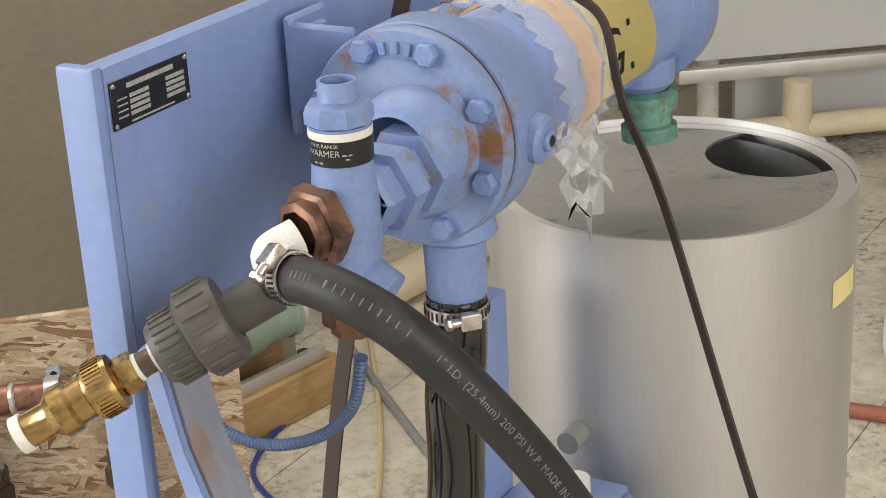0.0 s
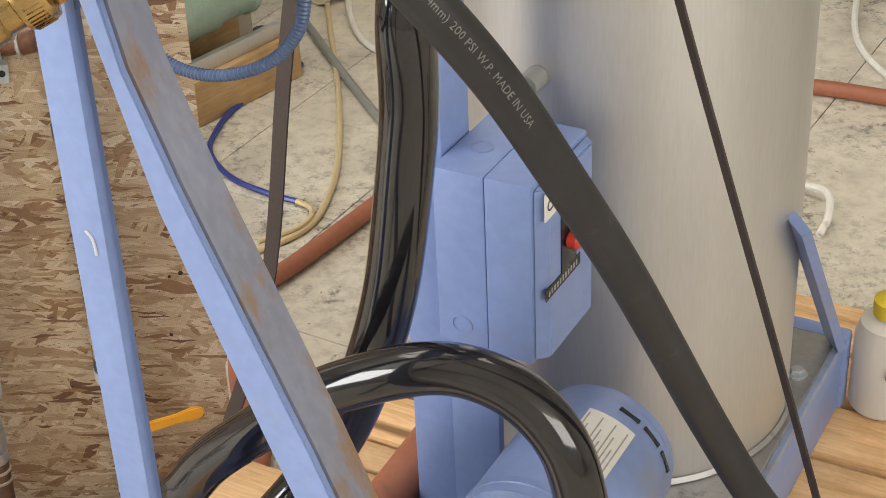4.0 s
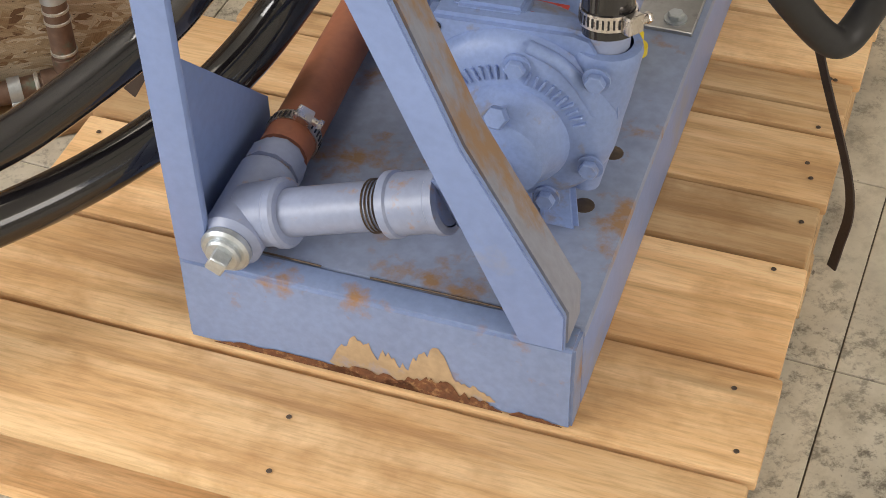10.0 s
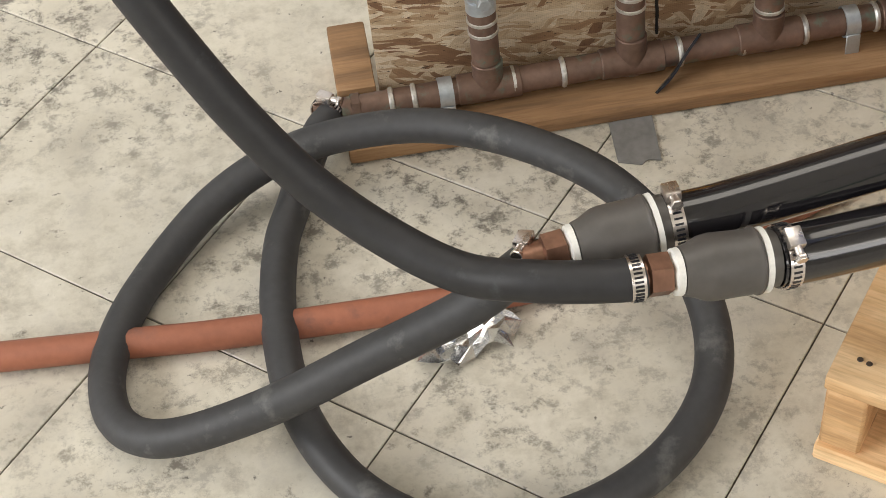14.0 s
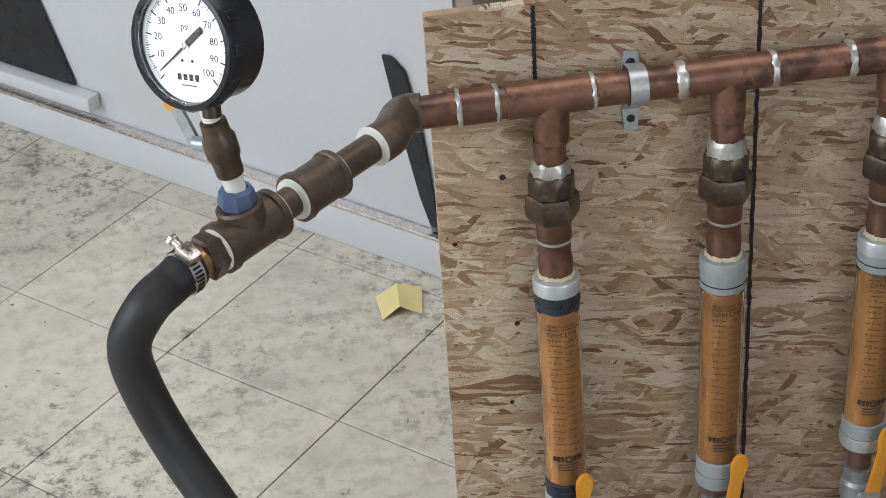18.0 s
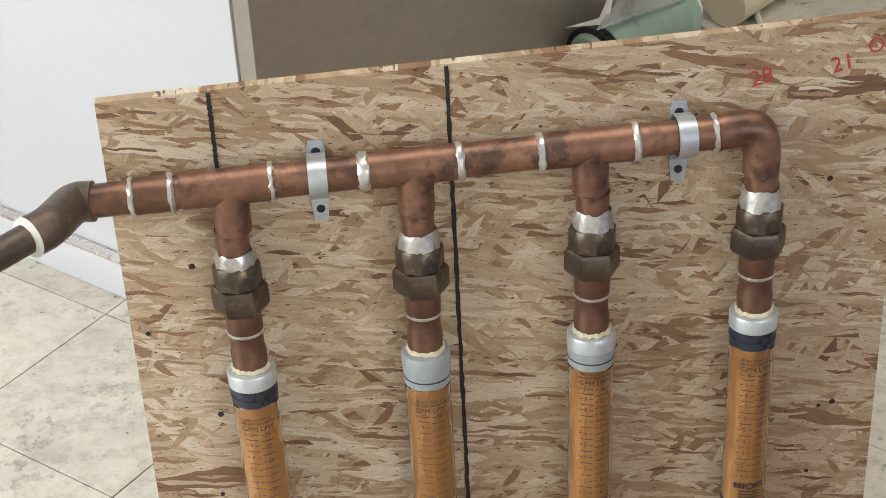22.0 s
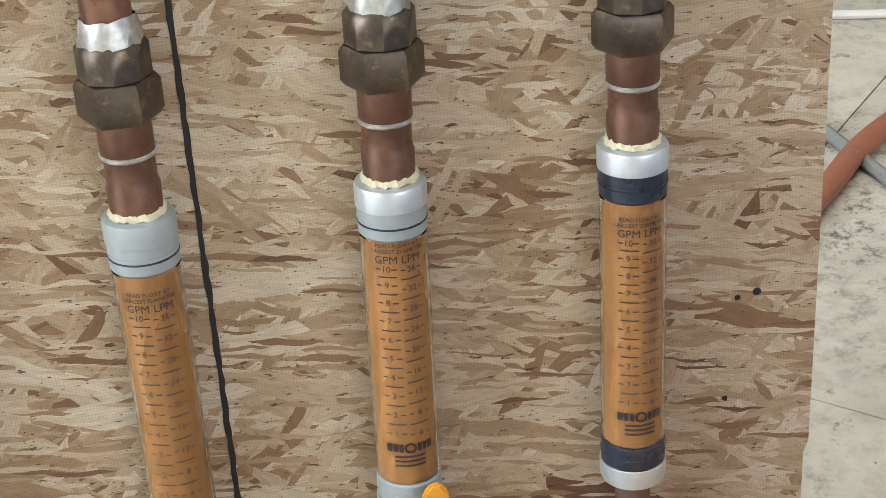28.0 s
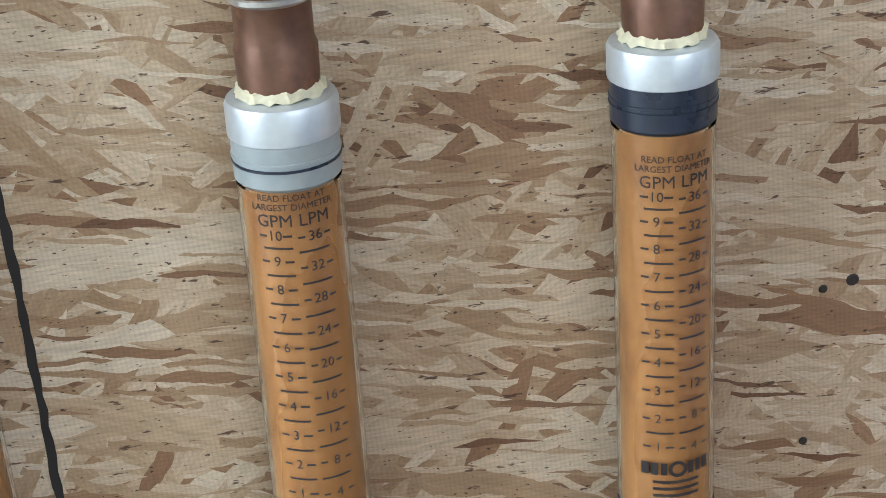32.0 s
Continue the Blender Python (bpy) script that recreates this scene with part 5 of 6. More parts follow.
sbox = thing("starter_box", "blue motor starter box with green and red buttons", "switch box", SKID @ Matrix.Translation((0.15, 0.40, 0.5)))


def bx(name, bm, material, parent, label=""):
    bm.transform(BX)
    return sk(name, bm, material, parent, label)


bx("body", box(0.095, 0.150, 0.352, 0.475, 0.478, 0.703, 0.003), BLUE, sbox)
bx("cover", box(0.1505, 0.200, 0.350, 0.477, 0.476, 0.705, 0.004), BLUE, sbox, "blue cover with a seam")
bx("cover_face", prism([(0.200, 0.352), (0.212, 0.365), (0.212, 0.462), (0.200, 0.475)], 0.480, 0.700, 0.002, Matrix(((1, 0, 0, 0), (0, 0, 1, 0), (0, 1, 0, 0), (0, 0, 0, 1)))), BLUE, sbox)
for p, way in (((0.122, 0.405, 0.7032), (0, 0, 1)), ((0.122, 0.3518, 0.505), (0, -1, 0))):
    bx("knockout", lathe([(0.0105, 0), (0.0115, 0), (0.0115, 0.0008), (0.0105, 0.0008), (0.0105, 0)], 24, axis_pose(p, way)), BLUE_DIRTY, sbox)
bx("button_plate", box(0.2115, 0.2135, 0.388, 0.422, 0.575, 0.665, 0.001), BLACK, sbox, "black button plate")
bx("start_button", rod((0.2133, 0.412, 0.630), (0.222, 0.412, 0.630), 0.0085, 16, bevel=0.001), GREEN_B, sbox, "green start button")
bx("stop_button", rod((0.2133, 0.404, 0.613), (0.226, 0.404, 0.613), 0.0105, 16, bevel=0.002), RED, sbox, "red stop button")
bx("sticker", box(0.2118, 0.2128, 0.3535, 0.376, 0.664, 0.697), LABEL_W, sbox, "white sticker with a round black mark")
bx("sticker_mark", lathe([(0.005, 0), (0.007, 0), (0.007, 0.0004), (0.005, 0.0004), (0.005, 0)], 20, axis_pose((0.2128, 0.365, 0.680), (1, 0, 0))), INK, sbox)
bx("code_strip", box(0.2118, 0.2128, 0.354, 0.432, 0.562, 0.577, 0, 1), PLATE, sbox)
bx("code_bars", merge(*(box(0.2127, 0.2132, 0.359 + 0.0062 * k, 0.362 + 0.0062 * k, 0.566, 0.573) for k in range(11))), PALE_INK, sbox)
bx("cable_gland", rod((0.16, 0.44, 0.705), (0.16, 0.44, 0.728), 0.014, 16, bevel=0.002), WHITE_TAPE, sbox)

# ---- stainless tank ----
TC = Vector((0.183, 0.708, 0))
tank = thing("stainless_tank", "tall brushed stainless cylinder tank with a cut lid", "tank", SKID @ Matrix.Translation((TC.x, TC.y, 0.23)))
RT, ZT = 0.196, 0.955
sk("base_plate", box(-0.178, 0.206, -0.222, 0.20, 0.2275, 0.2335, 0.001, 1, Matrix.Translation(TC)), DULL_STEEL, tank, "square stainless base plate")
for u, y in ((0.183, -0.202), (0.184, 0.104), (-0.165, -0.186)):
    sk("base_bolt", merge(lathe([(0, 0), (0.013, 0), (0.013, 0.002), (0, 0.002)], 16, Matrix.Translation(TC + Vector((u, y, 0.2335)))), hexagon(TC + Vector((u, y, 0.2355)), (0, 0, 1), 0.0095, 0.007)), ZINC, tank)
sk("weld_bead", lathe([(RT, 0.2335), (RT + 0.005, 0.2345), (RT + 0.001, 0.240)], 64, Matrix.Translation(TC)), DULL_STEEL, tank)
sk("shell", lathe([(RT, 0.234), (RT, ZT), (RT - 0.003, ZT), (RT - 0.003, 0.24)], 96, Matrix.Translation(TC)), STEEL, tank, "brushed stainless shell")
bm = bmesh.new()
pts, n = [], 96
cut = Vector((0.075, 0.122))
for k in range(n):
    a = 2 * math.pi * k / n
    p = Vector((math.cos(a), math.sin(a))) * (RT - 0.006)
    if (p - cut).length < 0.078:
        continue
    pts.append(p)
i0 = max(range(len(pts)), key=lambda i: (pts[i] - pts[i - 1]).length)
pts = pts[i0:] + pts[:i0]
a0, a1 = math.atan2(*(pts[-1] - cut).yx), math.atan2(*(pts[0] - cut).yx)
if a0 - a1 > 0:
    a0 -= 2 * math.pi
cand = [cut + 0.078 * Vector((math.cos(a), math.sin(a))) for a in np.linspace(a0, a1, 16)[1:-1]]
if cand[7].length > cut.length:
    cand = [cut + 0.078 * Vector((math.cos(a), math.sin(a))) for a in np.linspace(a0 + 2 * math.pi, a1, 16)[1:-1]]
ring = [bm.verts.new((p.x, p.y, ZT - 0.012)) for p in pts + cand]
f = bm.faces.new(ring)
ext = bmesh.ops.extrude_face_region(bm, geom=[f])
for w in ext["geom"]:
    if isinstance(w, bmesh.types.BMVert):
        w.co.z += 0.003
bmesh.ops.recalc_face_normals(bm, faces=bm.faces[:])
bm.transform(Matrix.Translation(TC))
sk("lid", bm, DULL_STEEL, tank, "dull grey lid with a round cut-out")
sk("lid_rim", lathe([(RT - 0.004, ZT - 0.011), (RT - 0.022, ZT - 0.0085), (RT - 0.022, ZT - 0.0075), (RT - 0.004, ZT - 0.0085)], 96, Matrix.Translation(TC)), STEEL, tank)
a = radians(-12)
bm = bmesh.new()
vs = [[bm.verts.new(TC + Vector(((RT + 0.0006) * math.cos(t), (RT + 0.0006) * math.sin(t), z))) for z in (0.845, 0.875)] for t in np.linspace(a, a + 0.30, 6)]
for p, q in zip(vs, vs[1:]):
    bm.faces.new((p[0], q[0], q[1], p[1]))
sk("side_label", bm, PAPER_Y, tank, "peeling tan label")
sk("liner", lathe([(RT - 0.030, 0.70), (RT - 0.030, ZT - 0.014)], 64, Matrix.Translation(TC)), DULL_STEEL, tank)
sk("side_port", rod(TC + Vector((-0.02, -RT, 0.735)), TC + Vector((-0.02, -RT - 0.028, 0.735)), 0.012, 16), GREY_TUBE, tank)

# ---- heat exchanger ----
HC = Vector((0.172, 0.200, 1.152))
hx = thing("heat_exchanger", "blue cast heat exchanger shell with a bolted head", "heat exchanger", SKID @ Matrix.Translation(HC))
sk("head", lathe([(0.0, -0.026), (0.045, -0.024), (0.060, -0.017), (0.066, -0.009), (0.086, -0.008), (0.088, -0.004), (0.088, 0.006), (0.086, 0.0065)], 48, Matrix.Translation(HC) @ FRONT), RUSTY_CAST, hx, "rust-streaked domed head")
sk("gasket", lathe([(0.0845, 0.0065), (0.0872, 0.0068), (0.0872, 0.0098), (0.0845, 0.010)], 48, Matrix.Translation(HC) @ FRONT), IRON, hx)
sk("shell", lathe([(0.086, 0.0102), (0.089, 0.011), (0.089, 0.045), (0.074, 0.085), (0.066, 0.12), (0.064, 0.42), (0.068, 0.43), (0.080, 0.435), (0.080, 0.462), (0.04, 0.47), (0, 0.47)], 48, Matrix.Translation(HC) @ FRONT), CAST, hx, "tapering blue shell")
for k in range(8):
    a = radians(20 + 45 * k)
    p = HC + Vector((0.0755 * math.sin(a), -0.008, 0.0755 * math.cos(a)))
    sk("head_bolt", merge(hexagon(p, (0, -1, 0), 0.0098, 0.009), lathe([(0, 0), (0.0125, 0), (0.0125, 0.002), (0, 0.002)], 16, axis_pose(p + Vector((0, 0.001, 0)), (0, -1, 0)))), CAST, hx)
for k in range(5):
    sk("cast_bar", box(-0.003, 0.003, -0.0115, -0.0085, -0.005, 0.005, 0.0006, 1, Matrix.Translation(HC) @ Matrix.Rotation(radians(-12 + 9 * k), 4, "Y") @ Matrix.Translation((0, 0, 0.073))), CAST, hx)
sk("inlet_boss", lathe([(0.046, 0), (0.044, 0.022), (0.036, 0.034), (0.030, 0.036)], 28, axis_pose(HC + Vector((0.020, -0.028, 0.005)), (0.05, -1, 0.05))), CAST, hx)
sk("side_boss", merge(rod(HC + Vector((0.080, 0.045, -0.004)), HC + Vector((0.097, 0.045, -0.006)), 0.020, 20, bevel=0.003), rod(HC + Vector((0.095, 0.045, -0.006)), HC + Vector((0.101, 0.045, -0.006)), 0.009, 14, bevel=0.001)), CAST, hx)
sk("boss_socket", rod(HC + Vector((0.1005, 0.045, -0.006)), HC + Vector((0.1015, 0.045, -0.006)), 0.005, 6), BLACK, hx)
sk("outlet_neck", lathe([(0.030, 0), (0.034, 0.012), (0.036, 0.022), (0.031, 0.026), (0.0262, 0.028), (0.0250, 0.085)], 12, axis_pose(HC + Vector((0.012, 0.040, -0.070)), (0, 0, -1))), CAST, hx, "blue outlet reducer under the shell")
sk("bracket", merge(box(-0.125, -0.060, 0.02, 0.03, 0.0, 0.075, 0.003, 1, Matrix.Translation(HC)), box(-0.128, -0.118, 0.02, 0.075, -0.02, 0.080, 0.003, 1, Matrix.Translation(HC))), BLUE, hx, "blue mounting bracket")
sk("bracket_bolt", hexagon(HC + Vector((-0.118, 0.05, 0.060)), (1, 0, 0), 0.012, 0.010), CAST, hx)
sk("drain_fitting", lathe([(0.022, 0), (0.030, 0.004), (0.030, 0.018), (0.024, 0.020), (0.024, 0.034), (0.028, 0.036), (0.028, 0.05)], 14, axis_pose(HC + Vector((0.03, 0.40, -0.072)), (0.05, 0, -1))), VERDIGRIS, hx, "green verdigris-crusted fitting")
sk("collar_casting", lathe([(0.02, 0), (0.032, 0.005), (0.030, 0.03), (0.02, 0.04)], 16, axis_pose(HC + Vector((0.025, 0.40, -0.035)), (0.05, 0, -1))), CAST, hx)
band = thing("packing_band", "tan packing band round the heat exchanger", "band", SKID @ Matrix.Translation(HC + Vector((0, 0.2, 0))))
sk("band", lathe([(0.0662, 0.168), (0.0695, 0.169), (0.0695, 0.200), (0.0662, 0.201)], 48, Matrix.Translation(HC) @ FRONT), TAN_BAND, band)
card = thing("lot_card", "yellow lot card lettered G1 in black", "sign", SKID @ Matrix.Translation(HC + Vector((0.03, 0.26, 0.06))))
bm = bmesh.new()
vs = [[bm.verts.new(HC + Vector((0.0672 * math.sin(t), y, 0.0672 * math.cos(t)))) for y in (0.208, 0.335)] for t in np.linspace(0.6, 2.05, 12)]
for p, q in zip(vs, vs[1:]):
    bm.faces.new((p[0], q[0], q[1], p[1]))
bmesh.ops.solidify(bm, geom=bm.faces[:], thickness=0.0008)
sk("card", bm, PAPER_Y, card)
bm = lettering("G1", 0.068, Matrix(), 0.0001)
for w in bm.verts:
    a = 1.50 + (-w.co.y) / 0.069
    w.co = HC + Vector((0.0688 * math.sin(a), 0.256 + w.co.x, 0.0688 * math.cos(a)))
sk("card_letters", bm, INK, card, "black stencil letters")
wrap = thing("plastic_wrap", "crumpled clear plastic wrap round the shell", "plastic wrap", SKID @ Matrix.Translation(HC + Vector((0.05, 0.13, 0))))
rng = random.Random(21)
bm = bmesh.new()
rows = []
for i in range(10):
    y = 0.115 + 0.011 * i
    rows.append([bm.verts.new(HC + Vector(((0.072 + rng.uniform(0, 0.012)) * math.sin(t), y + rng.uniform(-0.006, 0.006), (0.072 + rng.uniform(0, 0.012)) * math.cos(t)))) for t in np.linspace(-1.2, 2.2, 34)])
for p, q in zip(rows, rows[1:]):
    for k in range(33):
        bm.faces.new((p[k], p[k + 1], q[k + 1], q[k]))
sk("wrap", bm, WRAP, wrap).visible_shadow = False
bm = bmesh.new()
rows = []
for i in range(9):
    f = i / 8
    rows.append([bm.verts.new(HC + Vector((0.060 + 0.022 * f + rng.uniform(-0.009, 0.009), 0.135 + 0.075 * k / 9 - 0.02 * f + rng.uniform(-0.007, 0.007), -0.030 - 0.075 * f + 0.02 * math.sin(k * 1.7) * f + rng.uniform(-0.006, 0.006)))) for k in range(10)])
for p, q in zip(rows, rows[1:]):
    for k in range(9):
        bm.faces.new((p[k], p[k + 1], q[k + 1], q[k]))
sk("wrap_tail", bm, WRAP, wrap).visible_shadow = False

# ---- mixing valve with unions ----
MV = Vector((0.194, 0.070, -0.013))
mv = thing("mixing_valve", "blue painted temperature mixing valve with copper unions", "valve", SKID @ Matrix.Translation((0.194, 0.07, 1.11)))
VX = Matrix.Translation(MV)
sk("body", lathe([(0.021, 1.088), (0.0235, 1.094), (0.0235, 1.115), (0.025, 1.130), (0.025, 1.160), (0.0232, 1.178), (0.0222, 1.188), (0.0222, 1.2185), (0.0, 1.2185)], 28, VX), CAST, mv)
sk("cap_hex", lathe([(0.0222, 1.2187), (0.0252, 1.220), (0.0252, 1.2285), (0.0228, 1.2335), (0.0150, 1.236)], 8, VX), CAST, mv)
sk("cap_neck", lathe([(0.0150, 1.235), (0.0142, 1.237), (0.0140, 1.2495), (0.0118, 1.2495), (0.0118, 1.237)], 24, VX), CAST, mv)
sk("label_band", lathe([(0.0224, 1.192), (0.0230, 1.192), (0.0230, 1.2105), (0.0224, 1.2105)], 32, VX), PLATE, mv, "black band lettered WARMER")
sk("label_edge", lathe([(0.0224, 1.2107), (0.0231, 1.2107), (0.0231, 1.2165), (0.0224, 1.2165)], 32, VX), LABEL_W, mv)


def on_valve(text, size, a0, z):
    bm = lettering(text, size, Matrix(), 0.0001)
    for w in bm.verts:
        a = a0 + w.co.x / 0.0233
        w.co = MV + Vector((0.0234 * math.sin(a), -0.0234 * math.cos(a), z + w.co.y))
    return bm


sk("label_words", merge(on_valve("TEMP. RANGE", 0.0038, -0.02, 1.2076), on_valve("WARMER", 0.0066, -0.06, 1.2022)), LABEL_W, mv)
sk("label_bars", merge(*(on_valve("-", 0.012, a, z) for a, z in ((-0.3, 1.196), (-0.1, 1.196), (0.66, 1.202), (0.84, 1.202), (0.76, 1.199)))), LABEL_W, mv)
sk("side_union", merge(lathe([(0.022, 0), (0.026, 0.004), (0.026, 0.02), (0.034, 0.021), (0.034, 0.040), (0.028, 0.043)], 6, axis_pose(MV + Vector((0.006, 0.012, 1.155)), (0.05, 1, 0.08))), lathe([(0.024, 0.040), (0.024, 0.055), (0.035, 0.056), (0.035, 0.074), (0.028, 0.077), (0.022, 0.095)], 6, axis_pose(MV + Vector((0.006, 0.012, 1.155)), (0.05, 1, 0.08)))), CAST, mv, "blue hexagon union to the exchanger head")
sk("copper_union", merge(hexagon(MV + Vector((-0.006, -0.016, 1.150)), (-0.25, -1, -0.10), 0.031, 0.018), lathe([(0.024, 0.018), (0.024, 0.026), (0.018, 0.028)], 8, axis_pose(MV + Vector((-0.006, -0.016, 1.150)), (-0.25, -1, -0.10)))), COPPER, mv, "brown copper hexagon union")
sk("lower_union", lathe([(0.020, 0), (0.024, -0.004), (0.024, -0.022), (0.018, -0.024), (0.018, -0.03)], 8, Matrix.Translation(MV + Vector((0, 0, 1.088)))), COPPER, mv)
sk("side_arm", rod(MV + Vector((0.0, 0.0, 1.115)), MV + Vector((0.035, 0.0, 1.095)), 0.014, 14), CAST, mv)
sk("white_elbow", tube([MV + Vector((-0.014, -0.042, 1.145)), MV + Vector((-0.024, -0.058, 1.139)), MV + Vector((-0.018, -0.068, 1.136)), MV + Vector((-0.004, -0.068, 1.135))], 0.0145, 16), WHITE_TAPE, mv, "white plastic elbow")
sk("cold_pipe", rod((0.162, 0.020, 1.093), (0.128, -0.009, 1.072), 0.017, 18), GREY_PVC, mv, "dark grey plastic pipe")
un = thing("pvc_union", "dark grey ribbed plastic pipe union", "pipe union", SKID @ Matrix.Translation((0.117, -0.02, 1.087)))
UW = Vector((-0.72, -0.62, -0.44)).normalized()
U0 = Vector((0.138, -0.001, 1.078))
sk("nut", lathe([(0.018, 0.0), (0.031, 0.002), (0.034, 0.006), (0.034, 0.030), (0.030, 0.033)], 28, axis_pose(U0, UW)), GREY_PVC, un)
sk("ribs", merge(*(box(0.033, 0.0355, -0.0016, 0.0016, 0.007, 0.029, 0.0005, 1, axis_pose(U0, UW) @ Matrix.Rotation(2 * math.pi * k / 16, 4, "Z")) for k in range(16))), GREY_PVC, un)
sk("tail", lathe([(0.027, 0.033), (0.027, 0.052), (0.022, 0.060), (0.012, 0.061)], 24, axis_pose(U0, UW)), GREY_PVC, un)
sk("tail_ribs", merge(*(box(0.0262, 0.0282, -0.001, 0.001, 0.036, 0.054, 0.0004, 1, axis_pose(U0, UW) @ Matrix.Rotation(2 * math.pi * k / 26, 4, "Z")) for k in range(26))), GREY_PVC, un)
sk("nipple", rod(U0 + UW * 0.058, U0 + UW * 0.080, 0.0095, 14), IRON, un)
sk("nipple_tape", merge(rod(U0 + UW * 0.060, U0 + UW * 0.064, 0.0118, 14), rod(U0 + UW * 0.075, U0 + UW * 0.078, 0.0108, 14)), WHITE_TAPE, un)
bq = thing("quick_coupler", "knurled yellow brass quick coupler", "coupler", SKID @ Matrix.Translation(U0 + UW * 0.1))
sk("hex_end", hexagon(U0 + UW * 0.078, UW, 0.0150, 0.016), BRASS, bq)
sk("sleeve", lathe([(0.014, 0.092), (0.0205, 0.094), (0.0215, 0.098), (0.0215, 0.112), (0.0205, 0.115), (0.0165, 0.117), (0.0165, 0.128), (0.0195, 0.131), (0.0195, 0.142), (0.016, 0.146), (0.013, 0.150), (0.013, 0.172), (0.0, 0.172)], 30, axis_pose(U0, UW)), BRASS, bq)
for k in range(40):
    sk("knurl", box(0.0212, 0.0223, -0.0008, 0.0008, 0.098, 0.112, 0, 1, axis_pose(U0, UW) @ Matrix.Rotation(2 * math.pi * k / 40, 4, "Z")), BRASS, bq)
sk("tape", rod(U0 + UW * 0.168, U0 + UW * 0.176, 0.0145, 16), WHITE_TAPE, bq)

# ---- hoses ----
def hose(name, pts, r, material, label, seg=16, sub=8, ribs=0.0, cat="hose"):
    t = thing(name, label, cat, base_at(pts[len(pts) // 2]))
    part("hose", inside(tube(pts, r, seg, sub, ribs), t), material, t)
    return t


VALU_LINE = [(0.779, -0.691, 1.114), (0.799, -0.722, 1.121), (0.826, -0.752, 1.117), (0.862, -0.771, 1.093), (0.903, -0.776, 1.045), (0.947, -0.767, 0.980), (0.992, -0.744, 0.896), (1.046, -0.714, 0.791), (1.093, -0.683, 0.689), (1.140, -0.656, 0.586), (1.197, -0.641, 0.473), (1.250, -0.628, 0.395), (1.295, -0.625, 0.346), (1.326, -0.617, 0.359), (1.354, -0.614, 0.418), (1.385, -0.607, 0.504)]
valu = hose("rubber_hose", VALU_LINE, 0.0165, RUBBER, "dull black rubber hose printed with pale lettering", 20)
hose_clamp(valu, (0.7879, -0.7054, 1.1185), (0.5185, -0.8185, 0.2474), 0.0174, (0.2, -0.8, 0.6), 0.012)
line = smooth_path(spline(VALU_LINE, 8))
cum = [0.0]
for a, b in zip(line, line[1:]):
    cum.append(cum[-1] + (b - a).length)


def on_hose(text, size, start):
    bm = lettering(text, size, Matrix(), 0.0001, align="LEFT", space=1.05)
    eye = Vector((0.815, -1.66, 1.55))
    for w in bm.verts:
        s = start + w.co.x
        i = max(0, min(len(line) - 2, int(np.searchsorted(cum, s)) - 1))
        f = (s - cum[i]) / (cum[i + 1] - cum[i])
        p, t = line[i].lerp(line[i + 1], f), (line[i + 1] - line[i]).normalized()
        out = (eye - p).normalized()
        out = (out - t * out.dot(t)).normalized()
        side = out.cross(t)
        a = w.co.y / 0.0166
        w.co = p + 0.0168 * (math.cos(a) * out + math.sin(a) * side)
    return bm


part("hose_print", inside(merge(on_hose("1\" I.D. (25.4mm) 200 PSI W.P. MADE IN USA", 0.0082, 0.140)), valu), PALE_INK, valu, "pale grey printed lettering")
part("maker_bars", inside(merge(*(on_hose("I", 0.0085, s) for s in (0.034, 0.038, 0.042, 0.046, 0.050, 0.062, 0.068, 0.074, 0.080, 0.086, 0.092, 0.098, 0.104, 0.110, 0.118))), valu), PALE_INK, valu)

drop = hose("drop_hose", [(0.927, -0.502, 1.004), (0.926, -0.504, 0.96), (0.919, -0.518, 0.915), (0.919, -0.503, 0.829), (0.909, -0.502, 0.746), (0.896, -0.495, 0.658), (0.878, -0.483, 0.581), (0.849, -0.441, 0.470), (0.805, -0.411, 0.378), (0.743, -0.425, 0.323), (0.666, -0.450, 0.288), (0.561, -0.473, 0.260), (0.440, -0.498, 0.251), (0.326, -0.508, 0.248), (0.280, -0.513, 0.252)], 0.0255, GLOSS_BLACK, "glossy black plastic-coated hose dropping from the exchanger", 20)
hose_clamp(drop, (0.927, -0.5025, 0.993), (0, 0.01, -1), 0.0258, (0.2, -1, 0), 0.012)
hose_clamp(drop, (0.2893, -0.5124, 0.2515), (0.9901, 0.1118, -0.0844), 0.0258, (-0.2, -0.3, 1), 0.012)
arch = hose("pump_outlet_hose", [(1.023, -0.691, 0.480), (1.024, -0.686, 0.504), (1.024, -0.682, 0.541), (1.011, -0.668, 0.594), (0.979, -0.642, 0.630), (0.932, -0.615, 0.643), (0.879, -0.590, 0.629), (0.816, -0.556, 0.591), (0.766, -0.522, 0.539), (0.714, -0.482, 0.477), (0.671, -0.460, 0.417), (0.574, -0.461, 0.357), (0.492, -0.467, 0.322), (0.348, -0.459, 0.279), (0.252, -0.457, 0.258), (0.204, -0.458, 0.255)], 0.0232, GLOSS_BLACK, "glossy black hose arching from the pump outlet", 20)
hose_clamp(arch, (1.0237, -0.6876, 0.4954), (0.0694, 0.1894, 0.9794), 0.0236, (0.4, -1, 0), 0.014)
hose_clamp(arch, (0.2115, -0.4575, 0.2556), (0.9974, 0.0155, 0.0700), 0.0236, (-0.6, 0.2, 1), 0.012)


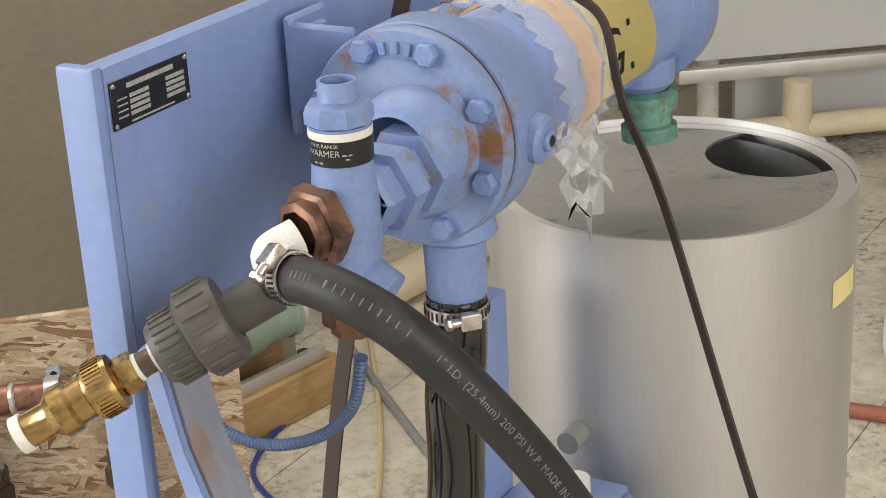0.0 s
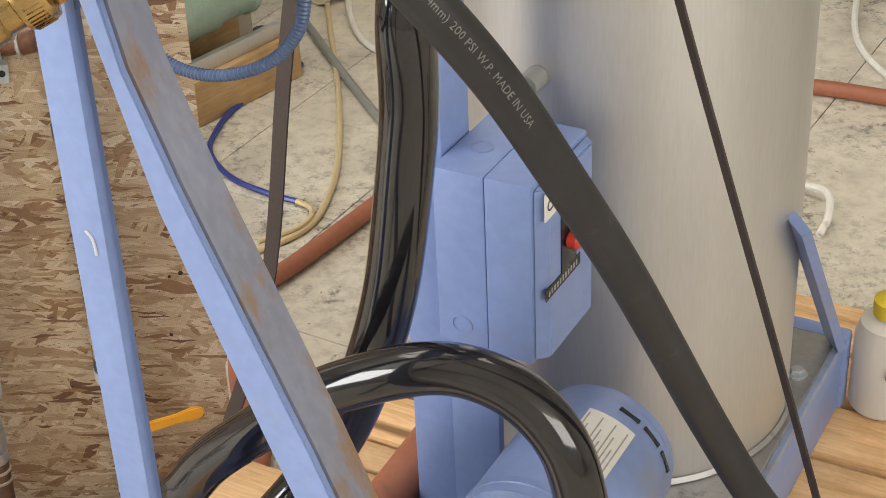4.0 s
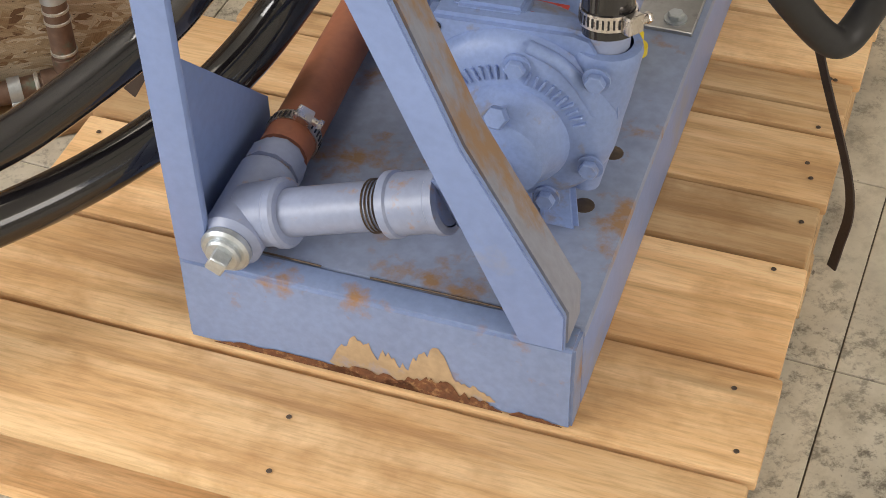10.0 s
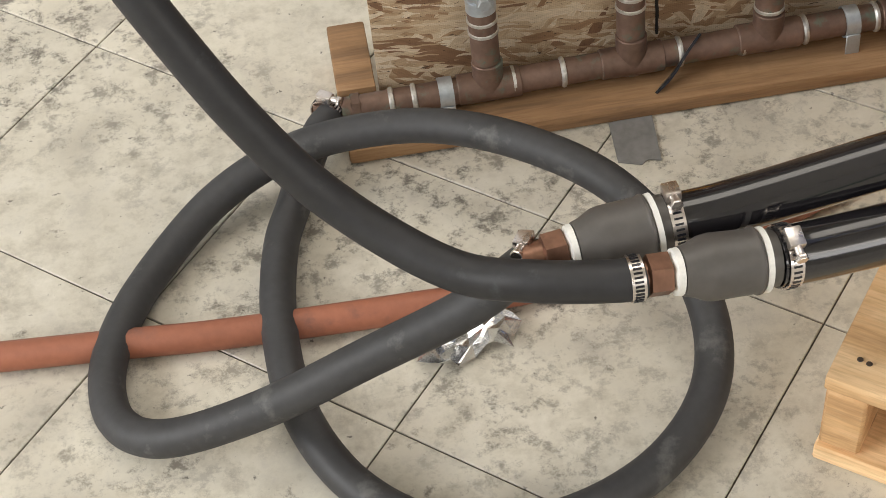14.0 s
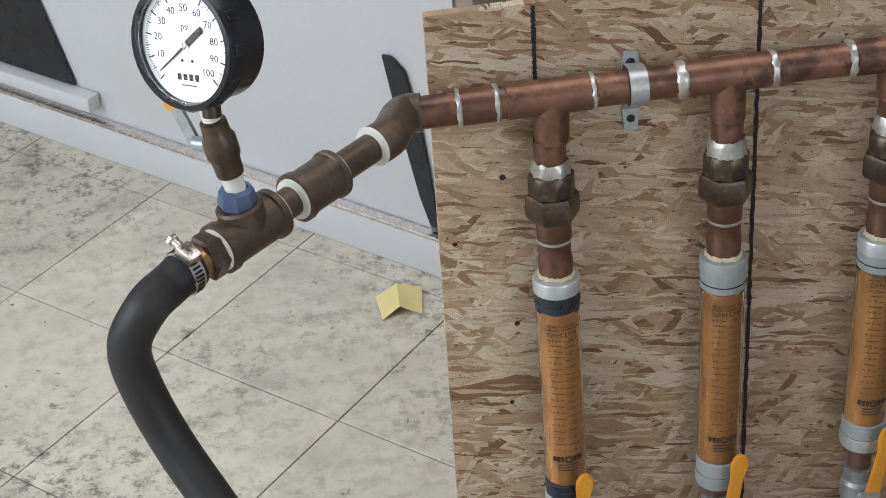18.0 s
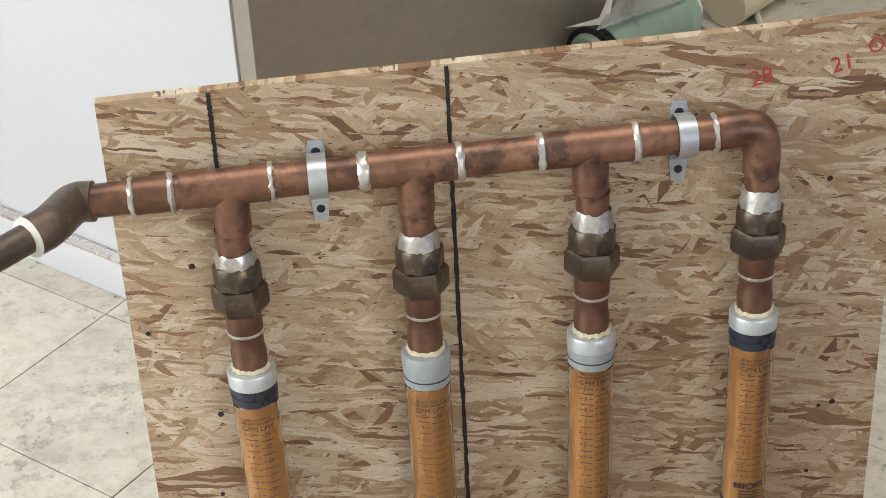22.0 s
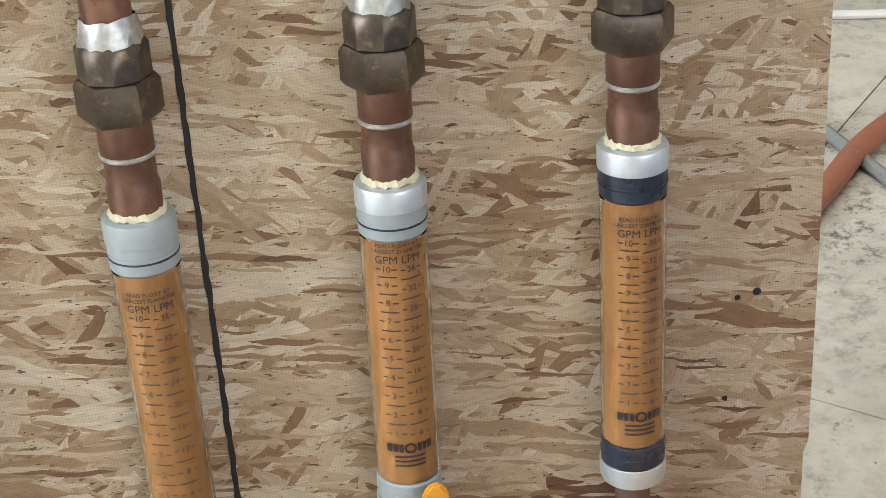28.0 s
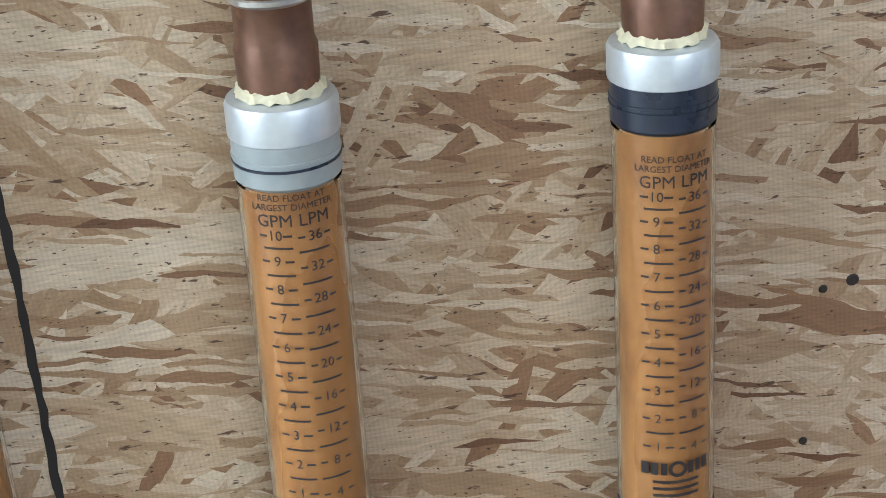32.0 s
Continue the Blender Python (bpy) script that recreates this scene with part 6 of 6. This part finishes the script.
def coupling(p0, p1, label):
    """A rubber reducer between barbed ends, with tape and a bronze nipple."""
    t = thing("hose_coupling", label, "coupling", base_at((Vector(p0) + Vector(p1)) / 2))
    d = (Vector(p1) - Vector(p0))
    n = d.length
    m = axis_pose(p0, d)
    put = lambda name, prof, mat, seg=24: part(name, inside(lathe(prof, seg, m), t), mat, t)
    put("nipple", [(0.013, 0), (0.0135, n * 0.15), (0.0135, n * 0.2)], COPPER)
    put("hexagon", [(0.013, n * 0.14), (0.0185, n * 0.16), (0.0185, n * 0.30), (0.013, n * 0.32)], COPPER, 6)
    put("thread_tape", [(0.013, n * 0.31), (0.0195, n * 0.33), (0.0200, n * 0.37), (0.013, n * 0.39)], WHITE_TAPE)
    put("reducer", [(0.013, n * 0.37), (0.0205, n * 0.38), (0.0225, n * 0.44), (0.0270, n * 0.52), (0.0280, n * 0.58), (0.0270, n * 0.84), (0.0285, n * 0.86), (0.0280, n * 0.88), (0.020, n * 0.885)], GREY_PVC)
    put("end_tape", [(0.02, n * 0.885), (0.0270, n * 0.89), (0.0275, n * 0.93), (0.02, n * 0.935)], WHITE_TAPE)
    put("barb", [(0.022, n * 0.93), (0.0238, n * 0.94), (0.0238, n)], GREY_PVC)
    return t


coupling((0.1532, -0.5194, 0.2643), (0.2802, -0.5134, 0.2523), "dark plastic reducing coupling wrapped with white tape")
coupling((0.0794, -0.4696, 0.2491), (0.2044, -0.4576, 0.2551), "dark plastic reducing coupling wrapped with white tape")
ga = hose("gauge_hose", [HOSE0, HOSE0 + WAY * 0.014, HOSE0 + WAY * 0.030 + Vector((0, 0, -0.003)), (-0.252, -0.242, 0.688), (-0.272, -0.245, 0.655), (-0.270, -0.242, 0.611), (-0.250, -0.258, 0.558), (-0.216, -0.297, 0.511), (-0.174, -0.341, 0.446), (-0.126, -0.376, 0.368), (-0.067, -0.408, 0.293), (0.019, -0.468, 0.253), (0.086, -0.502, 0.259), (0.150, -0.519, 0.263), (0.170, -0.519, 0.263)], 0.0178, RUBBER, "dull black rubber hose rising to the gauge arm", 18)
hose_clamp(ga, HOSE0 + WAY * 0.010, WAY, 0.0180, (0.2, -0.4, 1), 0.012)
hose_clamp(ga, (0.163, -0.519, 0.263), (0.9992, 0.0237, -0.0315), 0.0180, (0, 0.3, -1), 0.012)
coil = hose("coiled_hose", [(0.094, -0.462, 0.240), (0.080, -0.459, 0.228), (0.032, -0.457, 0.185), (-0.059, -0.453, 0.136), (-0.161, -0.445, 0.077), (-0.256, -0.428, 0.035), (-0.303, -0.389, 0.019), (-0.313, -0.331, 0.019), (-0.295, -0.263, 0.019), (-0.255, -0.193, 0.019), (-0.190, -0.132, 0.037), (-0.115, -0.107, 0.061), (-0.040, -0.109, 0.079), (0.047, -0.137, 0.097), (0.130, -0.198, 0.112), (0.203, -0.274, 0.112), (0.254, -0.350, 0.074), (0.264, -0.424, 0.047), (0.237, -0.492, 0.032), (0.170, -0.550, 0.023), (0.075, -0.579, 0.020), (-0.020, -0.564, 0.019), (-0.090, -0.504, 0.020), (-0.132, -0.409, 0.020), (-0.141, -0.300, 0.021), (-0.130, -0.200, 0.021), (-0.110, -0.145, 0.025), (-0.092, -0.098, 0.031), (-0.074, -0.058, 0.036), (-0.058, -0.036, 0.037)], 0.0185, GREY_RUBBER, "dusty grey rubber hose coiled on the floor", 16)
hose_clamp(coil, (0.088, -0.461, 0.236), (0.8606, -0.4591, 0.2205), 0.0187, (-0.3, 0.3, 1), 0.012)
hose_clamp(coil, bpt(-0.060, low_s(-0.05), DL), (0.6, 0.8, 0), 0.0187, (-0.5, -0.6, 1), 0.010)
gh = hose("green_hose", [(0.332, -1.046, 0.016), (0.352, -1.030, 0.13), (0.385, -1.005, 0.30), (0.4135, -0.983, 0.45), (0.442, -0.961, 0.60), (0.4705, -0.939, 0.75), (0.499, -0.917, 0.90), (0.528, -0.895, 1.05), (0.566, -0.866, 1.25)], 0.0126, GREEN_HOSE, "green corrugated hose hanging upright", 16, 90, 0.0016)
hose("floor_hose", [(-0.60, -0.265, 0.016), (-0.312, -0.288, 0.016), (-0.194, -0.298, 0.016), (0.0, -0.304, 0.016), (0.121, -0.304, 0.016), (0.30, -0.285, 0.016), (0.459, -0.230, 0.016), (0.570, -0.160, 0.016), (0.665, -0.075, 0.016), (0.735, 0.03, 0.016), (0.762, 0.13, 0.016), (0.742, 0.24, 0.016), (0.746, 0.396, 0.016), (0.778, 0.513, 0.016), (0.868, 0.603, 0.016), (1.015, 0.757, 0.016), (1.136, 0.896, 0.016), (1.320, 1.014, 0.016), (1.624, 1.103, 0.016), (1.890, 0.987, 0.016), (2.100, 0.838, 0.016)], 0.0155, TERRACOTTA, "red-brown rubber hose lying along the floor", 14)

# ---- straps, small things on the floor ----
def band_thing(name, pts, w, material, label, cat):
    t = thing(name, label, cat, base_at(pts[-1]))
    part("webbing", inside(tube(pts, 0, 4, 6, flat=(w, 0.0022)), t), material, t)
    return t


band_thing("tie_down_strap", [(1.045, -0.427, 1.232), (1.068, -0.450, 1.210), (1.078, -0.466, 1.145), (1.107, -0.488, 1.063), (1.149, -0.543, 0.882), (1.195, -0.546, 0.722), (1.252, -0.542, 0.530), (1.321, -0.565, 0.275), (1.363, -0.601, 0.107), (1.358, -0.605, 0.028), (1.350, -0.609, -0.006)], 0.013, STRAP, "brown-black webbing strap tying the machine to the pallet", "strap")
band_thing("tie_down_strap", [(0.918, -0.342, 1.230), (0.887, -0.341, 1.101), (0.852, -0.348, 0.947), (0.823, -0.346, 0.791), (0.785, -0.313, 0.537), (0.702, -0.240, 0.266), (0.649, -0.183, 0.129)], 0.017, STRAP, "brown-black webbing strap tying the machine to the pallet", "strap")

foil = thing("foil_scrap", "crumpled silver foil scrap on the floor", "foil", base_at((0.04, -0.345, 0)))
rng = random.Random(8)
bm = bmesh.new()
rows = []
for i in range(9):
    row = []
    for j in range(7):
        x, y = -0.066 + 0.132 * i / 8, -0.038 + 0.076 * j / 6
        k = 1 - 0.45 * abs(j / 3 - 1) * rng.random() - 0.2 * abs(i / 4 - 1)
        row.append(bm.verts.new((x * k + rng.uniform(-0.004, 0.004), y * k + 0.018 * math.sin(x * 40) * 0.5 + rng.uniform(-0.004, 0.004), 0.002 + rng.random() * 0.024)))
    rows.append(row)
for a, b in zip(rows, rows[1:]):
    for k in range(6):
        bm.faces.new((a[k], a[k + 1], b[k + 1])), bm.faces.new((a[k], b[k + 1], b[k]))
part("foil", bm, FOIL, foil, smooth=False)

dt = thing("duct_tape_strip", "grey duct tape strip stuck to the floor", "tape", base_at((0.26, -0.11, 0)))
pts = [(0.241, -0.078), (0.290, -0.074), (0.284, -0.146), (0.270, -0.142), (0.262, -0.148), (0.238, -0.139)]
bm = prism(pts, 0.0006, 0.0022, 0, Matrix(((1, 0, 0, 0), (0, 0, 1, 0), (0, 1, 0, 0), (0, 0, 0, 1))))
bmesh.ops.recalc_face_normals(bm, faces=bm.faces[:])
part("tape", inside(bm, dt), DUCT, dt, smooth=False)
nt_ = thing("paper_note", "folded yellow paper note lying on the floor", "paper", base_at((-0.02, 0.66, 0)))
bm = bmesh.new()
for quad in (((-0.052, 0.692, 0.004), (-0.019, 0.704, 0.016), (-0.019, 0.648, 0.014), (-0.046, 0.634, 0.003)), ((-0.019, 0.704, 0.016), (0.018, 0.702, 0.006), (0.012, 0.640, 0.002), (-0.019, 0.648, 0.014))):
    bm.faces.new([bm.verts.new(q) for q in quad])
bmesh.ops.remove_doubles(bm, verts=bm.verts[:], dist=0.0005)
bmesh.ops.solidify(bm, geom=bm.faces[:], thickness=0.0006)
part("note", inside(bm, nt_), PAPER_Y, nt_, smooth=False)

bottle = thing("squeeze_bottle", "milky plastic squeeze bottle with a yellow spout cap", "bottle", base_at((1.569, -0.096, 0.1180)))
part("body", lathe([(0, 0.001), (0.040, 0.001), (0.044, 0.006), (0.044, 0.110), (0.038, 0.130), (0.022, 0.140), (0.020, 0.146), (0, 0.146)], 32), BOTTLE, bottle)
part("cap", lathe([(0.021, 0.142), (0.0245, 0.143), (0.0245, 0.163), (0.014, 0.170), (0.008, 0.176), (0, 0.176)], 28), YELLOW, bottle, "yellow spout cap")
part("spout", tube([(0, 0, 0.172), (0.002, 0, 0.20), (0.006, 0, 0.215), (0.012, -0.002, 0.222)], 0.006, 10), YELLOW, bottle)
part("label_bars", merge(*(box(-0.02 + k * 0.008, -0.016 + k * 0.008, -0.0448, -0.0438, 0.072, 0.086) for k in range(4))), INK, bottle)

# ---- thin tubes and conduit ----
hose("flexible_conduit", [(0.841, -0.554, 0.981), (0.832, -0.543, 0.933), (0.805, -0.519, 0.896), (0.762, -0.484, 0.874), (0.725, -0.455, 0.878), (0.697, -0.435, 0.909), (0.680, -0.425, 0.966), (0.678, -0.428, 1.036)], 0.0056, CONDUIT, "blue-grey ribbed flexible conduit looping under the valve", 12, 26, 0.0012, cat="conduit")
hose("blue_tube", [(0.933, 1.360, 0.006), (0.794, 1.205, 0.006), (0.741, 1.090, 0.006), (0.733, 1.010, 0.006), (0.766, 0.916, 0.006), (0.824, 0.847, 0.006), (0.872, 0.806, 0.006)], 0.0055, BLUE_TUBE, "thin dark blue plastic tube on the floor", 8, cat="tube")
hose("tan_tube", [(0.712, 0.639, 0.006), (0.778, 0.650, 0.006), (0.879, 0.708, 0.006), (0.929, 0.811, 0.006), (0.963, 0.959, 0.006), (0.993, 1.228, 0.006), (1.008, 1.527, 0.006), (1.028, 1.834, 0.006)], 0.006, TAN_TUBE, "thin tan vinyl tube curling over the floor", 8, cat="tube")
hose("tan_tube", [(0.872, 0.806, 0.006), (0.894, 0.777, 0.006), (0.889, 0.732, 0.012), (0.859, 0.698, 0.014), (0.796, 0.674, 0.013)], 0.005, TAN_TUBE, "thin tan vinyl tube curling over the floor", 8, cat="tube")
hose("grey_cable", [(0.938, 1.653, 0.009), (0.969, 1.508, 0.009), (1.007, 1.302, 0.009), (1.059, 1.052, 0.009), (1.099, 0.853, 0.009), (1.151, 0.625, 0.009)], 0.009, GREY_TUBE, "grey power cable on the floor", 8, cat="cable")
for pts in ([(2.670, 2.078, 0.007), (2.263, 1.637, 0.007), (2.127, 1.396, 0.007), (2.039, 1.159, 0.007), (2.050, 0.928, 0.007)], [(1.684, 0.692, 0.007), (1.733, 0.631, 0.02), (1.755, 0.581, 0.03), (1.736, 0.524, 0.02), (1.708, 0.490, 0.007)], [(1.328, 2.086, 0.007), (1.159, 1.862, 0.007), (1.069, 1.716, 0.007), (1.094, 1.365, 0.007), (1.413, 1.258, 0.007)]):
    hose("clear_tube", pts, 0.007, LABEL_W, "milky clear tube lying on the floor", 8, cat="tube")
hose("floor_pipe", [(0.992, 1.660, 0.05), (1.213, 1.871, 0.05), (1.519, 2.163, 0.05), (1.963, 2.619, 0.05)], 0.048, surface("cream_drain_pipe", (0.68, 0.60, 0.44), 0.45, vary=0.1, big=6), "cream plastic drain pipe lying on the floor", 16, cat="pipe")

# ---- green pump on its crate ----
CR = Matrix.Translation((0.760, 1.270, 0)) @ Matrix.Rotation(radians(40), 4, "Z")
crate = thing("wood_skid", "rough pine timber block under the green pump", "wood block", CR)
part("timber", box(-0.17, 0.16, -0.075, -0.005, 0.001, 0.095, 0.004), CRATE, crate)
part("timber", box(-0.17, 0.16, 0.10, 0.17, 0.001, 0.095, 0.004), CRATE, crate)
frame_ = thing("steel_stand", "bare grey steel angle frame on the timbers", "frame", CR @ Matrix.Translation((0, 0, 0.0955)))
part("rail", box(-0.16, 0.13, -0.06, -0.045, 0.0, 0.03, 0.002), STEEL, frame_)
part("rail", box(-0.16, 0.13, 0.14, 0.155, 0.0, 0.03, 0.002), STEEL, frame_)
part("side", box(-0.16, -0.145, -0.044, 0.139, 0.0, 0.10, 0.002), STEEL, frame_)
part("foot", rod((0.11, -0.02, 0.0), (0.11, -0.02, 0.012), 0.016, 14), BLACK, frame_)
gp = thing("green_pump", "sage green cast pump with a white outlet cap", "pump", CR @ Matrix.Translation((0, 0.03, 0.13)))
part("barrel", lathe([(0.0, -0.13), (0.040, -0.128), (0.046, -0.12), (0.046, -0.10), (0.054, -0.095), (0.054, 0.02), (0.047, 0.03), (0.047, 0.10), (0.052, 0.105), (0.052, 0.12), (0.03, 0.124)], 28, Matrix.Translation((0, 0, 0.05)) @ Matrix.Rotation(radians(90), 4, "Y")), SAGE, gp)
part("outlet_cap", rod((0.12, 0, 0.05), (0.15, 0, 0.05), 0.034, 20, bevel=0.004), LABEL_W, gp)
part("black_ring", lathe([(0.047, 0), (0.056, 0.002), (0.056, 0.02), (0.047, 0.022)], 24, Matrix.Translation((-0.12, 0, 0.05)) @ Matrix.Rotation(radians(90), 4, "Y")), BLACK, gp)
part("valve_stem", merge(rod((-0.04, 0, 0.09), (-0.02, -0.01, 0.145), 0.010, 12), rod((-0.05, -0.01, 0.145), (0.01, -0.01, 0.145), 0.012, 12)), BRONZE, gp)
part("wrap_flap", prism([(-0.14, 0.12), (-0.02, 0.20), (0.06, 0.16), (0.10, 0.09), (-0.05, 0.11)], -0.03, -0.028), WRAP, gp)
card2 = thing("paper_sheet", "white paper sheet propped on the pump", "paper", base_at((0.650, 1.180, 0)))
part("sheet", inside(prism([(0.0, 0.25), (0.055, 0.262), (0.085, 0.335), (0.07, 0.25)], 0.0, 0.001, 0, Matrix.Translation((0.605, 1.200, 0.0))), card2), LABEL_W, card2)

# ---- pale appliance and pipework far behind ----
def away(bm):
    bm.transform(Matrix.Translation((0.195, 0.45, 0)))
    return bm


far = thing("white_appliance", "pale sheet-metal appliance on steel legs", "machine", base_at((2.3, 2.2, 0)))
part("body", inside(away(box(1.80, 3.2, 2.0, 2.9, 0.30, 1.3, 0.02)), far), WHITE, far)
part("shelf", inside(away(box(1.75, 3.2, 1.96, 1.995, 0.255, 0.295, 0.006)), far), STEEL, far)
part("lower_panel", inside(away(box(1.95, 3.2, 2.10, 2.13, 0.03, 0.25, 0.004)), far), WHITE, far)
for x in (1.86, 3.1):
    part("leg", inside(away(rod((x, 2.06, 0.001), (x, 2.06, 0.299), 0.03, 16)), far), LABEL_W, far)
pp = thing("drain_pipework", "cream plastic drain pipes under the appliance", "pipework", base_at((2.1, 1.95, 0)))
part("run", inside(away(rod((1.70, 1.93, 0.12), (2.7, 1.93, 0.12), 0.034, 18)), pp), bpy.data.materials["cream_drain_pipe"], pp)
part("riser", inside(away(rod((2.07, 1.93, 0.10), (2.07, 1.93, 0.25), 0.040, 18)), pp), bpy.data.materials["cream_drain_pipe"], pp)
part("saddle", inside(away(box(2.0, 2.14, 1.89, 1.97, 0.001, 0.09, 0.005)), pp), LABEL_W, pp)

# ---- floor tiles, each its own piece ----
P = 0.305
shared = bpy.data.meshes.new("tile")
bmt = box(0.0009, P - 0.0009, 0.0009, P - 0.0009, -0.003, 0.0, 0.0007, 1)
bmt.to_mesh(shared)
bmt.free()
shared.materials.append(TILE)
for i in range(-6, 9):
    for j in range(-7, 9):
        c = GRID @ Vector(((i + 0.5) * P, (j + 0.5) * P, 0))
        if -1.6 < c.x < 2.6 and -1.3 < c.y < 2.7:
            ob = new("tile", shared)
            ob.parent = floor
            ob.matrix_local = GRID @ Matrix.Translation((i * P, j * P, 0))
bmr = bmesh.new()
for i in range(-24, 28):
    for j in range(-24, 28):
        c = GRID @ Vector(((i + 0.5) * P, (j + 0.5) * P, 0))
        inner = -6 <= i < 9 and -7 <= j < 9 and -1.6 < c.x < 2.6 and -1.3 < c.y < 2.7
        if not inner and -3.56 < c.x < 5.16 and -4.16 < c.y < 4.56:
            q = [GRID @ Vector((i * P + a, j * P + b, -0.0002)) for a, b in ((0.001, 0.001), (P - 0.001, 0.001), (P - 0.001, P - 0.001), (0.001, P - 0.001))]
            bmr.faces.new([bmr.verts.new(p) for p in q])
rest = part("tile_field", bmr, TILE, floor, smooth=False)
tagged(rest, "worn cream vinyl tiles further off", kind="stuff")
